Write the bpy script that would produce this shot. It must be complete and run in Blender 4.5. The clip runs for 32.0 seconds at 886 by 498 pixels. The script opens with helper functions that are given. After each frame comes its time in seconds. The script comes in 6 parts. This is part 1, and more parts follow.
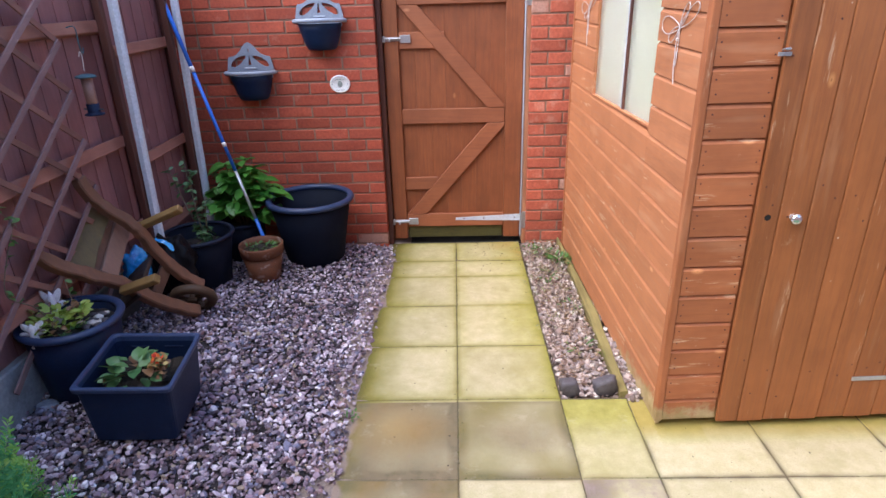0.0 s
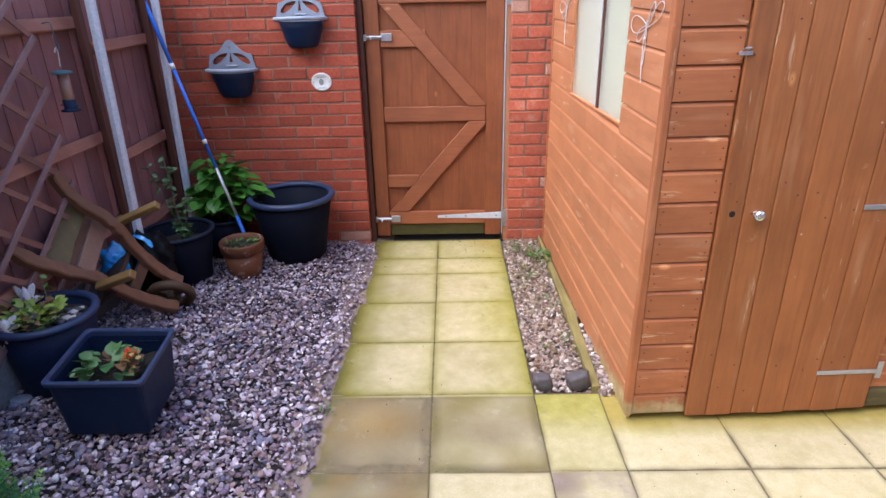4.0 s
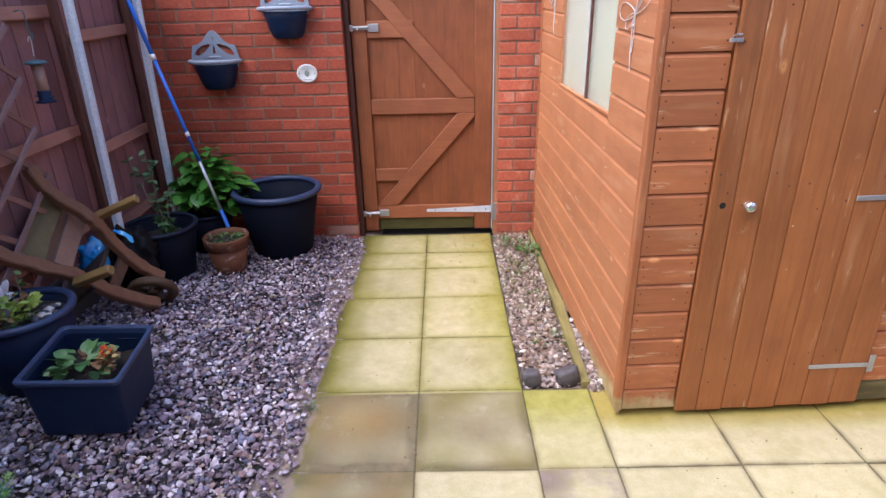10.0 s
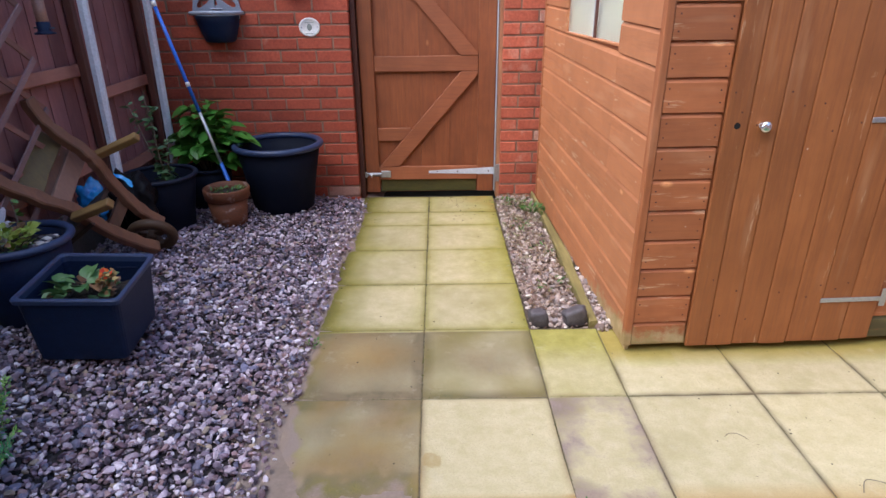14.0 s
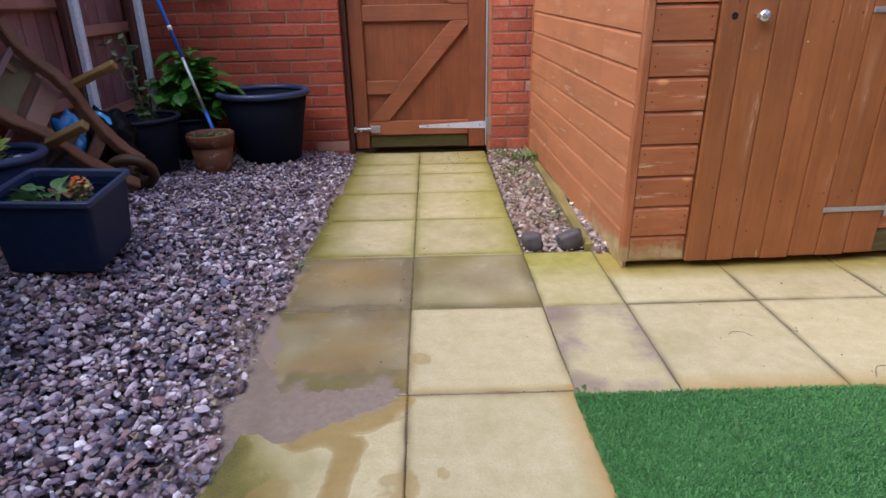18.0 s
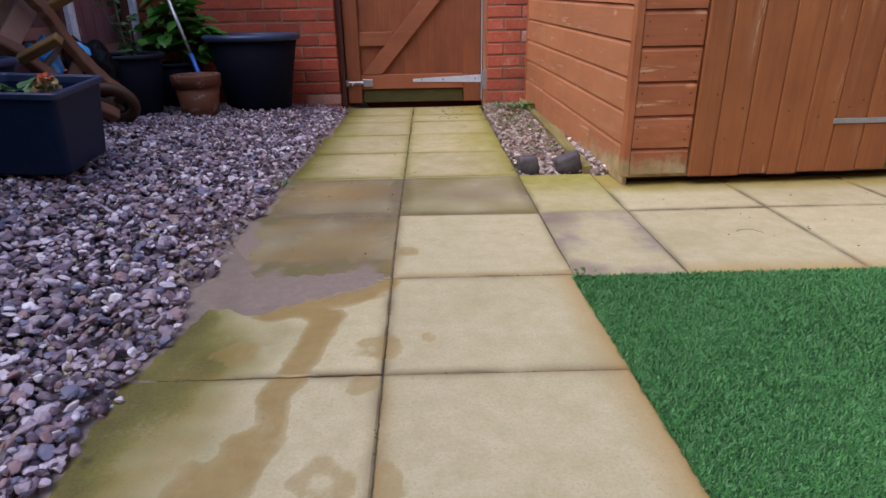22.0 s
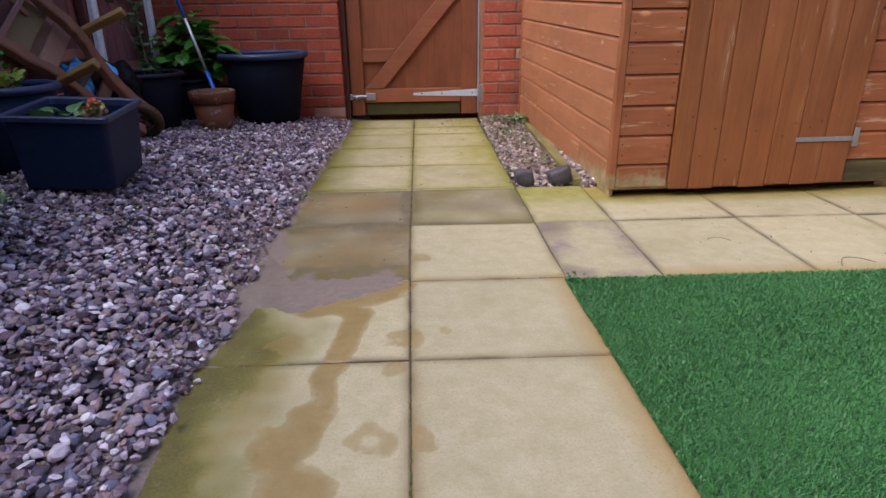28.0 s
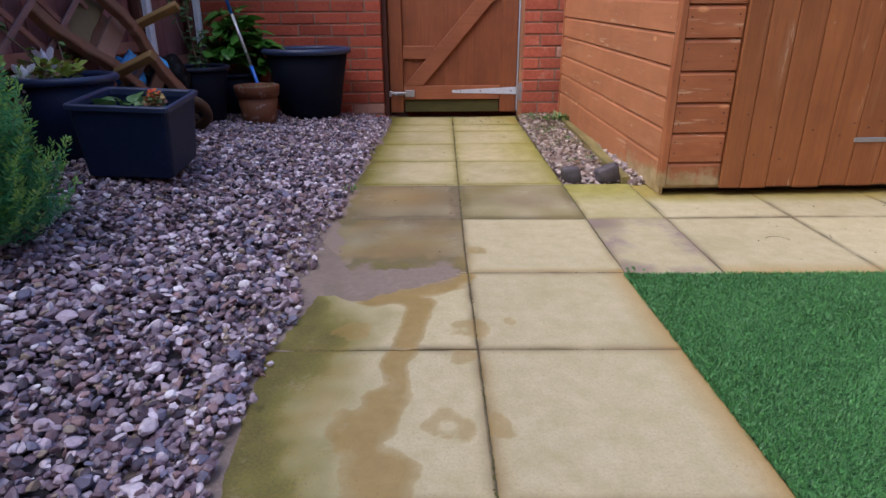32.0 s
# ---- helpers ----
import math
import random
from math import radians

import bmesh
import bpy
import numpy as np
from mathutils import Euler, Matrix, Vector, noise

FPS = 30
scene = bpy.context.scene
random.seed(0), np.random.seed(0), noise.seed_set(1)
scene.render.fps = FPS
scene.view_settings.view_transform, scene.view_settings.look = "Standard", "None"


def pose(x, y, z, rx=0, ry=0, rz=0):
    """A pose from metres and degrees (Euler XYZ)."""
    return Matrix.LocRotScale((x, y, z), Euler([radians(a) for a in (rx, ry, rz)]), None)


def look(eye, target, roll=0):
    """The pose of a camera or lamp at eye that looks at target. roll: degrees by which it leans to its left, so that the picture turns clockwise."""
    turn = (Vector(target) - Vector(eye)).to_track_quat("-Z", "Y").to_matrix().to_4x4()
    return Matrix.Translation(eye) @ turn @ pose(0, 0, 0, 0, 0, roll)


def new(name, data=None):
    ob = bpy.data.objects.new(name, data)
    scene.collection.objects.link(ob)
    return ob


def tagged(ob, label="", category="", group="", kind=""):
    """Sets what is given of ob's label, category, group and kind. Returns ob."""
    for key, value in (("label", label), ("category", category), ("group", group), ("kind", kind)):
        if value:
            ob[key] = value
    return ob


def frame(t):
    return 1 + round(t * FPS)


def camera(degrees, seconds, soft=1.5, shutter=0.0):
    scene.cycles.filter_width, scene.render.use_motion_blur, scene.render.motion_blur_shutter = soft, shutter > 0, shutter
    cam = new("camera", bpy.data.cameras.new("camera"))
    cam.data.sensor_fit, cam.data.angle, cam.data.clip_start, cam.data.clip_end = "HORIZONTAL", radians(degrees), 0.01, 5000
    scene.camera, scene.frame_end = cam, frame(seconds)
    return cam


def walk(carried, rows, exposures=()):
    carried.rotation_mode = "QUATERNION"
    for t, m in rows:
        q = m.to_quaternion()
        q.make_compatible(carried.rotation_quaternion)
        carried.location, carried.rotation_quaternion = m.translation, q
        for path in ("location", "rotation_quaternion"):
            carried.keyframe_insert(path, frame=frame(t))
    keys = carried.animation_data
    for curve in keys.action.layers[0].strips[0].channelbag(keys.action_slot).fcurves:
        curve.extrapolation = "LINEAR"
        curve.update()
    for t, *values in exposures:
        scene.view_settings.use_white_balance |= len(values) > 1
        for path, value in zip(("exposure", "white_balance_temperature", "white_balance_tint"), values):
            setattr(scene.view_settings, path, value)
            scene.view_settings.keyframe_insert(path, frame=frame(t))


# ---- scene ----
cam = camera(73.8, 32.0)

PATH = [
    (0, (0.011, -3.016, 1.624), (-0.039, -1.174, 0.846), -1.6),
    (0.5, (0.064, -3.0, 1.621), (0.011, -1.159, 0.843), -1.7),
    (1, (0.124, -2.989, 1.616), (0.076, -1.146, 0.841), -1.5),
    (1.5, (0.145, -3.001, 1.602), (0.106, -1.157, 0.828), -1.4),
    (2, (0.16, -3.03, 1.598), (0.123, -1.187, 0.823), -1.4),
    (2.5, (0.156, -3.055, 1.602), (0.121, -1.212, 0.826), -1.3),
    (3, (0.128, -3.069, 1.608), (0.094, -1.227, 0.83), -1.3),
    (3.5, (0.096, -3.062, 1.618), (0.067, -1.22, 0.839), -1.2),
    (5.5, (0.093, -2.989, 1.606), (0.066, -1.148, 0.825), -1.3),
    (6, (0.117, -3.0, 1.587), (0.092, -1.158, 0.807), -1.3),
    (6.5, (0.137, -3.018, 1.581), (0.117, -1.178, 0.798), -1.2),
    (7, (0.139, -3.037, 1.585), (0.12, -1.196, 0.802), -1.2),
    (7.5, (0.157, -3.053, 1.59), (0.138, -1.214, 0.805), -1.1),
    (8, (0.143, -3.068, 1.594), (0.128, -1.229, 0.808), -1.0),
    (8.5, (0.121, -3.07, 1.6), (0.107, -1.233, 0.809), -1.0),
    (9, (0.094, -3.053, 1.608), (0.083, -1.217, 0.815), -1.0),
    (9.5, (0.082, -3.027, 1.593), (0.076, -1.192, 0.799), -1.1),
    (10, (0.125, -2.996, 1.591), (0.118, -1.161, 0.796), -1.2),
    (10.5, (0.156, -2.996, 1.585), (0.154, -1.16, 0.792), -1.1),
    (11, (0.173, -3.029, 1.554), (0.175, -1.194, 0.759), -1.0),
    (11.5, (0.157, -3.063, 1.52), (0.16, -1.228, 0.726), -0.8),
    (12, (0.125, -3.082, 1.492), (0.13, -1.247, 0.697), -0.8),
    (12.5, (0.085, -3.08, 1.459), (0.092, -1.245, 0.665), -0.7),
    (13, (0.072, -3.066, 1.429), (0.083, -1.23, 0.636), -0.6),
    (13.5, (0.071, -3.061, 1.382), (0.083, -1.224, 0.589), -0.7),
    (14, (0.07, -3.068, 1.32), (0.081, -1.231, 0.529), -0.6),
    (14.5, (0.065, -3.073, 1.256), (0.078, -1.235, 0.467), -0.6),
    (15, (0.096, -3.069, 1.198), (0.105, -1.232, 0.408), -0.7),
    (15.5, (0.11, -3.071, 1.134), (0.121, -1.233, 0.345), -0.6),
    (17.5, (0.095, -3.097, 0.962), (0.125, -1.252, 0.191), -1.0),
    (18, (0.084, -3.123, 0.959), (0.113, -1.277, 0.19), -1.1),
    (18.5, (0.082, -3.127, 0.928), (0.111, -1.28, 0.163), -1.1),
    (19, (0.088, -3.127, 0.885), (0.117, -1.279, 0.122), -1.2),
    (19.5, (0.095, -3.121, 0.836), (0.123, -1.271, 0.077), -1.2),
    (20, (0.096, -3.123, 0.778), (0.124, -1.272, 0.023), -1.2),
    (20.5, (0.099, -3.132, 0.714), (0.128, -1.279, -0.038), -1.2),
    (21, (0.109, -3.141, 0.645), (0.141, -1.287, -0.104), -1.1),
    (21.5, (0.114, -3.143, 0.609), (0.148, -1.288, -0.138), -1.0),
    (22, (0.103, -3.143, 0.608), (0.139, -1.289, -0.142), -1.0),
    (22.5, (0.094, -3.128, 0.611), (0.13, -1.273, -0.135), -1.0),
    (23, (0.09, -3.129, 0.615), (0.128, -1.274, -0.131), -1.0),
    (23.5, (0.078, -3.143, 0.618), (0.12, -1.285, -0.121), -0.9),
    (24, (0.052, -3.225, 0.614), (0.096, -1.374, -0.142), -1.0),
    (24.5, (0.016, -3.263, 0.62), (0.064, -1.411, -0.134), -0.9),
    (25, (-0.007, -3.275, 0.607), (0.043, -1.421, -0.142), -0.8),
    (25.5, (0.024, -3.296, 0.612), (0.073, -1.442, -0.137), -1.1),
    (27.5, (0.066, -3.344, 0.712), (0.124, -1.488, -0.032), -1.0),
    (28, (0.044, -3.354, 0.708), (0.109, -1.498, -0.034), -0.8),
    (28.5, (0.023, -3.361, 0.691), (0.098, -1.505, -0.049), -0.9),
    (29, (0.029, -3.375, 0.693), (0.114, -1.519, -0.048), -0.8),
    (30, (-0.006, -3.4, 0.687), (0.095, -1.544, -0.051), -0.7),
    (30.5, (-0.028, -3.405, 0.688), (0.053, -1.547, -0.049), -0.6),
    (31, (-0.053, -3.407, 0.688), (-0.026, -1.548, -0.049), -0.5),
    (31.5, (-0.07, -3.395, 0.684), (-0.06, -1.537, -0.056), -0.5),
    (32, (-0.066, -3.364, 0.686), (-0.069, -1.506, -0.052), -0.4),
]
walk(cam, [(t, look(e, a, r)) for t, e, a, r in PATH], [(0.0, 1.72, 6080, 14), (10.0, 1.67, 6080, 14), (14.0, 1.45, 6080, 13), (18.0, 1.23, 6150, 15), (22.0, 1.0, 6080, 18), (32.0, 1.02, 6080, 18)])

# ---- world and light ----
world = bpy.data.worlds.new("world")
scene.world = world
world.use_nodes = True
wn = world.node_tree
sky = wn.nodes.new("ShaderNodeTexSky")
sky.sky_type = "NISHITA"
sky.sun_disc = False
sky.sun_elevation = radians(54)
sky.sun_rotation = radians(240)
sky.air_density, sky.dust_density, sky.ozone_density = 1.0, 1.5, 1.0
wn.links.new(sky.outputs[0], wn.nodes["Background"].inputs[0])
wn.nodes["Background"].inputs[1].default_value = 0.15

sun_data = bpy.data.lights.new("sun", "SUN")
sun_data.energy, sun_data.angle, sun_data.color = 1.45, radians(72), (1.0, 0.95, 0.87)
sun = new("sun", sun_data)
sun.matrix_world = look((-2.25, -1.3, 3.5), (0, 0, 0))


# ---- materials ----
class Nodes:
    """A small helper for building node trees."""

    def __init__(self, name):
        self.m = bpy.data.materials.new(name)
        self.m.use_nodes = True
        self.t = self.m.node_tree
        self.b = self.t.nodes["Principled BSDF"]

    def add(self, kind, **ins):
        n = self.t.nodes.new(kind)
        for k, v in ins.items():
            self.put(n.inputs[k.replace("_", " ")], v)
        return n

    def put(self, sock, v):
        if isinstance(v, bpy.types.NodeSocket):
            self.t.links.new(v, sock)
        elif isinstance(v, tuple) and len(v) == 3 and sock.type == "RGBA":
            sock.default_value = (*v, 1)
        else:
            sock.default_value = v

    def noise(self, vec, scale, detail=4, rough=0.6):
        return self.add("ShaderNodeTexNoise", Vector=vec, Scale=scale, Detail=detail, Roughness=rough).outputs["Fac"]

    def ramp(self, fac, a, b):
        n = self.add("ShaderNodeMapRange", Value=fac)
        n.inputs["From Min"].default_value, n.inputs["From Max"].default_value = a, b
        return n.outputs[0]

    def mix(self, fac, a, b, mode="MIX"):
        n = self.t.nodes.new("ShaderNodeMix")
        n.data_type, n.blend_type = "RGBA", mode
        self.put(n.inputs["Factor"], fac)
        self.put(n.inputs[6], a)
        self.put(n.inputs[7], b)
        return n.outputs[2]

    def math(self, op, a, b=0.0):
        n = self.t.nodes.new("ShaderNodeMath")
        n.operation = op
        self.put(n.inputs[0], a)
        self.put(n.inputs[1], b)
        return n.outputs[0]

    def coords(self, stretch=(1, 1, 1), shift=0.0):
        c = self.add("ShaderNodeTexCoord").outputs["Object"]
        n = self.add("ShaderNodeMapping", Vector=c)
        n.inputs["Scale"].default_value = stretch
        if shift:
            r = self.add("ShaderNodeObjectInfo").outputs["Random"]
            v = self.add("ShaderNodeCombineXYZ", X=self.math("MULTIPLY", r, shift), Y=self.math("MULTIPLY", r, shift * 1.7), Z=self.math("MULTIPLY", r, shift * 0.6))
            self.t.links.new(v.outputs[0], n.inputs["Location"])
        return n.outputs[0]

    def finish(self, colour, rough, height=None, bump=0.2, dist=0.002, metal=0.0, spec=0.5):
        self.put(self.b.inputs["Base Color"], colour)
        self.put(self.b.inputs["Roughness"], rough)
        self.put(self.b.inputs["Metallic"], metal)
        self.b.inputs["Specular IOR Level"].default_value = spec
        if height is not None:
            n = self.add("ShaderNodeBump", Height=height, Strength=bump, Distance=dist)
            self.t.links.new(n.outputs[0], self.b.inputs["Normal"])
        return self.m


def surface(name, c1, c2, scale=8, rough=(0.5, 0.8), bump=0.3, dist=0.002, stretch=(1, 1, 1), vary=0.25, metal=0.0, stain=None, stain_at=(0.55, 0.75), stain_scale=3, spec=0.5):
    """A surface with grain at two scales, a shift from piece to piece, and stains."""
    k = Nodes(name)
    v = k.coords(stretch, 37.0)
    fine = k.noise(v, scale * 6, 5, 0.65)
    broad = k.noise(v, scale, 3)
    col = k.mix(k.ramp(broad, 0.3, 0.7), c1, c2)
    col = k.mix(0.55, col, k.mix(k.ramp(fine, 0.25, 0.75), tuple(x * 0.62 for x in c1), tuple(min(1, x * 1.25) for x in c2)))
    if stain:
        sv = k.coords((1, 1, 1), 11.0)
        col = k.mix(k.math("MULTIPLY", k.ramp(k.noise(sv, stain_scale, 6, 0.7), *stain_at), 0.8), col, stain)
    if vary:
        r = k.add("ShaderNodeObjectInfo").outputs["Random"]
        h = k.add("ShaderNodeHueSaturation", Color=col, Value=k.ramp(r, 0.0, 1.0))
        mr = h.inputs["Value"].links[0].from_node
        mr.inputs["To Min"].default_value, mr.inputs["To Max"].default_value = 1 - vary, 1 + vary
        col = h.outputs[0]
    rr = k.ramp(fine, 0.3, 0.7)
    rn = rr.node
    rn.inputs["To Min"].default_value, rn.inputs["To Max"].default_value = rough
    return k.finish(col, rr, fine, bump, dist, metal, spec)


def timber(name, c1, c2, axis, knots=True, vary=0.12, rough=(0.52, 0.78), weather=None, spec=0.5, scale=1.0, foot=None, streak=0.63, grainy=0.25, patchy=0.55):
    """Stained wood with its grain along one axis, knots and worn places."""
    k = Nodes(name)
    st = [14.0, 14.0, 14.0]
    st["xyz".index(axis)] = 0.9
    v = k.coords(tuple(s * scale for s in st), 23.0)
    grain = k.noise(v, 5, 6, 0.7)
    v2 = k.coords((1, 1, 1), 17.0)
    broad = k.noise(v2, 3.5, 4)
    col = k.mix(k.ramp(grain, grainy, 1 - grainy), c1, c2)
    col = k.mix(k.math("MULTIPLY", k.ramp(broad, 0.35, 0.75), patchy), col, tuple(x * 0.55 for x in c1))
    st2 = [3.2, 3.2, 3.2]
    st2["xyz".index(axis)] = 1.6
    if knots:
        vo = k.add("ShaderNodeTexVoronoi", Vector=k.coords(tuple(st2), 9.0), Scale=1.7)
        kn = k.ramp(vo.outputs["Distance"], 0.075, 0.03)
        col = k.mix(k.math("MULTIPLY", kn, 0.8), col, tuple(min(1, x * y) for x, y in zip(c2, (1.4, 1.75, 1.9))))
        kd = k.ramp(vo.outputs["Distance"], 0.02, 0.008)
        col = k.mix(k.math("MULTIPLY", kd, 0.7), col, tuple(x * 0.3 for x in c1))
    if weather:
        st3 = [20.0, 20.0, 20.0]
        st3["xyz".index(axis)] = 2.2
        w = k.ramp(k.noise(k.coords(tuple(st3), 5.0), 1.2, 5, 0.7), streak, streak + 0.07)
        col = k.mix(k.math("MULTIPLY", w, 0.75), col, weather)
        st4 = [9.0, 9.0, 9.0]
        st4["xyz".index(axis)] = 1.3
        w = k.ramp(k.noise(k.coords(tuple(st4), 13.0), 1.6, 3, 0.5), 0.6, 0.85)
        col = k.mix(k.math("MULTIPLY", w, 0.5), col, tuple(0.5 * x + 0.5 * y for x, y in zip(c2, weather)))
        sp = k.add("ShaderNodeTexVoronoi", Vector=k.coords((1, 1, 1), 3.0), Scale=13.0)
        sr = k.ramp(sp.outputs["Distance"], 0.06, 0.035)
        rare = k.ramp(k.noise(k.coords((1, 1, 1), 7.0), 9, 2), 0.5, 0.56)
        col = k.mix(k.math("MULTIPLY", k.math("MULTIPLY", sr, rare), 0.7), col, (0.62, 0.5, 0.38))
        dk = [11.0, 11.0, 11.0]
        dk["xyz".index(axis)] = 0.9
        w = k.ramp(k.noise(k.coords(tuple(dk), 19.0), 1.4, 6, 0.75), 0.52, 0.72)
        col = k.mix(k.math("MULTIPLY", w, 0.42), col, tuple(x * y for x, y in zip(c1, (0.5, 0.42, 0.4))))
        scuff = k.ramp(k.noise(k.coords((1, 1, 1), 29.0), 7, 8, 0.8), 0.64, 0.72)
        col = k.mix(k.math("MULTIPLY", scuff, 0.4), col, weather)
    if foot:
        # stain washed off by splashing low down
        pos = k.add("ShaderNodeSeparateXYZ", Vector=k.add("ShaderNodeNewGeometry").outputs["Position"]).outputs["Z"]
        ahead = k.add("ShaderNodeSeparateXYZ", Vector=k.add("ShaderNodeNewGeometry").outputs["Position"]).outputs["Y"]
        reach = k.math("ADD", foot[0], k.math("MULTIPLY", k.ramp(ahead, -0.3, -1.05), foot[1]))
        low = k.math("ADD", 0.5, k.math("MULTIPLY", k.math("SUBTRACT", reach, pos), 6.0))
        wear = k.ramp(k.math("ADD", low, k.math("MULTIPLY", k.math("SUBTRACT", k.noise(k.coords((6, 6, 6), 4.0), 2.5, 5, 0.7), 0.5), 1.6)), 0.45, 0.8)
        worn = k.mix(k.ramp(k.noise(k.coords((1, 1, 1), 4.0), 14, 4), 0.35, 0.65), (0.5, 0.4, 0.22), (0.3, 0.25, 0.1))
        col = k.mix(k.math("MULTIPLY", wear, foot[2]), col, worn)
    r = k.add("ShaderNodeObjectInfo").outputs["Random"]
    mr = k.ramp(r, 0.0, 1.0)
    mr.node.inputs["To Min"].default_value, mr.node.inputs["To Max"].default_value = 1 - vary, 1 + vary
    col = k.add("ShaderNodeHueSaturation", Color=col, Value=mr).outputs[0]
    rr = k.ramp(grain, 0.3, 0.7)
    rr.node.inputs["To Min"].default_value, rr.node.inputs["To Max"].default_value = rough
    return k.finish(col, rr, grain, 0.25, 0.0015, 0.0, spec)


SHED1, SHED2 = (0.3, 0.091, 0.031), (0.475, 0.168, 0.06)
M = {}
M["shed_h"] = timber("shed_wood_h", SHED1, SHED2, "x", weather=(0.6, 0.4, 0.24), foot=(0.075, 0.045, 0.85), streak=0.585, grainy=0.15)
# Paler than the front: bleached wood, plus this side's stronger light in the colour.
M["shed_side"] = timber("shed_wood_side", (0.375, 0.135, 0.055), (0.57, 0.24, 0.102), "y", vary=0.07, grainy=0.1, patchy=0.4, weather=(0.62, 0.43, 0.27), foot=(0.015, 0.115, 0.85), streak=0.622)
M["shed_v"] = timber("shed_wood_v", SHED1, SHED2, "z", weather=(0.6, 0.4, 0.24), foot=(0.02, 0.09, 0.75))
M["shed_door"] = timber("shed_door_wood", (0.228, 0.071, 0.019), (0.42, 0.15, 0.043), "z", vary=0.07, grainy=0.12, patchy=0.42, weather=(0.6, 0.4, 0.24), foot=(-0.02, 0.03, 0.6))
M["shed_raw"] = timber("worn_wood", (0.26, 0.17, 0.065), (0.46, 0.33, 0.15), "x", weather=(0.2, 0.09, 0.03), streak=0.52)
M["shed_rot"] = timber("rotten_green_wood", (0.06, 0.05, 0.018), (0.16, 0.13, 0.05), "x", weather=(0.26, 0.1, 0.035), rough=(0.7, 0.9))
M["shed_raw_y"] = timber("worn_wood_side", (0.17, 0.14, 0.045), (0.33, 0.27, 0.1), "y", weather=(0.13, 0.15, 0.03), rough=(0.7, 0.9))
M["gate_v"] = timber("gate_wood_v", (0.19, 0.053, 0.017), (0.34, 0.109, 0.037), "z", vary=0.03)
M["gate_h"] = timber("gate_wood_h", (0.25, 0.077, 0.03), (0.39, 0.135, 0.056), "x")
M["jamb"] = timber("dark_jamb_wood", (0.07, 0.022, 0.015), (0.12, 0.04, 0.024), "z")
M["jamb_pale"] = timber("pale_jamb_wood", (0.4, 0.17, 0.08), (0.55, 0.27, 0.14), "z")
M["gate_moss"] = surface("mossy_board", (0.035, 0.032, 0.011), (0.085, 0.077, 0.016), 9, (0.7, 0.9), stretch=(1, 4, 4))
M["fence_v"] = timber("fence_wood_v", (0.23, 0.105, 0.105), (0.34, 0.165, 0.16), "z", vary=0.18, rough=(0.6, 0.85), spec=0.3)
M["fence_h"] = timber("fence_wood_h", (0.27, 0.117, 0.085), (0.39, 0.18, 0.125), "y", rough=(0.6, 0.85), spec=0.3)
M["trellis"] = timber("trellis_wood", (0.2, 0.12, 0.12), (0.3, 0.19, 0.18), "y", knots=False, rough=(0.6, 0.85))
# Darker copy for the back slats; their shade is put into the colour.
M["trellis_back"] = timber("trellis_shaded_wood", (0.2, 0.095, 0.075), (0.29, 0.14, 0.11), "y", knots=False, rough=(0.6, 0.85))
M["barrow"] = timber("barrow_wood", (0.12, 0.054, 0.03), (0.25, 0.118, 0.062), "z", rough=(0.5, 0.8), scale=0.5)
M["barrow_pale"] = timber("barrow_weathered_wood", (0.24, 0.135, 0.095), (0.38, 0.225, 0.155), "z", rough=(0.5, 0.8), scale=0.5)
M["barrow_moss"] = timber("mossy_barrow_wood", (0.1, 0.07, 0.028), (0.18, 0.14, 0.055), "z", rough=(0.6, 0.85), scale=0.5)
M["barrow_leg"] = timber("barrow_leg_wood", (0.17, 0.1, 0.03), (0.29, 0.18, 0.06), "x", rough=(0.5, 0.8), scale=0.5)
M["barrow_wheel"] = timber("barrow_wheel_wood", (0.05, 0.026, 0.012), (0.11, 0.06, 0.028), "x", rough=(0.5, 0.8), scale=0.5)
M["barrow_dark"] = timber("barrow_dark_wood", (0.022, 0.012, 0.008), (0.05, 0.028, 0.017), "x", rough=(0.45, 0.75), scale=0.5)
M["brick"] = surface("red_brick", (0.3, 0.055, 0.032), (0.43, 0.1, 0.055), 10, (0.7, 0.92), 0.5, 0.003, vary=0.22, stain=(0.5, 0.24, 0.17), stain_at=(0.6, 0.8), stain_scale=9, spec=0.3)
# Lit copy of the red brick: the pier's brighter light is in its colour.
M["brick_sunlit"] = surface("sunlit_red_brick", (0.36, 0.08, 0.045), (0.5, 0.14, 0.08), 10, (0.7, 0.92), 0.5, 0.003, vary=0.2, stain=(0.55, 0.28, 0.2), stain_at=(0.56, 0.76), stain_scale=9, spec=0.3)
M["brick_pale"] = surface("pale_brick", (0.42, 0.2, 0.14), (0.55, 0.33, 0.25), 12, (0.75, 0.92), 0.5, 0.003, vary=0.15, stain=(0.45, 0.12, 0.07), stain_at=(0.5, 0.65), stain_scale=7, spec=0.3)
M["mortar"] = surface("mortar", (0.2, 0.105, 0.07), (0.32, 0.195, 0.135), 30, (0.85, 0.95), 0.6, 0.003, vary=0, stain=(0.12, 0.09, 0.07), stain_at=(0.5, 0.7), stain_scale=12)
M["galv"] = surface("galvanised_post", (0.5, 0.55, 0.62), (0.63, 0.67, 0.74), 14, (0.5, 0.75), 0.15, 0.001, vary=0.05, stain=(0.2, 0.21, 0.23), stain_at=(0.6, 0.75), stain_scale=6)
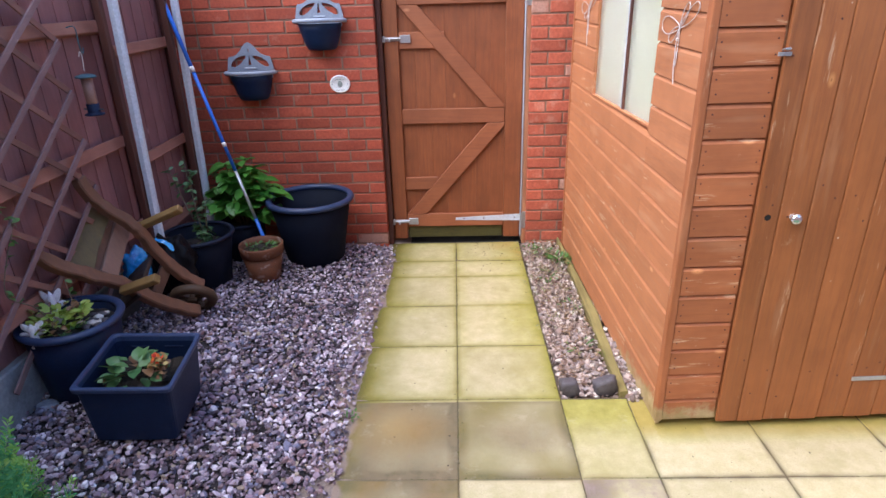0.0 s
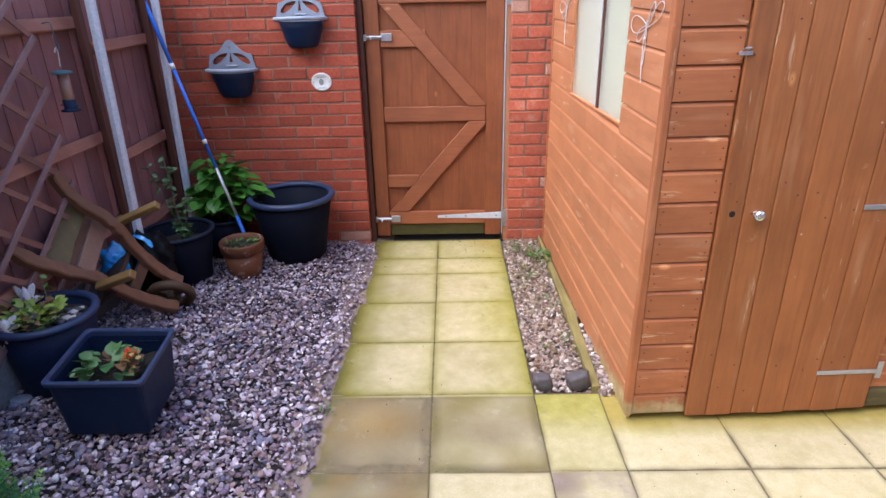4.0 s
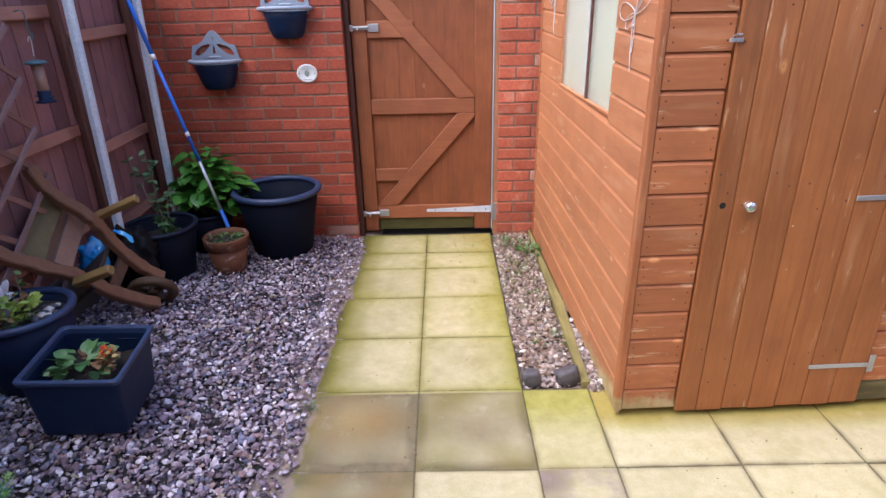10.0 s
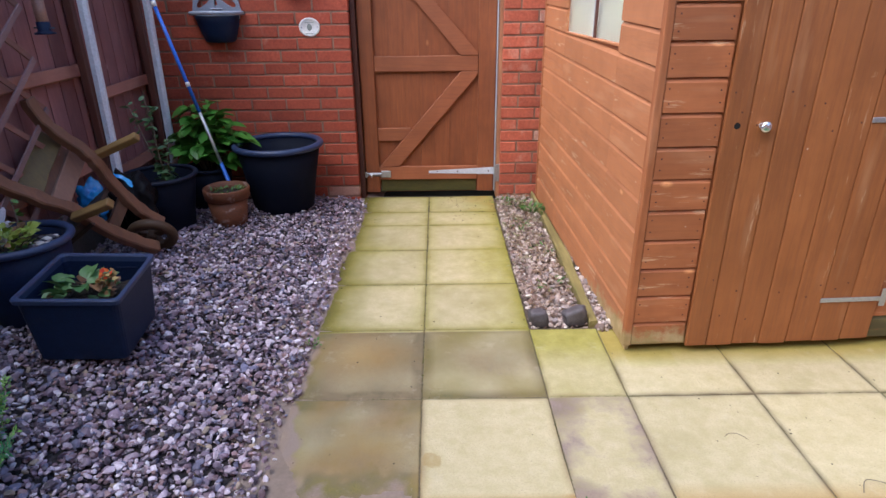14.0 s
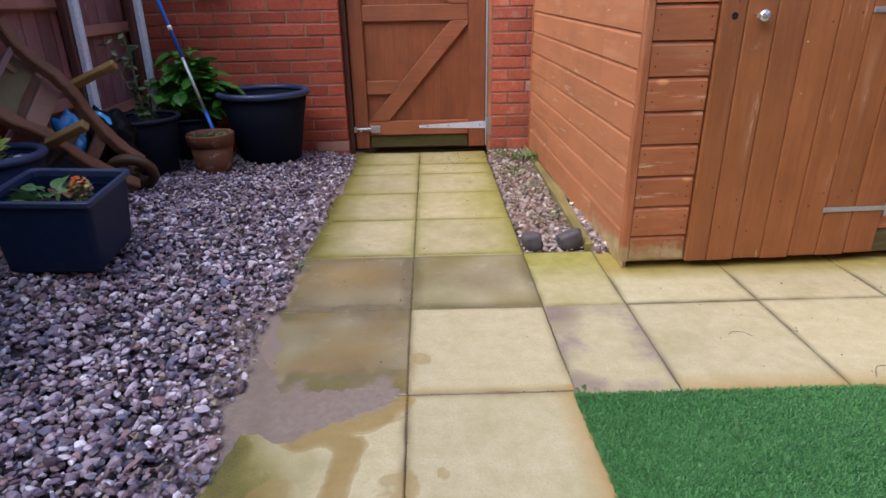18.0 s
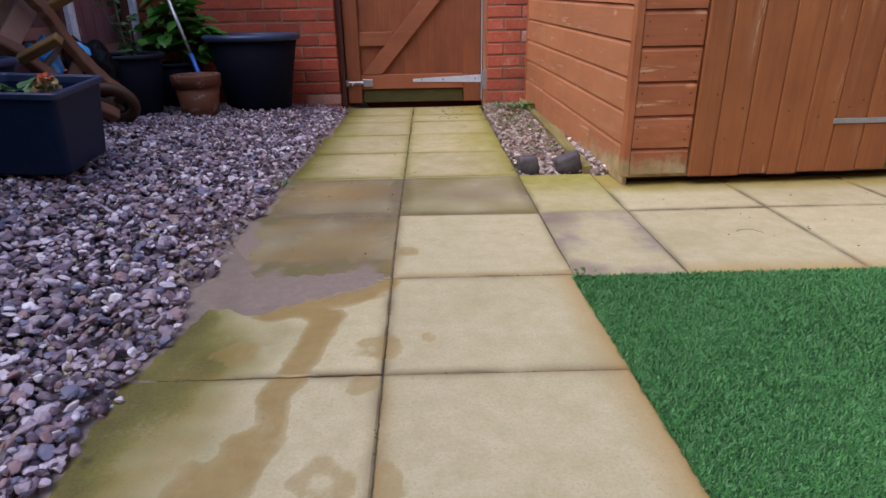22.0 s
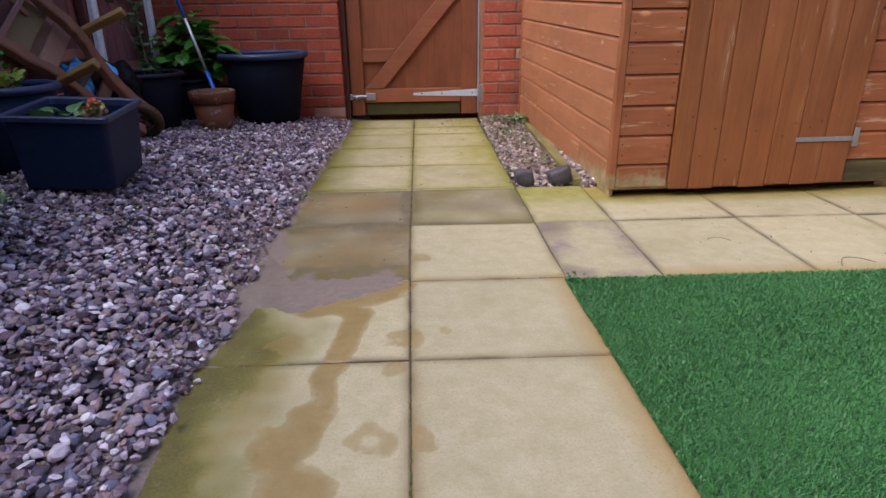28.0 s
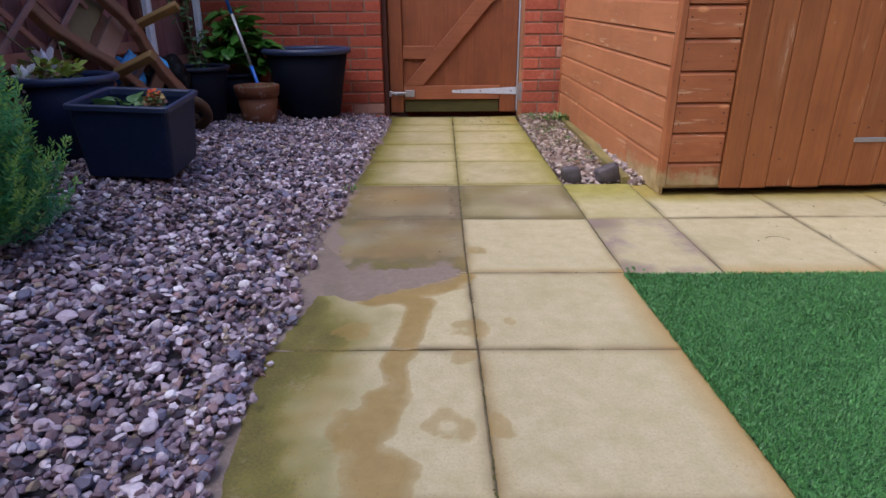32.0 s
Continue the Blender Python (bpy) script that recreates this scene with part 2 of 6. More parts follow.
M["zinc"] = surface("zinc_fitting", (0.36, 0.37, 0.385), (0.54, 0.55, 0.565), 40, (0.35, 0.55), 0.2, 0.0005, vary=0.05, metal=0.75, stain=(0.3, 0.25, 0.2), stain_at=(0.6, 0.75), stain_scale=20)
M["knob"] = surface("bright_metal_knob", (0.66, 0.66, 0.66), (0.78, 0.78, 0.77), 30, (0.15, 0.28), 0.05, 0.0005, vary=0, metal=0.8)
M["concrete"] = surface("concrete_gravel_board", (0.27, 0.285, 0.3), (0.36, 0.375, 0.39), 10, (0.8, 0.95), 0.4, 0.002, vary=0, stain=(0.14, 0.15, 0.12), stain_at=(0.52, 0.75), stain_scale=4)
# much darker concrete for the stretch of board behind the barrow
M["concrete_dark"] = surface("dark_grey_concrete", (0.045, 0.042, 0.04), (0.09, 0.085, 0.08), 10, (0.8, 0.95), 0.4, 0.002, vary=0)
M["plastic"] = surface("dark_blue_black_plastic", (0.005, 0.013, 0.04), (0.009, 0.021, 0.058), 20, (0.42, 0.55), 0.06, 0.0006, vary=0.05, stain=(0.03, 0.03, 0.035), stain_at=(0.6, 0.8), stain_scale=5, spec=0.2)
# Lighter and bluer than the pots: sky light on the rims is in the colour.
M["pot_rim"] = surface("sky_lit_plastic_rim", (0.015, 0.03, 0.08), (0.026, 0.048, 0.115), 20, (0.4, 0.5), 0.06, 0.0006, vary=0.05)
M["rim_black"] = surface("black_plastic_rim", (0.005, 0.009, 0.022), (0.009, 0.015, 0.034), 20, (0.5, 0.6), 0.06, 0.0006, vary=0.05, spec=0.25)
M["plastic_black"] = surface("black_plastic", (0.003, 0.0055, 0.013), (0.006, 0.0095, 0.021), 20, (0.6, 0.75), 0.06, 0.0006, vary=0.05, stain=(0.02, 0.02, 0.023), stain_at=(0.6, 0.8), stain_scale=5, spec=0.12)
M["planter_grey"] = surface("grey_plastic_planter", (0.22, 0.26, 0.33), (0.3, 0.34, 0.41), 20, (0.4, 0.55), 0.08, 0.0006, vary=0.03)
M["terracotta"] = surface("terracotta", (0.085, 0.028, 0.011), (0.18, 0.064, 0.026), 9, (0.55, 0.8), 0.3, 0.001, stretch=(1, 1, 3), vary=0, stain=(0.36, 0.28, 0.25), stain_at=(0.57, 0.7), stain_scale=14)
M["soil"] = surface("dark_soil", (0.015, 0.012, 0.009), (0.045, 0.034, 0.025), 30, (0.85, 1), 1.0, 0.008, vary=0)
M["subsoil"] = surface("sandy_soil", (0.2, 0.155, 0.125), (0.3, 0.235, 0.195), 25, (0.75, 0.95), 0.8, 0.005, vary=0)
M["joint"] = surface("dark_joint_sand", (0.07, 0.055, 0.03), (0.16, 0.125, 0.075), 40, (0.85, 1), 0.8, 0.004, vary=0, stain=(0.06, 0.07, 0.015), stain_at=(0.5, 0.65), stain_scale=5)
M["white"] = surface("white_china", (0.72, 0.72, 0.7), (0.8, 0.8, 0.78), 20, (0.25, 0.4), 0.05, 0.0005, vary=0)
M["plaque_print"] = surface("plaque_print", (0.2, 0.24, 0.22), (0.32, 0.36, 0.33), 40, (0.4, 0.5), 0.0, vary=0)
M["wire"] = surface("white_wire", (0.5, 0.44, 0.42), (0.64, 0.58, 0.55), 40, (0.4, 0.6), 0.1, 0.0005, vary=0)
M["blue_pole"] = surface("blue_pole_paint", (0.015, 0.12, 0.58), (0.03, 0.18, 0.72), 30, (0.25, 0.4), 0.05, 0.0005, vary=0)
M["blue_plastic"] = surface("bright_blue_plastic", (0.01, 0.26, 0.86), (0.05, 0.46, 0.97), 12, (0.12, 0.25), 0.1, 0.001, vary=0, spec=1.0)
M["black_bag"] = surface("black_plastic_bag", (0.002, 0.002, 0.003), (0.005, 0.005, 0.007), 12, (0.45, 0.6), 0.5, 0.004, vary=0, spec=0.15)
M["silver_pole"] = surface("bare_metal_pole", (0.5, 0.52, 0.55), (0.65, 0.67, 0.7), 40, (0.3, 0.45), 0.05, 0.0005, vary=0, metal=0.6)
M["feeder_green"] = surface("blue_green_feeder_metal", (0.035, 0.09, 0.12), (0.06, 0.14, 0.17), 30, (0.4, 0.55), 0.1, 0.0005, vary=0)
M["feeder_tube"] = surface("brown_seed_tube", (0.24, 0.13, 0.1), (0.33, 0.19, 0.14), 40, (0.3, 0.5), 0.3, 0.002, vary=0)
M["felt"] = surface("roof_felt", (0.03, 0.035, 0.03), (0.06, 0.065, 0.06), 40, (0.85, 1), 0.6, 0.002, vary=0)
M["stem"] = surface("plant_stem", (0.1, 0.08, 0.05), (0.2, 0.17, 0.12), 40, (0.6, 0.8), 0.4, 0.001, vary=0)


def foliage(name, c1, c2, rough=0.45, back=0.15, vary=0.25):
    k = Nodes(name)
    r = k.add("ShaderNodeObjectInfo").outputs["Random"]
    isl = k.add("ShaderNodeNewGeometry").outputs["Random Per Island"]
    f = k.math("FRACT", k.math("ADD", r, isl))
    n = k.noise(k.coords((1, 1, 1), 3.0), 40, 3)
    col = k.mix(f, c1, c2)
    col = k.mix(k.math("MULTIPLY", n, 0.5), col, tuple(x * 0.55 for x in c1))
    k.b.inputs["Subsurface Weight"].default_value = 0.0
    m = k.finish(col, rough, n, 0.2, 0.001)
    tr = k.add("ShaderNodeBsdfTranslucent", Color=col)
    mx = k.add("ShaderNodeMixShader", Fac=back)
    k.t.links.new(k.b.outputs[0], mx.inputs[1])
    k.t.links.new(tr.outputs[0], mx.inputs[2])
    k.t.links.new(mx.outputs[0], k.t.nodes["Material Output"].inputs[0])
    return m


M["hydrangea"] = foliage("hydrangea_leaf", (0.05, 0.2, 0.025), (0.13, 0.37, 0.06), 0.35)
M["dark_leaf"] = foliage("small_dark_leaf", (0.05, 0.12, 0.04), (0.12, 0.24, 0.09))
M["lime_leaf"] = foliage("lime_leaf", (0.26, 0.4, 0.05), (0.48, 0.58, 0.14))
M["red_leaf"] = foliage("reddish_leaf", (0.2, 0.1, 0.05), (0.33, 0.2, 0.09))
M["primula_leaf"] = foliage("primrose_leaf", (0.055, 0.16, 0.055), (0.15, 0.3, 0.1))
M["faded_petal"] = foliage("faded_yellow_petal", (0.34, 0.2, 0.06), (0.55, 0.42, 0.14), 0.6)
M["petal"] = foliage("orange_red_petal", (0.65, 0.04, 0.015), (0.75, 0.2, 0.02), 0.5)
M["bush"] = foliage("yew_needle", (0.07, 0.32, 0.14), (0.16, 0.5, 0.22), 0.6, 0.2)
M["bush_tip"] = foliage("fresh_yew_tip", (0.2, 0.5, 0.1), (0.36, 0.62, 0.18), 0.6, 0.2)
M["moss_weed"] = foliage("green_weed", (0.06, 0.16, 0.03), (0.12, 0.25, 0.05))
M["turf"] = foliage("artificial_turf", (0.05, 0.205, 0.043), (0.125, 0.39, 0.1), 0.42, 0.1)
for node in M["turf"].node_tree.nodes:
    if node.type == "BSDF_PRINCIPLED":
        node.inputs["Sheen Weight"].default_value = 0.35
        node.inputs["Sheen Roughness"].default_value = 0.4
        node.inputs["Sheen Tint"].default_value = (0.55, 0.9, 0.7, 1)
M["turf_base"] = surface("turf_backing", (0.013, 0.078, 0.02), (0.022, 0.115, 0.032), 60, (0.8, 0.95), 0.6, 0.004, vary=0)


def pebble_material(name, tones, dirt):
    k = Nodes(name)
    isl = k.add("ShaderNodeNewGeometry").outputs["Random Per Island"]
    rp = k.add("ShaderNodeValToRGB", Fac=isl)
    el = rp.color_ramp.elements
    el[0].position, el[0].color = tones[0][0], (*tones[0][1], 1)
    el[1].position, el[1].color = tones[-1][0], (*tones[-1][1], 1)
    for p, c in tones[1:-1]:
        e = el.new(p)
        e.color = (*c, 1)
    rp.color_ramp.interpolation = "CONSTANT"
    v = k.coords()
    n = k.noise(v, 110, 5, 0.7)
    band = k.noise(v, 35, 2)
    col = k.mix(k.math("MULTIPLY", k.ramp(n, 0.4, 0.75), 0.4), rp.outputs[0], dirt)
    bright = k.ramp(band, 0.3, 0.7)
    bright.node.inputs["To Min"].default_value, bright.node.inputs["To Max"].default_value = 0.82, 1.2
    col = k.add("ShaderNodeHueSaturation", Color=col, Value=bright).outputs[0]
    rr = k.ramp(isl, 0.0, 1.0)
    rr.node.inputs["To Min"].default_value, rr.node.inputs["To Max"].default_value = 0.35, 0.7
    return k.finish(col, rr, n, 0.5, 0.002)


M["pebble"] = pebble_material("gravel_pebbles", ((0.0, (0.0855, 0.0666, 0.0867)), (0.14, (0.235, 0.182, 0.226)), (0.27, (0.427, 0.349, 0.399)), (0.4, (0.16, 0.102, 0.121)), (0.5, (0.342, 0.22, 0.219)), (0.57, (0.182, 0.182, 0.266)), (0.66, (0.577, 0.488, 0.56)), (0.76, (0.363, 0.295, 0.219)), (0.8, (0.289, 0.209, 0.266)), (0.88, (0.726, 0.655, 0.716)), (0.978, (0.85, 0.816, 0.85))), (0.0882, 0.0739, 0.0901))
# Near-black: the shade between the pebbles is put into this colour.
M["gravel_base"] = surface("gravel_gap_shade", (0.018, 0.0145, 0.016), (0.042, 0.034, 0.036), 40, (0.85, 1), 1.0, 0.006, vary=0)
M["pebble_buff"] = pebble_material("buff_gravel", ((0.0, (0.17, 0.125, 0.11)), (0.18, (0.33, 0.25, 0.22)), (0.36, (0.45, 0.355, 0.31)), (0.5, (0.25, 0.17, 0.145)), (0.62, (0.37, 0.31, 0.3)), (0.76, (0.55, 0.46, 0.41)), (0.9, (0.68, 0.62, 0.56))), (0.12, 0.09, 0.075))


def slab_material():
    """Buff concrete paving with moss, damp trails, silt and weathering held by the slab's own surface marks."""
    k = Nodes("buff_paving")

    def attr(nm):
        n = k.t.nodes.new("ShaderNodeAttribute")
        n.attribute_name = nm
        return n.outputs["Fac"]

    v = k.coords()
    fine = k.noise(v, 160, 4, 0.7)
    mid = k.noise(v, 18, 5, 0.65)
    broad = k.noise(v, 4, 4)
    col = k.mix(k.ramp(mid, 0.3, 0.7), (0.46, 0.402, 0.218), (0.578, 0.51, 0.315))
    col = k.mix(k.math("MULTIPLY", k.ramp(fine, 0.45, 0.8), 0.42), col, (0.28, 0.235, 0.15))
    col = k.mix(k.math("MULTIPLY", k.ramp(broad, 0.5, 0.75), 0.5), col, (0.38, 0.335, 0.16))
    isl = k.add("ShaderNodeObjectInfo").outputs["Random"]
    mr = k.ramp(isl, 0.0, 1.0)
    mr.node.inputs["To Min"].default_value, mr.node.inputs["To Max"].default_value = 0.92, 1.06
    col = k.add("ShaderNodeHueSaturation", Color=col, Value=mr).outputs[0]
    wob = k.math("MULTIPLY", k.math("SUBTRACT", mid, 0.5), 0.55)
    wob2 = k.math("MULTIPLY", k.math("SUBTRACT", broad, 0.5), 0.9)
    weather = k.ramp(k.math("ADD", attr("weathered"), k.math("MULTIPLY", wob2, 0.6)), 0.1, 0.9)
    dark = k.mix(k.ramp(broad, 0.35, 0.65), (0.11, 0.1, 0.05), (0.23, 0.165, 0.085))
    dark = k.mix(k.ramp(fine, 0.3, 0.8), dark, (0.17, 0.14, 0.085))
    dark = k.mix(k.math("MULTIPLY", k.ramp(mid, 0.5, 0.7), 0.6), dark, (0.1, 0.085, 0.045))
    col = k.mix(weather, col, dark)
    moss = k.ramp(k.math("ADD", attr("moss"), k.math("MULTIPLY", wob2, 0.35)), 0.1, 1.0)
    col = k.mix(k.math("MULTIPLY", moss, 0.85), col, k.mix(k.ramp(mid, 0.3, 0.7), (0.24, 0.225, 0.03), (0.36, 0.335, 0.06)))
    olive = k.ramp(k.math("ADD", attr("olive"), k.math("ADD", k.math("MULTIPLY", wob2, 0.8), k.math("MULTIPLY", wob, 0.9))), 0.1, 1.15)
    col = k.mix(k.math("MULTIPLY", olive, 0.9), col, k.mix(k.ramp(fine, 0.3, 0.62), (0.125, 0.118, 0.014), k.mix(k.ramp(mid, 0.38, 0.62), (0.17, 0.158, 0.012), (0.25, 0.205, 0.03))))
    deep = k.ramp(k.math("ADD", attr("olive"), k.math("ADD", k.math("MULTIPLY", wob2, 0.9), k.math("MULTIPLY", wob, 1.2))), 0.95, 1.45)
    col = k.mix(k.math("MULTIPLY", deep, 0.7), col, k.mix(k.ramp(fine, 0.35, 0.65), (0.06, 0.055, 0.012), (0.12, 0.1, 0.025)))
    damp = k.ramp(k.math("ADD", attr("damp"), k.math("MULTIPLY", wob, 0.6)), 0.46, 0.51)
    col = k.mix(k.math("MULTIPLY", damp, k.math("MULTIPLY", k.ramp(attr("damp"), 0.2, 0.7), 0.85)), col, k.mix(k.ramp(mid, 0.3, 0.7), (0.265, 0.175, 0.045), (0.335, 0.23, 0.07)))
    silt = k.ramp(k.math("ADD", attr("silt"), k.math("ADD", k.math("MULTIPLY", wob, 1.3), k.math("MULTIPLY", wob2, 0.5))), 0.38, 0.68)
    col = k.mix(k.math("MULTIPLY", silt, 0.93), col, k.mix(k.ramp(fine, 0.3, 0.8), (0.235, 0.18, 0.15), (0.3, 0.235, 0.2)))
    rust = k.ramp(k.math("ADD", attr("rust"), k.math("MULTIPLY", wob, 0.8)), 0.08, 1.0)
    col = k.mix(k.math("MULTIPLY", rust, 0.75), col, (0.37, 0.225, 0.06))
    grit = k.ramp(k.noise(v, 330, 2, 0.5), 0.62, 0.72)
    col = k.mix(k.math("MULTIPLY", k.math("MULTIPLY", grit, k.ramp(mid, 0.35, 0.65)), 0.6), col, (0.11, 0.088, 0.05))
    pale = k.ramp(k.noise(k.coords((1, 1, 1), 2.0), 9, 6, 0.75), 0.58, 0.7)
    col = k.mix(k.math("MULTIPLY", pale, 0.22), col, (0.55, 0.5, 0.38))
    rough = k.math("SUBTRACT", k.math("ADD", 0.55, k.math("MULTIPLY", fine, 0.3)), k.math("MULTIPLY", damp, 0.3))
    h = k.math("ADD", fine, k.math("MULTIPLY", mid, 0.6))
    return k.finish(col, rough, h, 0.35, 0.0012, 0.0, 0.4)


M["slab"] = slab_material()


# ---- mesh helpers ----
def mesh_of(name, bm, smooth=False):
    me = bpy.data.meshes.new(name)
    bm.normal_update()
    bm.to_mesh(me)
    bm.free()
    if smooth:
        me.polygons.foreach_set("use_smooth", [True] * len(me.polygons))
    return me


def part(name, bm, material, parent=None, label="", smooth=False):
    """Links a bmesh as one mesh object under a thing or a part."""
    me = mesh_of(name, bm, smooth)
    me.materials.append(M[material])
    ob = new(name, me)
    ob.parent = parent
    return tagged(ob, label)


def thing(name, label, category, m=None, group="", kind=""):
    ob = new(name)
    ob.empty_display_size = 0.05
    if m is not None:
        ob.matrix_world = m
    return tagged(ob, label, category, group, kind)


def box(x0, x1, y0, y1, z0, z1, bevel=0.0, segs=1, bm=None):
    b = bmesh.new()
    bmesh.ops.create_cube(b, size=1, matrix=Matrix.LocRotScale(((x0 + x1) / 2, (y0 + y1) / 2, (z0 + z1) / 2), None, (x1 - x0, y1 - y0, z1 - z0)))
    if bevel:
        bmesh.ops.bevel(b, geom=b.edges[:], offset=bevel, segments=segs, affect="EDGES", profile=0.6)
    return b


def lathe(profile, segs=40, centre=(0, 0), squash=1.0):
    """A turned form from (radius, height) pairs."""
    b = bmesh.new()
    rings = []
    for r, z in profile:
        if r < 1e-5:
            rings.append([b.verts.new((centre[0], centre[1], z))])
        else:
            rings.append([b.verts.new((centre[0] + r * math.cos(a), centre[1] + squash * r * math.sin(a), z)) for a in (2 * math.pi * i / segs for i in range(segs))])
    for p, q in zip(rings, rings[1:]):
        for i in range(segs):
            j = (i + 1) % segs
            if len(p) == 1 and len(q) > 1:
                b.faces.new((p[0], q[j], q[i]))
            elif len(q) == 1 and len(p) > 1:
                b.faces.new((p[i], p[j], q[0]))
            elif len(p) > 1:
                b.faces.new((p[i], p[j], q[j], q[i]))
    bmesh.ops.recalc_face_normals(b, faces=b.faces[:])
    return b


def sweep(points, radius, segs=8, taper=1.0):
    """A round rod along points."""
    b = bmesh.new()
    pts = [Vector(p) for p in points]
    rings = []
    for i, p in enumerate(pts):
        d = (pts[min(i + 1, len(pts) - 1)] - pts[max(i - 1, 0)]).normalized()
        side = d.cross(Vector((0.13, 0.31, 0.94)))
        if side.length < 1e-3:
            side = d.cross(Vector((1, 0, 0)))
        side.normalize()
        up = side.cross(d)
        r = radius * (1 + (taper - 1) * i / (len(pts) - 1))
        rings.append([b.verts.new(p + r * (math.cos(a) * side + math.sin(a) * up)) for a in (2 * math.pi * k / segs for k in range(segs))])
    for p, q in zip(rings, rings[1:]):
        for i in range(segs):
            b.faces.new((p[i], p[(i + 1) % segs], q[(i + 1) % segs], q[i]))
    b.faces.new(rings[0][::-1])
    b.faces.new(rings[-1])
    bmesh.ops.recalc_face_normals(b, faces=b.faces[:])
    return b


def board(points, normal, width, thick, bevel=0.003, wave=0.0, seed=0):
    """A plank along points; its broad face looks along normal; wave makes the edges waney."""
    rnd = random.Random(seed)
    b = bmesh.new()
    pts = [Vector(p) for p in points]
    n = Vector(normal).normalized()
    rings = []
    for i, p in enumerate(pts):
        d = (pts[min(i + 1, len(pts) - 1)] - pts[max(i - 1, 0)]).normalized()
        side = d.cross(n).normalized()
        nn = side.cross(d).normalized()
        w1 = width / 2 + rnd.uniform(-wave, wave)
        w2 = width / 2 + rnd.uniform(-wave, wave)
        rings.append([b.verts.new(p + side * s + nn * t) for s, t in ((w1, thick / 2), (-w2, thick / 2), (-w2, -thick / 2), (w1, -thick / 2))])
    for p, q in zip(rings, rings[1:]):
        for i in range(4):
            b.faces.new((p[i], p[(i + 1) % 4], q[(i + 1) % 4], q[i]))
    b.faces.new(rings[0][::-1])
    b.faces.new(rings[-1])
    bmesh.ops.recalc_face_normals(b, faces=b.faces[:])
    if bevel:
        es = [e for e in b.edges if e.is_manifold and e.calc_face_angle(0) > 0.6]
        bmesh.ops.bevel(b, geom=es, offset=bevel, segments=1, affect="EDGES")
    return b


def prism(outline, y0, y1, bevel=0.0):
    """A flat piece cut to an x, z outline, between two depths."""
    b = bmesh.new()
    rows = [[b.verts.new((x, y, z)) for x, z in outline] for y in (y0, y1)]
    n = len(outline)
    for i in range(n):
        b.faces.new((rows[0][i], rows[0][(i + 1) % n], rows[1][(i + 1) % n], rows[1][i]))
    b.faces.new(rows[0])
    b.faces.new(rows[1][::-1])
    bmesh.ops.recalc_face_normals(b, faces=b.faces[:])
    if bevel:
        bmesh.ops.bevel(b, geom=[e for e in b.edges if all(abs(v.co.y - y0) < 1e-6 for v in e.verts)], offset=bevel, segments=1, affect="EDGES")
    return b


def smooth_path(pts, n=6):
    """Points along a smooth curve through pts."""
    p = [Vector(a) for a in pts]
    out = []
    for i in range(len(p) - 1):
        a, b, c, d = p[max(i - 1, 0)], p[i], p[i + 1], p[min(i + 2, len(p) - 1)]
        for s in range(n):
            t = s / n
            out.append(0.5 * ((2 * b) + (c - a) * t + (2 * a - 5 * b + 4 * c - d) * t * t + (3 * b - a - 3 * c + d) * t ** 3))
    out.append(p[-1])
    return out


def leaf_mesh(name, length, width, curl=0.15, material="dark_leaf", segs=4):
    b = bmesh.new()
    rows = []
    for i in range(segs + 1):
        t = i / segs
        w = width / 2 * math.sin(math.pi * min(1, t * 0.92 + 0.06)) ** 0.8
        z = -curl * length * t * t
        if i in (0, segs):
            rows.append([b.verts.new((0, t * length, z))])
        else:
            rows.append([b.verts.new((-w, t * length, z + 0.25 * w)), b.verts.new((0, t * length, z)), b.verts.new((w, t * length, z + 0.25 * w))])
    for p, q in zip(rows, rows[1:]):
        if len(p) == 1:
            b.faces.new((p[0], q[1], q[0]))
            b.faces.new((p[0], q[2], q[1]))
        elif len(q) == 1:
            b.faces.new((p[0], p[1], q[0]))
            b.faces.new((p[1], p[2], q[0]))
        else:
            b.faces.new((p[0], p[1], q[1], q[0]))
            b.faces.new((p[1], p[2], q[2], q[1]))
    me = mesh_of(name, b, True)
    me.materials.append(M[material])
    return me


def put_leaf(me, name, parent, at, yaw, tilt, roll=0, size=1.0):
    ob = new(name, me)
    ob.parent = parent
    ob.matrix_basis = Matrix.Translation(at) @ pose(0, 0, 0, 0, 0, yaw) @ pose(0, 0, 0, tilt, roll, 0) @ Matrix.Scale(size, 4)
    return ob


def joined(name, verts, faces, material, parent=None, smooth=False):
    me = bpy.data.meshes.new(name)
    me.from_pydata(verts, [], faces)
    if smooth:
        me.polygons.foreach_set("use_smooth", [True] * len(me.polygons))
    me.materials.append(M[material])
    ob = new(name, me)
    ob.parent = parent
    return ob


def bed(x, y):
    """Height of the gravel bed, which climbs towards the fence."""
    s = min(1.0, max(0.0, (-0.45 - x) / 0.95))
    far = min(1.0, max(0.0, (y + 0.5) / 1.4))
    heap = 0.026 * math.exp(-((x + 0.9) / 0.32) ** 2 - ((y - 0.5) / 0.26) ** 2)
    return 0.012 + 0.135 * s ** 0.8 * (1 - 0.6 * far) + heap


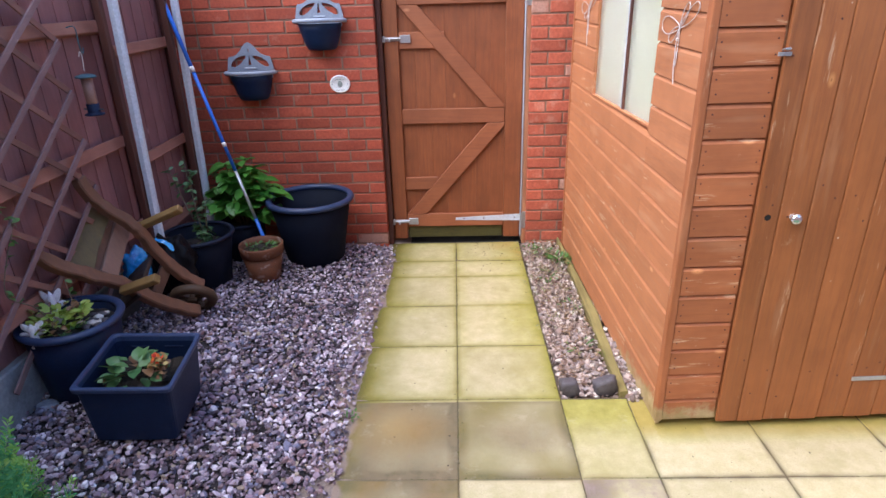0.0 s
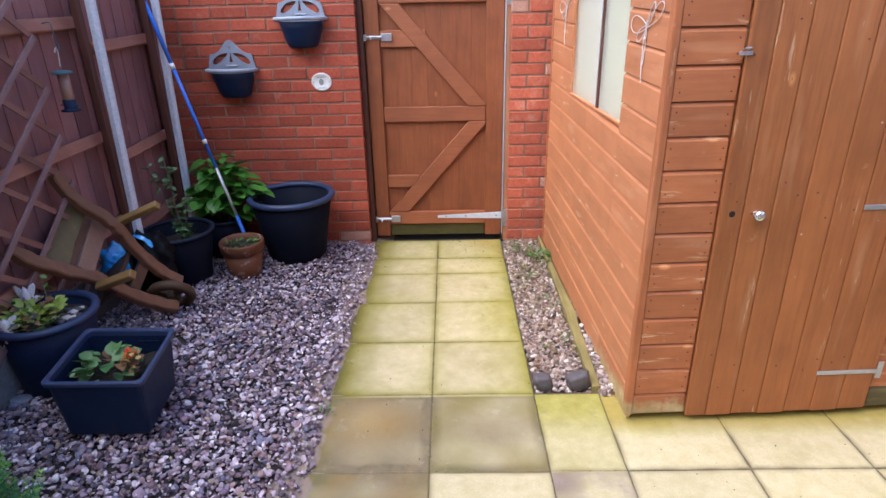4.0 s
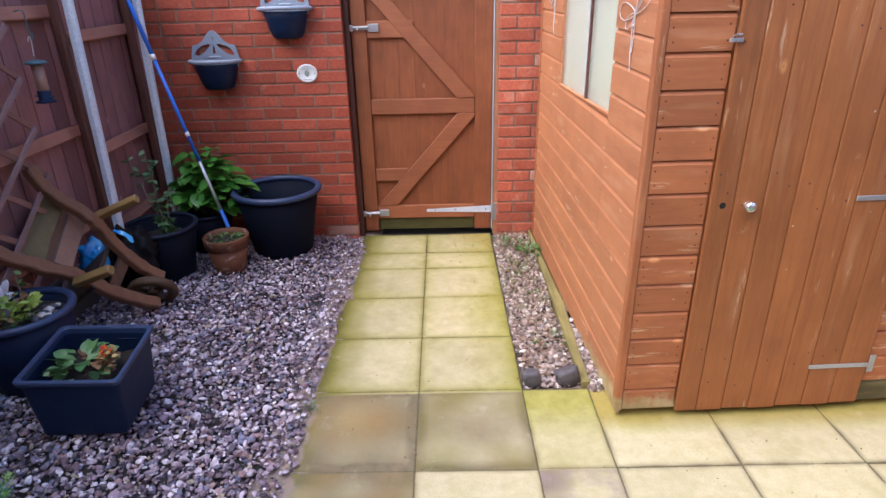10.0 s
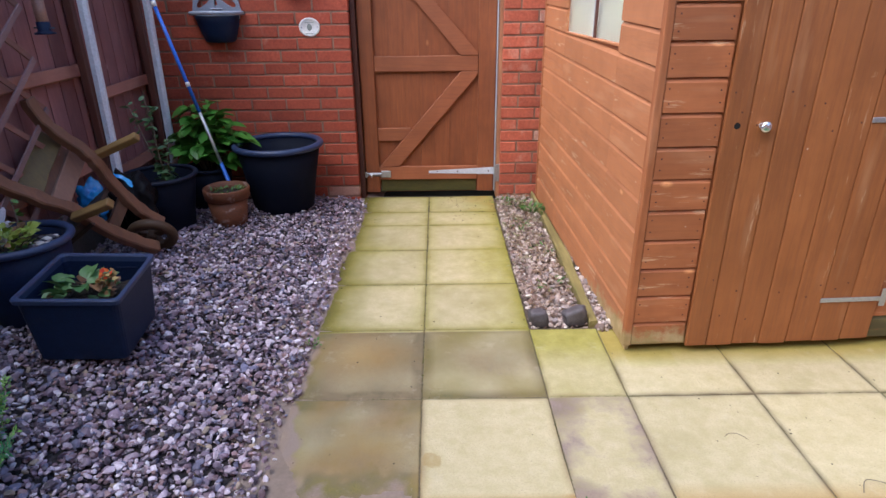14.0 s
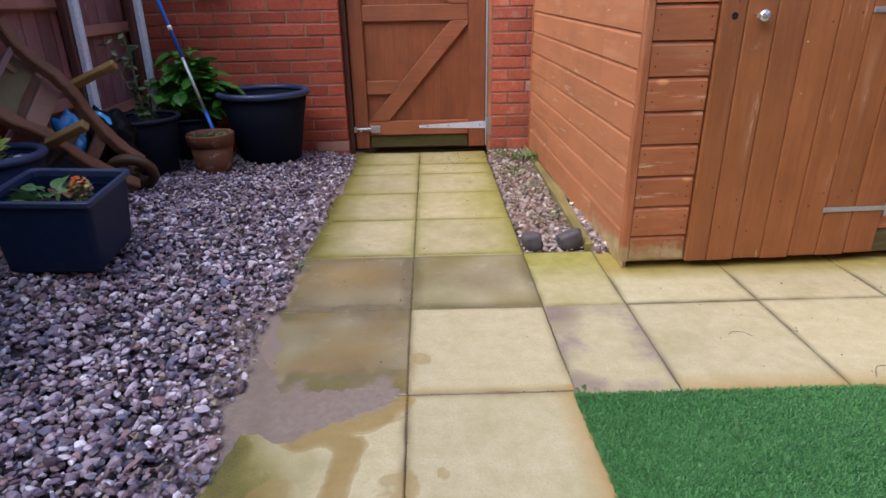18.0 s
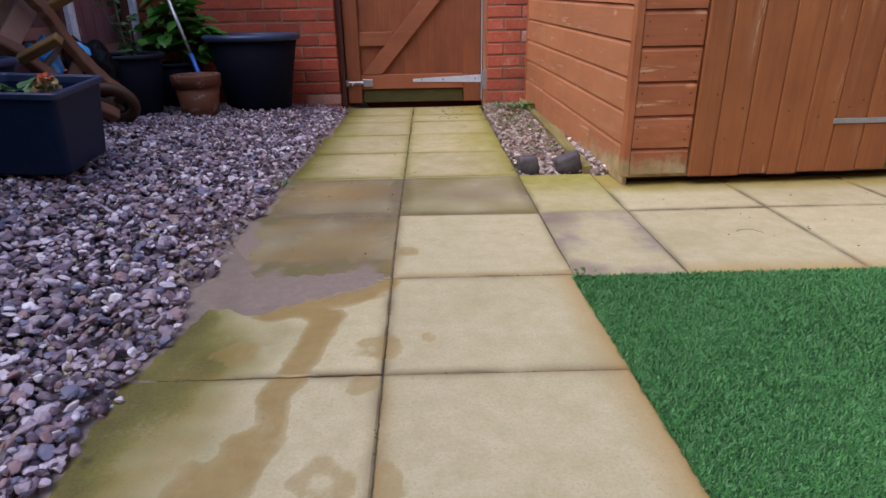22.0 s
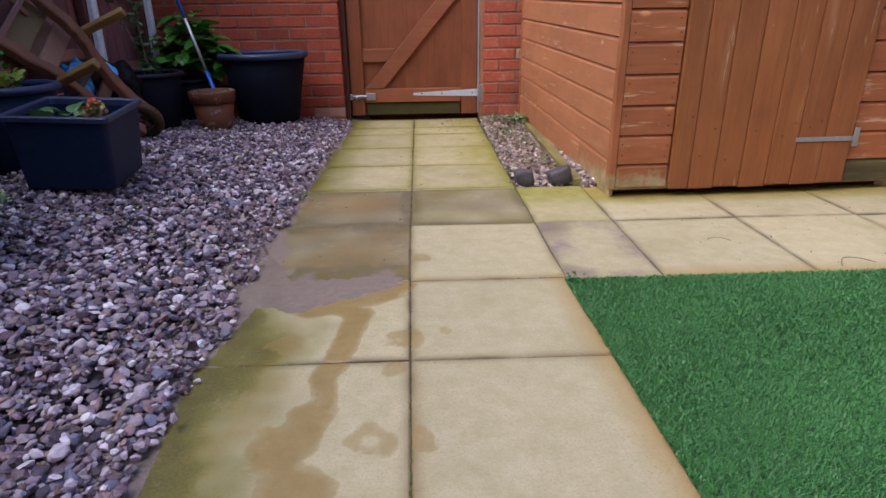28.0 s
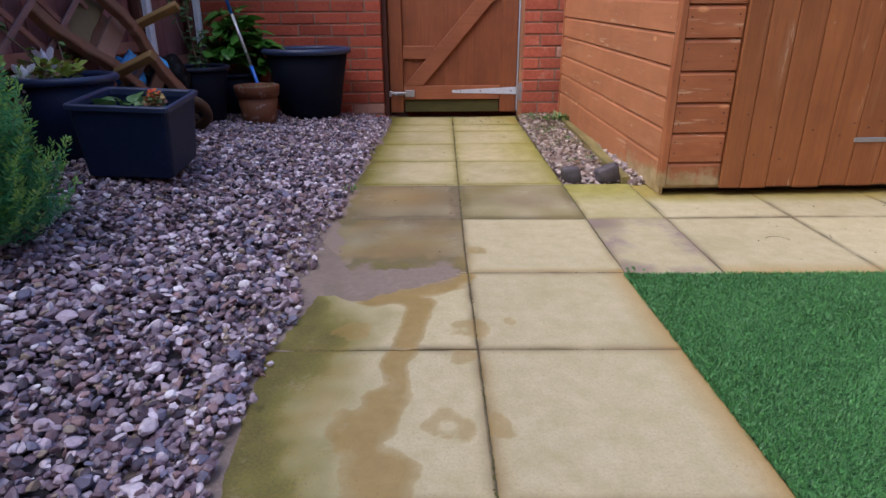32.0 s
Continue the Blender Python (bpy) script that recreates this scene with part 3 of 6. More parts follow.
# ---- ground ----
def ground():
    b = bmesh.new()
    n = 24
    vs = {}
    xs = [-60, -12, -4, -1.9] + [-1.8 + 1.4 * i / n for i in range(n + 1)] + [-0.3, 0.5, 3, 12, 60]
    ys = [-60, -14, -6] + [-4.2 + 5.2 * i / n for i in range(n + 1)] + [1.2, 4, 16, 60]
    for i, x in enumerate(xs):
        for j, y in enumerate(ys):
            h = bed(x, y) - 0.014 if -1.85 < x < -0.4 and y < 1.05 else (-0.045 if x >= -0.4 or x < -1.95 else 0.1)
            vs[i, j] = b.verts.new((x, y, min(h, 0.12)))
    for i in range(len(xs) - 1):
        for j in range(len(ys) - 1):
            b.faces.new((vs[i, j], vs[i + 1, j], vs[i + 1, j + 1], vs[i, j + 1]))
    ob = part("ground", b, "subsoil", None, "", True)
    return tagged(ob, "brown sandy soil under paving and gravel", "ground", "", "structure")


ground()


# ---- brick wall with the gate opening ----
WALL_Y = 0.88


def brick_meshes():
    out = {}
    for key, ln in (("full", 0.215), ("half", 0.1025), ("closer", 0.158)):
        b = box(-ln / 2, ln / 2, 0, 0.1025, -0.0325, 0.0325, 0.004)
        out[key] = mesh_of("brick_" + key, b)
    return out


BRICKS = brick_meshes()


def lay(wall, x_edge, sign, length, courses, seed):
    rnd = random.Random(seed)
    for c in range(courses):
        z = 0.075 * c - 0.0065
        x = 0.0
        row = []
        if c % 2 == (1 if sign > 0 else 0):
            row.append("half")
        while sum((0.225 if r == "full" else 0.1125) for r in row) < length - 0.1:
            row.append("full")
        for r in row:
            ln = 0.225 if r == "full" else 0.1125
            me = BRICKS[r]
            ob = new("brick", me)
            ob.parent = wall
            ob.location = (x_edge + sign * (x + ln / 2 - 0.005), WALL_Y + rnd.uniform(-0.002, 0.002), z + rnd.uniform(-0.0015, 0.0015))
            ob.rotation_euler = (rnd.uniform(-0.008, 0.008), 0, rnd.uniform(-0.008, 0.008))
            pale = rnd.random() < (0.4 if sign > 0 and c > 15 else 0.06 if sign > 0 else 0.0 if c > 1 else 0.3)
            ob.material_slots[0].link = "OBJECT"
            ob.material_slots[0].material = M["brick_pale"] if pale else M["brick_sunlit"] if sign > 0 else M["brick"]
            x += ln


for me in BRICKS.values():
    me.materials.append(M["brick"])
wall_l = tagged(part("wall_north_west", box(-1.95, -0.485, WALL_Y + 0.0045, 1.1, -0.1, 2.02), "mortar"), "red brick garden wall with pale mortar joints", "wall", "", "structure")
lay(wall_l, -0.481, -1, 1.4, 28, 3)
wall_r = tagged(part("wall_north_east", box(0.494, 2.9, WALL_Y + 0.0045, 1.1, -0.1, 2.02), "mortar"), "red brick pier beside the wooden gate", "wall", "", "structure")
lay(wall_r, 0.49, 1, 0.6, 28, 5)


# ---- timber gate ----
def gate():
    g = thing("garden_gate", "closed brown-stained ledged and braced wooden garden gate", "gate", pose(0, 0.97, 0))
    y0, y1 = 0.0, 0.042
    rnd = random.Random(2)
    xs = [-0.345 + 0.0985 * i for i in range(8)]
    for a, b in zip(xs, xs[1:]):
        part("board", box(a + 0.0002, b - 0.0002, 0.0265 + rnd.uniform(0, 0.0006), 0.046, 0.118, 1.78, 0.0006), "gate_v", g)
    part("stile", box(-0.442, -0.347, y0, y1, 0.03, 1.8, 0.004), "gate_v", g)
    part("stile", box(0.341, 0.455, y0, y1, 0.03, 1.8, 0.004), "gate_v", g)
    part("rail", box(-0.345, 0.339, y0 + 0.002, 0.025, 0.856, 0.955, 0.004), "gate_h", g)
    part("rail", box(-0.345, -0.05, y0 + 0.004, 0.025, 1.338, 1.44, 0.004), "gate_h", g)
    part("rail", box(-0.345, -0.12, y0 + 0.004, 0.025, 0.395, 0.485, 0.004), "gate_h", g)
    part("rail", box(-0.345, 0.339, y0 + 0.002, 0.025, 1.6, 1.7, 0.004), "gate_h", g)
    part("rail", box(-0.345, 0.339, y0 + 0.001, 0.025, 0.12, 0.215, 0.004), "gate_h", g)
    part("bottom_board", box(-0.34, 0.336, 0.02, 0.046, 0.03, 0.116, 0.003), "gate_moss", g, "damp board green with moss")
    for outline in (((0.222, 0.957), (0.339, 0.957), (0.339, 0.971), (-0.217, 1.598), (-0.338, 1.598)), ((0.225, 0.854), (0.339, 0.854), (0.339, 0.835), (-0.205, 0.217), (-0.338, 0.217))):
        part("brace", prism(outline, -0.001, 0.025, 0.003), "gate_h", g)

    def bolt(z):
        p = part("bolt", box(-0.49, -0.29, -0.007, -0.001, z - 0.012, z + 0.012, 0.001), "zinc", g, "zinc barrel bolt")
        part("rod", sweep([(-0.5, -0.013, z + 0.003), (-0.33, -0.013, z + 0.003)], 0.007, 8), "zinc", p)
        part("keeper", box(-0.452, -0.43, -0.022, -0.001, z - 0.02, z + 0.02, 0.003), "zinc", p)
        part("plate", box(-0.335, -0.268, -0.009, -0.001, z - 0.024, z + 0.024, 0.002), "zinc", p)
        part("knob", sweep([(-0.4, -0.02, z + 0.003), (-0.4, -0.036, z - 0.012)], 0.005, 8), "zinc", p)

    bolt(0.163)
    bolt(1.4)

    def strap(z, x_tip):
        b = bmesh.new()
        f = [b.verts.new(v) for v in ((x_tip, -0.004, z - 0.012), (x_tip, -0.004, z + 0.006), (0.43, -0.004, z + 0.026), (0.463, -0.004, z + 0.026), (0.463, -0.004, z - 0.022), (0.43, -0.004, z - 0.022))]
        b.faces.new(f[::-1])
        r = bmesh.ops.extrude_face_region(b, geom=b.faces[:])
        bmesh.ops.translate(b, verts=[v for v in r["geom"] if isinstance(v, bmesh.types.BMVert)], vec=(0, 0.0035, 0))
        bmesh.ops.recalc_face_normals(b, faces=b.faces[:])
        p = part("strap_hinge", b, "galv", g, "pale zinc strap hinge")
        part("plate", box(0.4645, 0.494, -0.062, -0.0565, z - 0.06, z + 0.062, 0.001), "zinc", p)
        part("knuckle", box(0.456, 0.4655, -0.06, -0.003, z - 0.022, z + 0.026, 0.001), "zinc", p)
        part("pin", sweep([(0.4615, -0.061, z - 0.045), (0.4615, -0.061, z + 0.05)], 0.006, 8), "zinc", p)
        for x in (x_tip + 0.06, x_tip + 0.2, 0.42):
            part("screw", lathe([(0, 0.003), (0.004, 0.002), (0.005, 0)], 8), "jamb", p).matrix_basis = pose(x, -0.004, z, 90, 0, 0)

    strap(0.178, 0.0)
    strap(1.64, 0.0)
    return g


gate()
tagged(part("door_frame_left", box(-0.479, -0.447, 0.93, 1.04, 0.0, 1.95, 0.003), "jamb"), "dark wooden gate post against brickwork", "gate post", "", "structure")
# Added pale strip: stands in for light through the gap beside the gate.
tagged(part("trim", box(0.459, 0.4632, 0.945, 1.0, 0.04, 1.9, 0.001), "galv"), "pale strip standing in for light through the gate gap", "trim", "", "structure")
tagged(part("door_frame_right", box(0.468, 0.492, 0.915, 1.04, 0.0, 1.95, 0.003), "jamb_pale"), "pale wooden gate post against brickwork", "gate post", "", "structure")


# ---- shed ----
SHED = pose(0.812, -1.075, 0.0, 0, 0, 2.4)
PITCH = 0.1155
RISE = 0.0306
SHED_H = 1.86


def clad_mesh(name, length, base, top, axis, material):
    """A shiplap board: flat face, scooped top edge, sharp drip at the bottom; base and top give the heights at its two ends."""
    b = bmesh.new()
    ends = []
    for s, z0, z1 in ((0, base[0], top[0]), (length, base[1], top[1])):
        prof = [(0.0, z0), (-0.0145, z0), (-0.014, z1 - 0.018), (-0.01, z1 - 0.012), (-0.004, z1 - 0.003), (0.0, z1 - 0.0005)]
        ends.append([b.verts.new((s, p, z) if axis == "x" else (p, s, z)) for p, z in prof])
    k = len(prof)
    for i in range(k):
        b.faces.new((ends[0][i], ends[0][(i + 1) % k], ends[1][(i + 1) % k], ends[1][i]))
    b.faces.new(ends[0])
    b.faces.new(ends[1][::-1])
    bmesh.ops.recalc_face_normals(b, faces=b.faces[:])
    me = mesh_of(name, b)
    me.materials.append(M[material])
    return me


def shed():
    s = thing("garden_shed", "orange-brown stained wooden shiplap garden shed on paving", "shed", SHED)
    W, D = 1.22, 1.86
    rnd = random.Random(8)
    zs = [0.045, 0.14] + [0.2555 + PITCH * i for i in range(14)]
    front = part("front_wall", box(0.012, W - 0.012, 0.012, 0.03, 0.03, SHED_H), "shed_v", s)
    side = part("side_wall", box(0.012, 0.03, 0.032, D - 0.012, 0.03, 1.13), "shed_v", s)
    upper_a = part("side_wall_upper", box(0.012, 0.03, 0.032, 0.462, 1.132, SHED_H), "shed_v", s)
    upper_b = part("side_wall_upper", box(0.012, 0.03, 1.345, D - 0.012, 1.132, SHED_H), "shed_v", s)
    part("back_wall", box(0.012, W, D - 0.03, D - 0.012, 0.03, SHED_H), "shed_v", s)
    part("far_wall", box(W - 0.03, W - 0.012, 0.04, D - 0.04, 0.03, SHED_H), "shed_v", s)
    part("floor", box(0.02, W - 0.02, 0.02, D - 0.02, 0.03, 0.05), "shed_raw", s)
    for y in (0.1, 0.9, 1.7):
        part("bearer", box(0.03, W - 0.03, y - 0.03, y + 0.03, 0.0, 0.03, 0.003), "barrow_dark", s)
    meshes = {}

    def clad(par, at, length, base, top, axis, mat):
        key = (round(length, 3), tuple(round(q, 4) for q in base + top), axis, mat)
        if key not in meshes:
            meshes[key] = clad_mesh("shiplap", length, base, top, axis, mat)
        ob = new("shiplap_board", meshes[key])
        ob.parent = par
        ob.location = at
        return ob

    for i, z in enumerate(zs):
        h = (zs[i + 1] if i + 1 < len(zs) else z + PITCH) - z
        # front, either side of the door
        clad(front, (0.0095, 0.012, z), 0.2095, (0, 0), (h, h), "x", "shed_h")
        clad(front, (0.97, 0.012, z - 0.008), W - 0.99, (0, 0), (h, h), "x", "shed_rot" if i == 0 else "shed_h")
    # side wall, boards climbing to the back to fit the camera's view; the window breaks the upper ones
    rows = [0.0, 0.142] + [0.142 + 0.1185 * i for i in range(1, 15)]
    sill = 1.133
    for z, z_next in zip(rows, rows[1:]):
        def at(y, low=z, high=z_next):
            return low + RISE * y, high + RISE * y
        for y0, y1, par in ((0.024, 0.466, side if z < 0.9 else upper_a), (0.467, 1.341, side), (1.342, D - 0.024, side if z < 0.9 else upper_b)):
            (b0, t0), (b1, t1) = at(y0), at(y1)
            if y0 == 0.467:
                t0, t1 = min(t0, sill), min(t1, sill)
                if t1 - b1 < 0.03:
                    continue
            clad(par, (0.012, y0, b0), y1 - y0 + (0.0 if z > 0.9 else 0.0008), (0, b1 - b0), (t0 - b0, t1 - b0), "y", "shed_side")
    part("corner_trim", box(-0.021, 0.008, -0.006, 0.03, 0.036, SHED_H, 0.005, 2), "shed_v", s)
    part("corner_trim", box(-0.008, 0.02, D - 0.022, D, 0.02, SHED_H, 0.004), "shed_v", s)
    part("corner_trim", box(W - 0.02, W + 0.008, -0.008, 0.02, 0.02, SHED_H, 0.004), "shed_v", s)
    # nail heads on the narrow front boards
    nail = lathe([(0, 0.0015), (0.003, 0.001), (0.0036, 0)], 6)
    nme = mesh_of("nail", nail)
    nme.materials.append(M["jamb"])
    for i, z in enumerate(zs[1:14]):
        for x in (0.028, 0.203):
            for dz in (0.03, 0.075):
                ob = new("nail", nme)
                ob.parent = front
                ob.matrix_basis = pose(x + rnd.uniform(-0.004, 0.004), -0.002, z + dz + rnd.uniform(-0.005, 0.005), 90, 0, 0)
    # window
    win = part("window", box(0.004, 0.024, 0.848, 0.866, 1.136, SHED_H - 0.06, 0.002), "galv", s, "pale grey window bar")
    part("gasket", box(0.002, 0.022, 0.834, 0.8475, 1.136, SHED_H - 0.06, 0.001), "jamb", win, "dark rubber gasket")
    for a, b_ in ((0.467, 0.833), (0.867, 1.338)):
        part("pane", box(0.014, 0.018, a, b_, 1.136, SHED_H - 0.06), "pane", win, "milky clear shed window pane").visible_shadow = False
    part("sill", box(-0.002, 0.02, 0.463, 1.342, 1.124, 1.135, 0.002), "shed_side", win)
    part("curtain", curtain(0.467, 1.338, 1.136, SHED_H - 0.06), "curtain", win, "pale curtain behind the glass")
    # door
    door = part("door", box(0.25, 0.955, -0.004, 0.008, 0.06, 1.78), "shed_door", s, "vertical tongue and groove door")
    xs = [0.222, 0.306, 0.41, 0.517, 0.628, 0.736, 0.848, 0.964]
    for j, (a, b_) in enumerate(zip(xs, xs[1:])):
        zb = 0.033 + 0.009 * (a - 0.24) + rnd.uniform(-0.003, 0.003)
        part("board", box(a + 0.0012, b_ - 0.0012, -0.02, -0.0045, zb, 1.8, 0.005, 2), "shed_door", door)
    for a, b_ in zip(xs, xs[1:]):
        for z0 in (0.235, 0.93, 1.5):
            for u in (0.3, 0.72):
                if rnd.random() < 0.4:
                    continue
                ob = new("nail", nme)
                ob.parent = door
                ob.matrix_basis = pose(a + (b_ - a) * u + rnd.uniform(-0.008, 0.008), -0.0202, z0 + rnd.uniform(-0.09, 0.09), 90, 0, 0)
    k = part("knob", lathe([(0, 0.036), (0.012, 0.035), (0.0185, 0.03), (0.0195, 0.024), (0.017, 0.017), (0.012, 0.012), (0.01, 0.004), (0.012, 0.002), (0.012, 0)], 20), "knob", door, "round bright metal knob", True)
    k.matrix_basis = pose(0.353, -0.0205, 0.904, 90, 0, 0)
    kh = part("keyhole", lathe([(0, 0.0003), (0.0095, 0.0003), (0.0105, 0.0008), (0.0115, 0.0)], 20), "hole", door, "dark round hole in the door")
    kh.matrix_basis = pose(0.267, -0.0207, 0.904, 90, 0, 0)
    for z, x0, x1 in ((0.221, 0.726, 0.966), (0.915, 0.735, 0.966), (1.57, 0.73, 0.966)):
        h = part("hinge", box(x0, x1, -0.0245, -0.0206, z - 0.009, z + 0.009, 0.001), "zinc", door, "pale zinc tee hinge")
        part("hinge_plate", box(0.967, 0.99, -0.0225, -0.0185, z - 0.034, z + 0.042, 0.001), "zinc", h)
    hp = part("hasp", box(0.196, 0.238, -0.026, -0.0205, 1.437, 1.449, 0.001), "zinc", door, "small zinc hasp")
    part("staple", sweep([(0.208, -0.022, 1.455), (0.208, -0.04, 1.46), (0.222, -0.04, 1.46), (0.222, -0.022, 1.455)], 0.003, 6), "zinc", hp)
    # roof, sloping from the ridge
    rf = bmesh.new()
    pr = [(-0.09, SHED_H - 0.03), (W / 2, SHED_H + 0.34), (W + 0.09, SHED_H - 0.03), (W + 0.09, SHED_H), (W / 2, SHED_H + 0.375), (-0.09, SHED_H)]
    for yy in (-0.08, D + 0.08):
        [rf.verts.new((x, yy, z)) for x, z in pr]
    rf.verts.ensure_lookup_table()
    for i in range(6):
        rf.faces.new([rf.verts[q] for q in (i, (i + 1) % 6, 6 + (i + 1) % 6, 6 + i)])
    rf.faces.new([rf.verts[i] for i in range(6)])
    rf.faces.new([rf.verts[i] for i in range(11, 5, -1)])
    bmesh.ops.recalc_face_normals(rf, faces=rf.faces[:])
    part("roof", rf, "felt", s, "dark mineral felt roof")
    for yy in (0.012, D - 0.03):
        gb = bmesh.new()
        for q in (yy, yy + 0.018):
            [gb.verts.new(v) for v in ((0.012, q, SHED_H + 0.001), (W - 0.012, q, SHED_H + 0.001), (W / 2, q, SHED_H + 0.33))]
        gb.verts.ensure_lookup_table()
        v = gb.verts
        for f in ((0, 1, 2), (5, 4, 3), (0, 3, 4, 1), (1, 4, 5, 2), (2, 5, 3, 0)):
            gb.faces.new([v[q] for q in f])
        part("gable", gb, "shed_h", s)
    return s


def curtain(y0, y1, z0, z1):
    b = bmesh.new()
    n = 60
    rows = [[b.verts.new((0.036 + 0.004 * math.sin(i * 1.1) + 0.003 * math.sin(i * 0.37), y0 + (y1 - y0) * i / n, z)) for i in range(n + 1)] for z in (z0, z1)]
    for i in range(n):
        b.faces.new((rows[0][i], rows[0][i + 1], rows[1][i + 1], rows[1][i]))
    return b


def pane_material():
    k = Nodes("window_pane")
    k.b.inputs["Transmission Weight"].default_value = 1.0
    n = k.noise(k.coords(), 6, 3)
    return k.finish((0.95, 0.97, 0.95), 0.45, n, 0.05, 0.001, 0.0, 0.25)


M["pane"] = pane_material()
M["curtain"] = surface("pale_curtain", (0.5, 0.54, 0.36), (0.68, 0.7, 0.6), 4, (0.8, 0.95), 0.2, 0.002, vary=0, stain=(0.45, 0.47, 0.15), stain_at=(0.5, 0.8), stain_scale=3)
M["hole"] = surface("dark_hole", (0.004, 0.003, 0.002), (0.01, 0.008, 0.006), 30, (0.9, 1), 0.0, vary=0)
shed()


def bow(m, label):
    o = thing("wire_ornament", label, "ornament", m)
    th = [2 * math.pi * i / 24 for i in range(25)]
    for an, ln, wd in ((152, 0.16, 0.03), (2, 0.165, 0.04), (128, 0.1, 0.022), (-28, 0.1, 0.025)):
        a = math.radians(an)
        pts = []
        for t in th:
            u, v = ln / 2 * (1 - math.cos(t)), wd * math.sin(t) * (0.4 + 0.6 * (1 - math.cos(t)) / 2)
            pts.append((-0.004, u * math.cos(a) - v * math.sin(a), u * math.sin(a) + v * math.cos(a)))
        part("wing", sweep(pts, 0.0018, 6), "wire", o)
    part("body", sweep(smooth_path([(-0.004, 0, 0.01), (-0.006, 0.012, -0.06), (-0.004, 0.004, -0.13), (-0.004, -0.004, -0.06), (-0.004, 0, 0.0)], 5), 0.0017, 6), "wire", o)
    part("tail", sweep(smooth_path([(-0.005, 0, -0.08), (-0.006, 0.01, -0.12), (-0.005, 0.0, -0.19)], 5), 0.002, 6), "wire", o)
    part("bead", lathe([(0, 0.007), (0.006, 0.003), (0.006, -0.003), (0, -0.007)], 10), "wire", o).matrix_basis = pose(-0.008, 0, -0.04)
    return o


bow(SHED @ pose(-0.004, 0.255, 1.515, 0, 0, 0), "white wire dragonfly ornament hung on the shed wall")
bow(SHED @ pose(-0.004, 1.5, 1.56, 0, 0, 0), "white wire dragonfly ornament hung beyond the shed window")


# ---- fence ----
FX = -1.74


def fence():
    f = thing("fence", "dark red-brown stained wooden fence with grey posts", "fence", None, "", "structure")
    rnd = random.Random(4)
    y = -5.0
    i = 0
    panel = part("panel", box(FX - 0.03, FX - 0.012, -5.0, 0.86, 0.37, 1.95), "fence_v", f)
    while y < 0.82:
        w = 0.125 + rnd.uniform(-0.004, 0.004)
        b = bmesh.new()
        t0, t1 = 0.006, 0.011
        zb = 0.36 if y < 0.05 else 0.12
        vs = [b.verts.new(v) for v in ((FX - 0.012, y, zb), (FX + t1 - 0.012, y, zb), (FX + t0 - 0.012, y + w, zb), (FX - 0.012, y + w, zb), (FX - 0.012, y, 1.95), (FX + t1 - 0.012, y, 1.95), (FX + t0 - 0.012, y + w, 1.95), (FX - 0.012, y + w, 1.95))]
        for q in ((0, 3, 2, 1), (4, 5, 6, 7), (0, 1, 5, 4), (1, 2, 6, 5), (2, 3, 7, 6), (3, 0, 4, 7)):
            b.faces.new([vs[k] for k in q])
        part("board", b, "fence_v", panel)
        y += w - 0.012
        i += 1
    for y0, y1, zz in ((-1.98, 0.03, (1.533, 0.98, 0.52)), (0.09, 0.70, (1.422, 0.85, 0.42))):
        for z in zz:
            b = board([(FX + 0.022, y0, z), (FX + 0.022, y1, z + 0.012)], (1, 0, 0.35), 0.058, 0.04, 0.004)
            part("rail", b, "fence_h", f)
        part("edge_batten", box(FX + 0.004, FX + 0.05, y1 + 0.001, y1 + 0.022, 0.36, 1.95, 0.003), "jamb", f, "dark edge batten")
    for y0 in (-0.112, 0.55, -2.05, -3.9):
        p = bmesh.new()
        x0, x1, w = -1.605, -1.57, 0.046
        pr = [(x0, y0), (x0, y0 + w), (x1 - 0.012, y0 + w), (x1, y0 + w * 0.72), (x1, y0 + w * 0.28), (x1 - 0.012, y0)]
        lean = 0.045
        a = [p.verts.new((x, yy - (0.02 if y0 > -1 else 0), -0.05)) for x, yy in pr]
        c = [p.verts.new((x + 0.012, yy + lean, 2.0)) for x, yy in pr]
        for k in range(6):
            p.faces.new((a[k], a[(k + 1) % 6], c[(k + 1) % 6], c[k]))
        p.faces.new(c)
        bmesh.ops.recalc_face_normals(p, faces=p.faces[:])
        part("post", p, "galv", f, "pale grey slotted post")
        part("post_batten", box(-1.64, -1.606, y0 - 0.016, y0 + 0.02, 0.1, 1.97, 0.003), "jamb", f, "dark batten beside the post")
    part("gravel_board", box(FX - 0.025, FX + 0.03, -5.0, -0.955, -0.05, 0.358, 0.006), "concrete", f, "grey concrete gravel board")
    part("gravel_board", box(FX - 0.025, FX + 0.028, -0.95, 0.03, -0.05, 0.356, 0.006), "concrete_dark", f, "dark concrete gravel board")
    return f


fence()


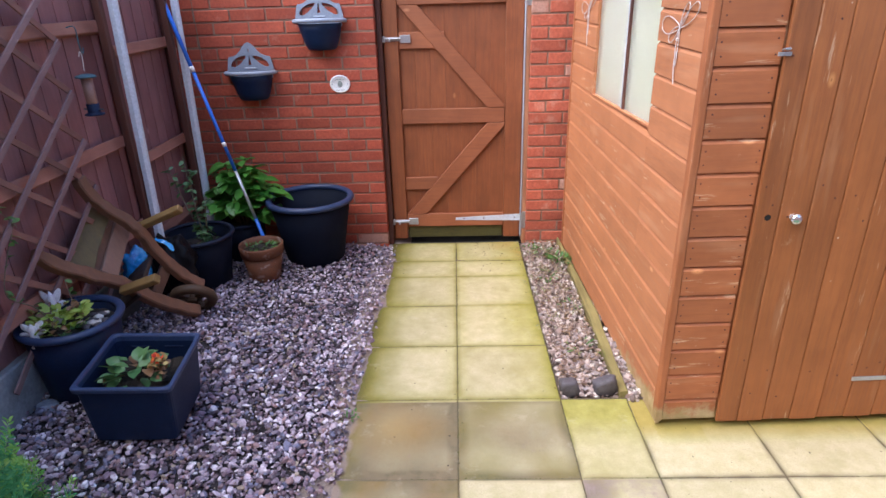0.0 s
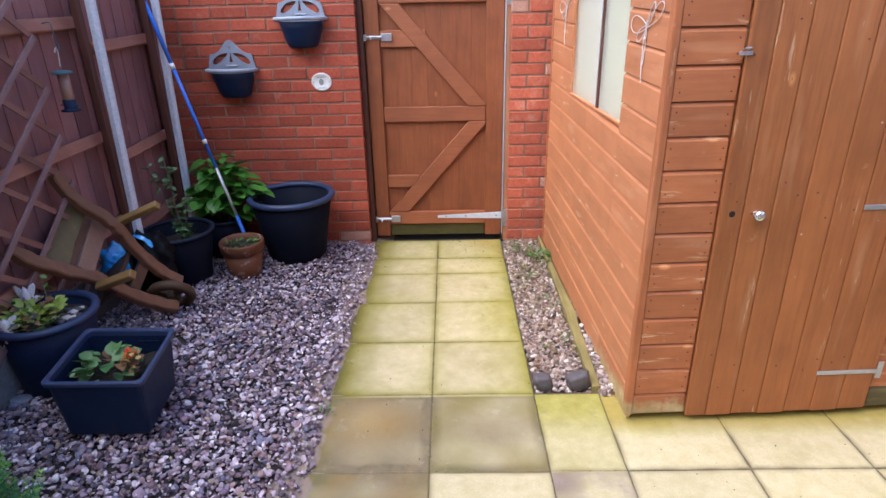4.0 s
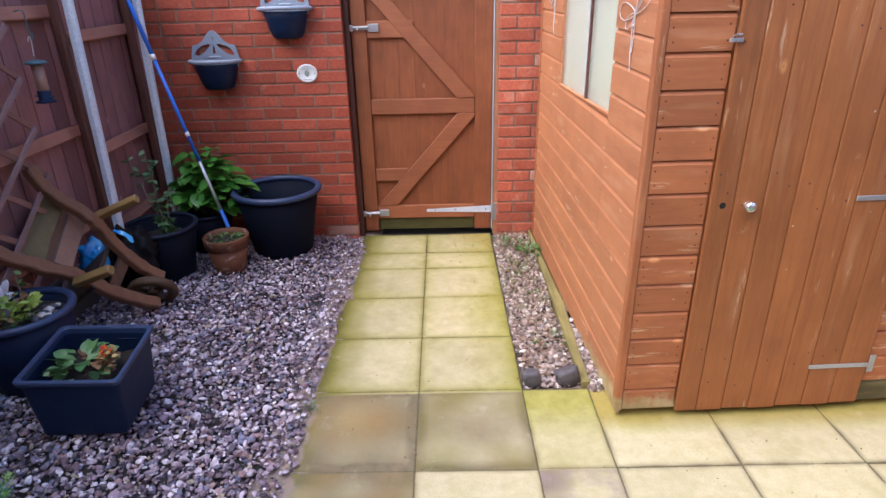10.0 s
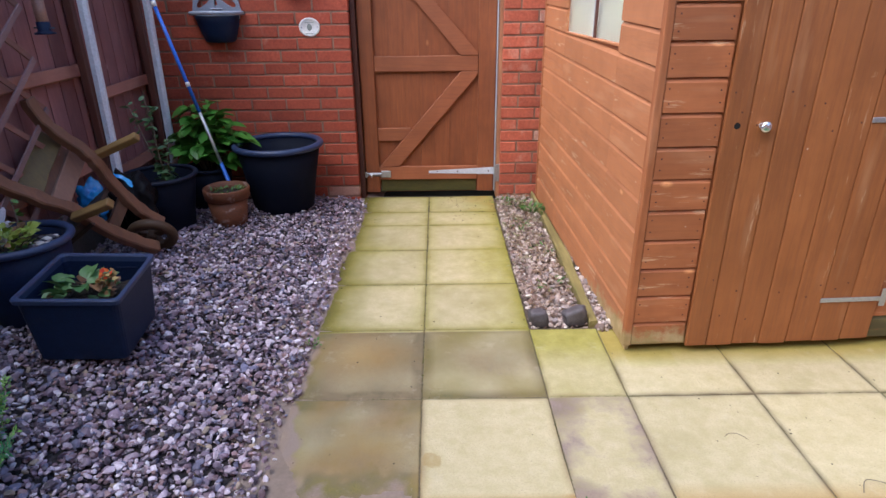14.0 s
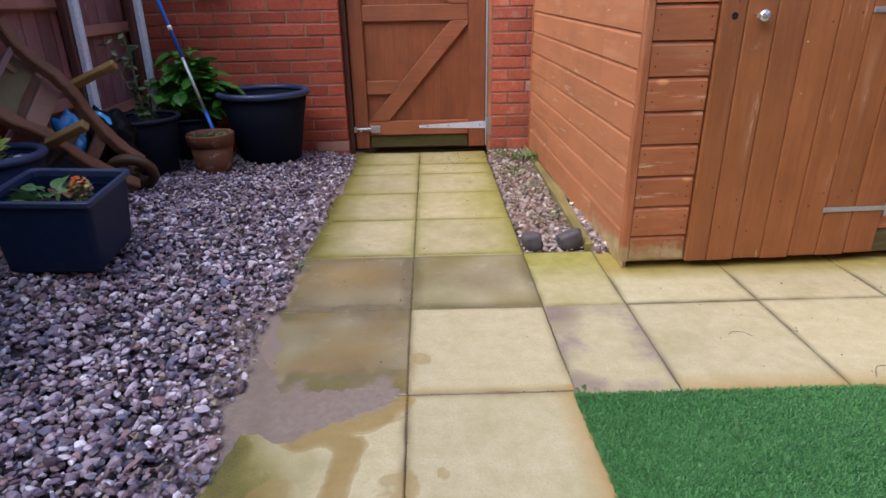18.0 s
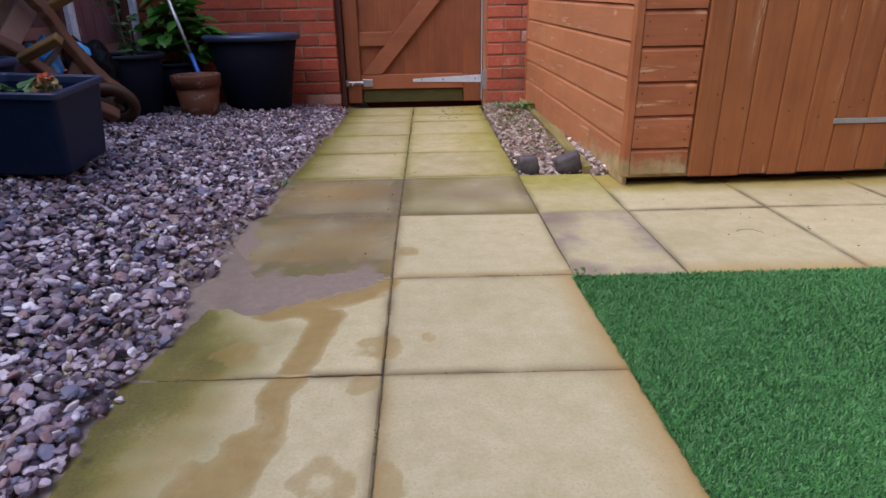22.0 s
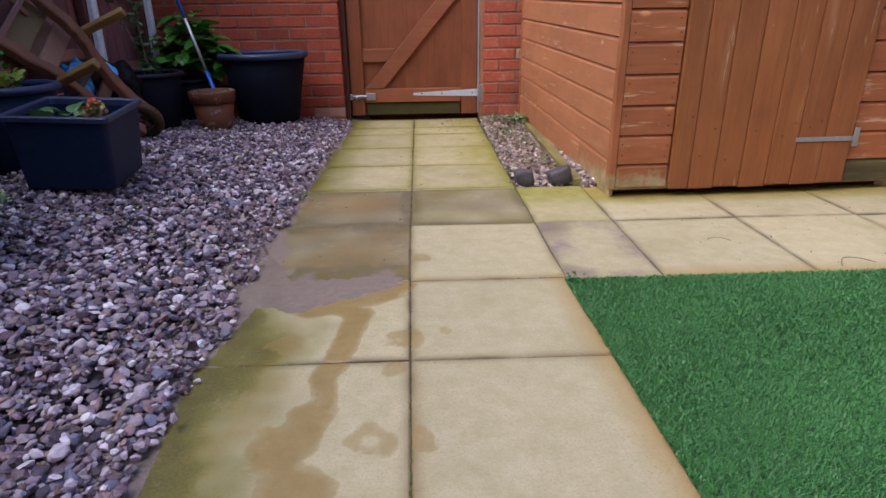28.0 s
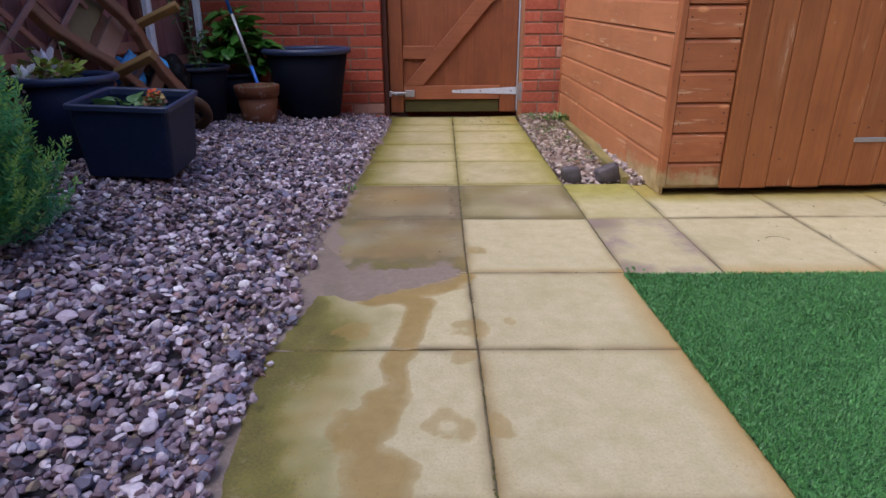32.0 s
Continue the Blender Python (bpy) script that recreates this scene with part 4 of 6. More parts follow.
def trellis():
    t = thing("trellis", "expanding diamond trellis of faded mauve-brown slats on the fence", "trellis")
    y_end = -0.41
    slope = 0.715
    for k in range(-4, 6):
        z0 = 1.085 + 0.21 * k
        # falling away from the open end, in front
        y1 = max(-1.95, y_end - (z0 - 0.3) / slope)
        ya, za = y_end, z0
        if z0 > 1.9:
            ya = y_end - (z0 - 1.9) / slope
            za = 1.9
        if ya - y1 > 0.1:
            part("slat", board([(-1.655, ya, za), (-1.655, y1, z0 - (y_end - y1) * slope)], (1, 0, 0), 0.026, 0.009, 0.0015), "trellis", t)
    for k in range(-4, 5):
        z0 = 1.085 + 0.21 * k
        y1 = max(-1.95, y_end - (1.9 - z0) / slope)
        ya, za = y_end, z0
        if z0 < 0.4:
            ya = y_end - (0.4 - z0) / slope
            za = 0.4
        if ya - y1 > 0.1:
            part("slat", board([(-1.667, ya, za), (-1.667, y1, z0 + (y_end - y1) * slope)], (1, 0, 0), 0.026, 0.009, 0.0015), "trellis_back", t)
    return t


trellis()


def feeder():
    o = thing("bird_feeder", "blue-green topped tube bird feeder hanging on the fence", "bird feeder", pose(-1.64, -0.31, 1.185))
    part("tube", lathe([(0, 0.0), (0.024, 0.0), (0.024, 0.165), (0, 0.165)], 20), "feeder_tube", o, "brown seed-filled tube", True)
    part("lid", lathe([(0.0, 0.176), (0.018, 0.175), (0.036, 0.17), (0.046, 0.162), (0.044, 0.159), (0, 0.161)], 24), "feeder_green", o, "", True)
    part("base", lathe([(0, 0.045), (0.027, 0.045), (0.027, 0.01), (0.03, 0.004), (0.042, 0.0), (0.042, -0.006), (0, -0.006)], 24), "plastic", o, "dark blue base cup", True)
    part("perch", sweep([(-0.05, 0.01, 0.02), (0.05, -0.01, 0.02)], 0.003, 6), "feeder_green", o)
    part("wire", sweep(smooth_path([(0.0, 0, 0.19), (0.0, 0.01, 0.25), (0, 0.0, 0.27), (0, -0.012, 0.25)], 4), 0.002, 6), "wire", o)
    part("hook", sweep(smooth_path([(-0.03, -0.005, 0.37), (0.005, 0.0, 0.37), (0.006, 0.0, 0.3), (0.004, 0.014, 0.262), (0.0, 0.03, 0.27), (0.0, 0.034, 0.285)], 4), 0.0025, 6), "feeder_green", o, "blue-grey hook")
    return o


feeder()


# ---- wall things ----
def wall_planter(x, z, label):
    o = thing("wall_planter", label, "wall planter", pose(x, WALL_Y - 0.003, z), "wall planters on the brickwork")
    w, d = 0.155, 0.15
    n = 24
    # half-round bowl
    b = bmesh.new()
    rows = []
    for s, zz in ((0.44, -0.166), (0.53, -0.163), (0.6, -0.152), (0.7, -0.11), (0.8, -0.055), (0.87, -0.008), (0.82, -0.008), (0.52, -0.14)):
        rows.append([b.verts.new((w * s * math.cos(math.pi * i / n), -d * s * math.sin(math.pi * i / n) ** 0.8, zz)) for i in range(n + 1)])
    for p, q in zip(rows, rows[1:]):
        for i in range(n):
            b.faces.new((p[i], p[i + 1], q[i + 1], q[i]))
    b.faces.new(rows[0][::-1])
    b.faces.new(rows[-1])
    part("bowl", b, "plastic", o, "", True)
    # rim
    rp = [(w * math.cos(math.pi * i / n), -d * math.sin(math.pi * i / n) ** 0.8, 0.004 + 0.006 * math.sin(math.pi * i / n)) for i in range(n + 1)]
    part("rim", sweep(rp, 0.0125, 8), "planter_grey", o, "pale grey rounded rim", True)
    part("liner", box(-w * 0.88, w * 0.88, -0.012, -0.001, -0.03, 0.02, 0.003), "planter_grey", o)
    # pierced back plate
    bp = bmesh.new()

    def solid(x0, z0):
        holes = (abs(x0) < 0.002 + 0.16 * (0.105 - z0) and abs(x0) < 0.009 and 0.052 < z0 < 0.105) or (abs(x0) < 0.005 and 0.13 < z0 < 0.148)
        cx = abs(x0) - 0.07
        cz = z0 - 0.075 + 0.55 * cx
        return not (holes or ((cx / 0.05) ** 2 + (cz / (0.022 + 0.12 * max(-0.05, cx))) ** 2 < 1))

    nx, nz = 84, 44
    grid = {}

    def vert(i, j, k):
        if (i, j, k) not in grid:
            x0 = -w * 0.96 + 2 * w * 0.96 * i / nx
            u = x0 / (w * 0.96)
            h = 0.1 + 0.085 * math.exp(-(u / 0.4) ** 2) - 1.6 * max(0, abs(u) - 0.86) ** 1.5
            grid[i, j, k] = bp.verts.new((x0, -0.002 - 0.012 * k, h * j / nz))
        return grid[i, j, k]

    cells = set()
    for i in range(nx):
        x0 = -w * 0.96 + 2 * w * 0.96 * (i + 0.5) / nx
        u = x0 / (w * 0.96)
        h = 0.1 + 0.085 * math.exp(-(u / 0.4) ** 2) - 1.6 * max(0, abs(u) - 0.86) ** 1.5
        for j in range(nz):
            if solid(x0, h * (j + 0.5) / nz):
                cells.add((i, j))
    for i, j in cells:
        bp.faces.new((vert(i, j, 1), vert(i + 1, j, 1), vert(i + 1, j + 1, 1), vert(i, j + 1, 1)))
        for di, dj, (a, c) in ((-1, 0, ((i, j), (i, j + 1))), (1, 0, ((i + 1, j + 1), (i + 1, j))), (0, -1, ((i + 1, j), (i, j))), (0, 1, ((i, j + 1), (i + 1, j + 1)))):
            if (i + di, j + dj) not in cells:
                bp.faces.new((vert(*a, 1), vert(*c, 1), vert(*c, 0), vert(*a, 0)))
    bmesh.ops.recalc_face_normals(bp, faces=bp.faces[:])
    back = part("back_plate", bp, "planter_grey", o, "pierced grey back plate")
    part("slot_bar", box(-0.035, 0.035, -0.019, -0.013, 0.028, 0.034, 0.001), "galv", back)
    return o


wall_planter(-1.285, 1.225, "grey half-round plastic planter with pierced back on brickwork")
wall_planter(-0.815, 1.52, "grey half-round plastic planter hung high on brickwork")


def plaque():
    o = thing("oval_plaque", "white oval china plaque fixed to the brick wall", "plaque", pose(-0.726, WALL_Y - 0.002, 1.143, 90, 0, 0))
    part("plate", lathe([(0, 0.006), (0.052, 0.006), (0.056, 0.009), (0.062, 0.008), (0.066, 0.003), (0.066, 0), (0, 0)], 40, squash=0.86), "white", o, "", True)
    part("motif", lathe([(0, 0.0085), (0.013, 0.008), (0.016, 0.0068), (0.012, 0.006), (0, 0.006)], 16, squash=1.3), "plaque_print", o, "small grey-green printed motif")
    for k in range(2):
        part("lettering", box(-0.028, 0.028, -0.04 + 0.065 * k, -0.036 + 0.065 * k, 0.0062, 0.0068), "plaque_print", o, "unreadable printed line")
    for x in (-0.05, 0.05):
        part("screw", lathe([(0, 0.012), (0.004, 0.011), (0.005, 0.007)], 10), "zinc", o).matrix_basis = pose(x, 0, 0)
    return o


plaque()
tagged(part("washing_line", sweep(smooth_path([(-1.594, 0.868, 1.95), (-1.594, 0.871, 1.66), (-1.589, 0.872, 1.40), (-1.59, 0.872, 1.25)], 5), 0.0025, 6), "stem"), "thin brown cord hanging down the brick wall", "cord")


# ---- pots ----
def round_pot(name, label, x, y, z, r_top, r_base, h, rim=0.03, soil_at=0.06, material="plastic", rim_material="pot_rim", group="dark plastic pots"):
    o = thing(name, label, "plant pot", pose(x, y, z), group)
    th = 0.006
    prof = [(0, 0), (r_base - 0.006, 0), (r_base, 0.006), (r_base + (r_top - rim * 0.6 - r_base) * 0.5, h * 0.5), (r_top - rim * 0.6, h - rim * 0.8), (r_top - rim * 0.7 - th, h - rim * 0.8), (r_base + (r_top - rim * 0.7 - r_base) * 0.5 - th, h * 0.5), (r_base - th, 0.012), (0, 0.012)]
    part("body", lathe(prof, 56), material, o, "", True)
    rp = []
    for i in range(13):
        a = -math.pi / 2 + 2 * math.pi * i / 12
        rp.append((r_top - rim * 0.5 + rim * 0.5 * math.cos(a), h - rim * 0.45 + rim * 0.45 * math.sin(a)))
    part("rim", lathe(rp, 64), rim_material, o, "thick rolled rim", True)
    sr = r_base + (r_top - rim * 0.7 - r_base) * ((h - soil_at) / h) - th
    b = lathe([(0, h - soil_at + 0.01), (sr * 0.4, h - soil_at + 0.006), (sr * 0.8, h - soil_at - 0.004), (sr, h - soil_at - 0.008)], 24)
    for v in b.verts:
        v.co.z += noise.noise(v.co * 30) * 0.008
    part("soil", b, "soil", o, "dark potting soil")
    return o


def square_pot():
    o = thing("square_planter", "square dark blue plastic planter with a wilting primrose on gravel", "plant pot", pose(-1.2, -1.15, 0.156, 3.5, 3.0, 4), "dark plastic pots")
    h, wt, wb, th = 0.262, 0.1745, 0.147, 0.007

    def ring(b, w, z, c=0.02):
        pts = []
        for sx, sy in ((1, 1), (-1, 1), (-1, -1), (1, -1)):
            base = math.atan2(sy, sx)
            for k in range(4):
                a = base - math.pi / 4 + math.pi / 2 * k / 3
                pts.append(b.verts.new((sx * (w - c) + c * math.cos(a), sy * (w - c) + c * math.sin(a), z)))
        return pts

    def skin(b, rings):
        n = len(rings[0])
        for p, q in zip(rings, rings[1:]):
            for i in range(n):
                b.faces.new((p[i], p[(i + 1) % n], q[(i + 1) % n], q[i]))

    b = bmesh.new()
    rs = [ring(b, wb - 0.004, 0.0), ring(b, wb, 0.006), ring(b, wt - 0.012, h - 0.022), ring(b, wt - 0.012 - th, h - 0.022), ring(b, wb - th, 0.01)]
    skin(b, rs)
    b.faces.new(rs[0][::-1])
    b.faces.new(rs[-1])
    bmesh.ops.recalc_face_normals(b, faces=b.faces[:])
    part("body", b, "plastic", o, "", False)
    b = bmesh.new()
    rs = [ring(b, wt - 0.013, h - 0.021), ring(b, wt - 0.002, h - 0.019), ring(b, wt, h - 0.004), ring(b, wt - 0.003, h), ring(b, wt - 0.014, h), ring(b, wt - 0.018, h - 0.006), ring(b, wt - 0.02, h - 0.026)]
    skin(b, rs + [rs[0]])
    bmesh.ops.recalc_face_normals(b, faces=b.faces[:])
    part("rim", b, "pot_rim", o, "square folded rim")
    sb = bmesh.new()
    n = 14
    ww = wb + 0.012 - th
    gv = [[sb.verts.new((-ww + 2 * ww * i / n, -ww + 2 * ww * j / n, 0.15 + 0.02 * noise.noise(Vector((i * 0.5, j * 0.5, 1.3))))) for j in range(n + 1)] for i in range(n + 1)]
    for i in range(n):
        for j in range(n):
            sb.faces.new((gv[i][j], gv[i + 1][j], gv[i + 1][j + 1], gv[i][j + 1]))
    part("soil", sb, "soil", o, "dark potting soil")
    for x in (-0.1, 0.03):
        part("ridge", box(x, x + 0.075, wt - 0.0245, wt - 0.02, h - 0.052, h - 0.049, 0.0005), "plastic", o)
    return o


sq = square_pot()


def tuft(name, label, parent_at, leaves, material, length, width, spread, seed, category="plant", lift=0.02, tilt=(10, 70), extra=None):
    """A low plant of single leaves on short stalks."""
    rnd = random.Random(seed)
    o = thing(name, label, category, Matrix.Translation(parent_at))
    me = leaf_mesh("leaf", length, width, 0.25, material)
    me2 = leaf_mesh("leaf", length * 0.8, width * 0.9, 0.5, extra) if extra else None
    for i in range(leaves):
        a = rnd.uniform(0, 360)
        d = spread * math.sqrt(rnd.random())
        at = (d * math.cos(math.radians(a)), d * math.sin(math.radians(a)), lift * rnd.uniform(0.2, 1.6))
        put_leaf(me2 if me2 and rnd.random() < 0.25 else me, "leaf", o, at, a - 90 + rnd.uniform(-50, 50), rnd.uniform(*tilt), rnd.uniform(-35, 35), rnd.uniform(0.6, 1.15))
    return o


SQZ = 0.165 + 0.155
prim = tuft("primrose", "wilting primrose with crumpled green leaves and one orange-red flower head", (-1.205, -1.18, SQZ + 0.03), 46, "primula_leaf", 0.066, 0.046, 0.085, 11, "plant", 0.03, (-15, 55), "red_leaf")
rp_ = random.Random(5)
for nm, size, count, reach, low, high, mat in (("petal", 0.017, 11, 0.02, 0.07, 0.088, "petal"), ("petal", 0.02, 26, 0.032, 0.055, 0.08, "faded_petal"), ("petal", 0.024, 24, 0.036, 0.02, 0.06, "red_leaf")):
    pm = leaf_mesh(nm, size, size * 0.8, 0.5, mat, 3)
    for i in range(count):
        a = rp_.uniform(0, 6.28)
        d = reach * math.sqrt(rp_.random())
        put_leaf(pm, nm, prim, (0.096 + d * math.cos(a), -0.005 + d * math.sin(a), rp_.uniform(low, high)), math.degrees(a) + rp_.uniform(-60, 60), rp_.uniform(-20, 80), rp_.uniform(-50, 50))


def near_plants():
    z = bed(-1.55, -0.925)
    round_pot("round_planter", "large round dark blue plastic pot with mixed plants and pebbles", -1.578, -0.925, z, 0.2, 0.15, 0.475 - z, 0.034, 0.05)
    top = 0.475 - 0.055
    tuft("bedding_plant", "lime-green bedding plant with reddish lower leaves", (-1.59, -0.97, top + 0.01), 130, "lime_leaf", 0.045, 0.028, 0.095, 21, "plant", 0.055, (0, 70), "red_leaf")
    tuft("bedding_plant", "small grey-green trailing bedding plant in a pot", (-1.52, -1.0, top), 24, "primula_leaf", 0.03, 0.02, 0.05, 22, "plant", 0.02, (0, 60))
    rnd = random.Random(3)
    for k in range(16):
        a, d = rnd.uniform(0, 6.28), 0.06 * math.sqrt(rnd.random())
        b = bmesh.new()
        bmesh.ops.create_icosphere(b, subdivisions=2, radius=1)
        s = rnd.uniform(0.011, 0.024)
        for v in b.verts:
            v.co = Vector((v.co.x * s, v.co.y * s * 0.8, v.co.z * s * 0.5)) * (1 + 0.25 * noise.noise(v.co * 1.3 + Vector((k, 0, 0))))
        o = part("pebble", b, "cobble" if k % 3 else "pebble_buff", None, "grey pebble lying on pot soil", True)
        tagged(o, "grey pebble lying on pot soil", "pebble", "pebbles in the round pot")
        o.matrix_basis = pose(-1.485 + d * math.cos(a), -0.90 + 1.2 * d * math.sin(a), top + 0.014 + 0.5 * s, 0, 0, rnd.uniform(0, 360))
    # two china ornaments, kept plain
    for x, y, zz, h, lab in ((-1.655, -0.9, top + 0.005, 0.15, "small pale grey winged china garden ornament"), (-1.63, -1.075, top + 0.003, 0.1, "small white and blue china garden ornament")):
        b = lathe([(0, 0), (0.02, 0.0), (0.021, 0.01), (0.014, 0.035), (0.011, 0.055), (0.015, 0.064), (0.015, 0.078), (0.009, 0.09), (0, 0.1)], 16)
        for side in (-1, 1):
            for tilt, s in ((35, 1.0), (80, 0.75)):
                bmesh.ops.create_icosphere(b, subdivisions=2, radius=1, matrix=pose(0, 0, 0.05, 0, side * tilt, 0) @ Matrix.LocRotScale((0, 0.008, 0.03 * s), None, (0.013 * s, 0.004, 0.034 * s)))
        for v in b.verts:
            v.co.z *= h / 0.1
            v.co += Vector((noise.noise(v.co * 60), noise.noise(v.co * 60 + Vector((5, 0, 0))), 0)) * 0.004
        o = part("ornament", b, "china_grey" if x < -1.65 else "white", None, "", True)
        o.matrix_basis = pose(x, y, zz, 0, 0, 20)
        tagged(o, lab, "ornament")


M["cobble"] = surface("dark_grey_cobble", (0.045, 0.04, 0.045), (0.105, 0.092, 0.1), 12, (0.5, 0.75), 0.4, 0.003, vary=0.1, stain=(0.17, 0.15, 0.15), stain_at=(0.58, 0.75), stain_scale=9)
M["china_grey"] = surface("pale_grey_china", (0.6, 0.6, 0.7), (0.78, 0.78, 0.84), 30, (0.4, 0.6), 0.2, 0.001, vary=0)
near_plants()


def climber(points, n, seed, label):
    rnd = random.Random(seed)
    o = thing("climbing_plant", label, "climber")
    pts = smooth_path(points, 8)
    part("stem", sweep(pts, 0.003, 6, 0.5), "stem", o)
    me = leaf_mesh("leaf", 0.034, 0.02, 0.2, "climber_leaf")
    for i in range(n):
        p = pts[rnd.randrange(2, len(pts))]
        a = rnd.uniform(-120, 60)
        put_leaf(me, "leaf", o, p, a, rnd.uniform(-50, 30), rnd.uniform(-40, 40), rnd.uniform(0.6, 1.2))
    return o


M["climber_leaf"] = foliage("climber_leaf", (0.07, 0.16, 0.03), (0.16, 0.3, 0.06))
climber([(-1.6, -0.97, 0.42), (-1.63, -1.02, 0.56), (-1.66, -1.1, 0.66), (-1.66, -1.03, 0.8), (-1.65, -0.98, 0.9), (-1.66, -1.06, 1.0)], 26, 31, "thin climbing plant with sparse small leaves on trellis")
climber([(-1.58, -0.9, 0.42), (-1.6, -0.86, 0.52), (-1.62, -0.84, 0.6)], 9, 32, "short leafy climbing shoot in round pot")

z2 = bed(-1.47, 0.12)
round_pot("round_planter", "round black plastic pot with a thin leggy shrub", -1.495, 0.135, z2, 0.21, 0.15, 0.425 - z2, 0.026, 0.085, "plastic_black", "rim_black")


def shrub():
    o = thing("leggy_shrub", "leggy young shrub with sparse small dark leaves", "shrub")
    rnd = random.Random(9)
    me = leaf_mesh("leaf", 0.042, 0.023, 0.2, "dark_leaf")
    base = Vector((-1.44, 0.10, 0.35))
    for k, top in enumerate(((-1.50, 0.16, 0.86), (-1.46, 0.12, 0.78), (-1.57, 0.12, 0.8), (-1.41, 0.15, 0.62))):
        pts = smooth_path([base + Vector((0.008 * k, 0.006 * k, 0)), base.lerp(Vector(top), 0.5) + Vector((rnd.uniform(-0.015, 0.015), 0, 0)), Vector(top)], 8)
        part("stem", sweep(pts, 0.005, 6, 0.45), "stem", o)
        for i in range(40):
            t = rnd.uniform(0.05, 1)
            p = pts[min(len(pts) - 1, int(t * len(pts)))]
            put_leaf(me, "leaf", o, p, rnd.uniform(0, 360), rnd.uniform(-40, 50), rnd.uniform(-40, 40), rnd.uniform(0.6, 1.25))
    for i in range(24):
        put_leaf(me, "leaf", o, base + Vector((rnd.uniform(-0.03, 0.06), rnd.uniform(-0.05, 0.05), rnd.uniform(0.02, 0.1))), rnd.uniform(0, 360), rnd.uniform(-10, 60), rnd.uniform(-40, 40), rnd.uniform(0.6, 1.2))
    return o


shrub()
z3 = bed(-1.36, 0.6)
round_pot("round_planter", "black plastic pot with a leafy hydrangea by the wall", -1.385, 0.57, z3, 0.155, 0.12, 0.35 - z3, 0.025, 0.05, "plastic_black", "rim_black")


def hydrangea():
    o = thing("hydrangea", "bushy hydrangea with broad bright green leaves", "shrub")
    rnd = random.Random(14)
    me = leaf_mesh("leaf", 0.118, 0.08, 0.22, "hydrangea", 5)
    c = Vector((-1.36, 0.6, 0.32))
    for k in range(28):
        a = 2.4 * k
        r = 0.22 * math.sqrt((k + 0.5) / 28)
        top = c + Vector((r * math.cos(a), r * 0.85 * math.sin(a), 0.5 - 1.6 * r + rnd.uniform(-0.06, 0.04)))
        pts = smooth_path([c + Vector((0.3 * r * math.cos(a), 0.3 * r * math.sin(a), 0)), c.lerp(top, 0.6) + Vector((0, 0, 0.02)), top], 5)
        part("stem", sweep(pts, 0.004, 6, 0.6), "stem", o)
        for i in range(10):
            t = rnd.uniform(0.4, 1.0) if i > 3 else 1.0
            p = pts[min(len(pts) - 1, int(t * (len(pts) - 1)))]
            yaw = math.degrees(a) - 90 + rnd.uniform(-110, 110) if i > 3 else 90 * i + rnd.uniform(-20, 20)
            put_leaf(me, "leaf", o, p, yaw, rnd.uniform(-22, 28), rnd.uniform(-25, 25), rnd.uniform(0.6, 1.15))
    return o


hydrangea()
zb = bed(-0.915, 0.56)
round_pot("round_planter", "very large empty round black plastic pot against brickwork", -0.925, 0.56, zb, 0.278, 0.185, 0.50 - zb, 0.042, 0.3, "plastic_black")
tagged(part("saucer", lathe([(0, 0.0), (0.15, 0.0), (0.165, 0.022), (0.158, 0.022), (0.145, 0.006), (0, 0.006)], 40), "plastic", None, "", True), "dark plastic saucer lying inside the big pot", "saucer").matrix_basis = pose(-0.917, 0.6, 0.245, 3, 2, 0)


def terracotta_pot():
    z = bed(-1.17, 0.24) - 0.004
    o = thing("terracotta_pot", "weathered terracotta pot with white bloom and green weeds", "plant pot", pose(-1.17, 0.24, z))
    part("body", lathe([(0, 0), (0.09, 0), (0.093, 0.004), (0.118, 0.16), (0.108, 0.16), (0.084, 0.012), (0, 0.012)], 40), "terracotta", o, "", True)
    part("rim", lathe([(0.116, 0.156), (0.126, 0.158), (0.132, 0.214), (0.129, 0.22), (0.12, 0.22), (0.112, 0.16), (0.116, 0.156)], 40), "terracotta", o, "", True)
    part("soil", lathe([(0, 0.185), (0.06, 0.182), (0.114, 0.176)], 24), "soil", o)
    w = tuft("weeds", "low green weeds growing in terracotta pot", (-1.17, 0.24, z + 0.18), 60, "moss_weed", 0.035, 0.012, 0.09, 41, "weeds", 0.01, (10, 70))
    return o


terracotta_pot()


def pole():
    o = thing("extending_pole", "blue extending pole leaning in the fence corner", "pole")
    a, b = Vector((-1.147, 0.382, bed(-1.147, 0.38))), Vector((-1.659, 0.573, 1.78))

    def at(z):
        t = (z - a.z) / (b.z - a.z)
        return a.lerp(b, t)

    part("lower_section", sweep([a, at(0.40)], 0.0115, 12), "blue_pole", o, "", True)
    part("middle_section", sweep([at(0.40), at(0.70)], 0.0095, 12), "silver_pole", o, "bare silver section", True)
    part("upper_section", sweep([at(0.70), at(1.28)], 0.0105, 12), "blue_pole", o, "", True)
    part("collar", sweep([at(0.845), at(0.87)], 0.0125, 12), "white", o, "white collar", True)
    part("collar", sweep([at(1.275), at(1.305)], 0.0145, 12), "white", o, "white collar", True)
    part("top_section", sweep([at(1.3), b], 0.012, 12), "blue_pole", o, "", True)
    return o


pole()


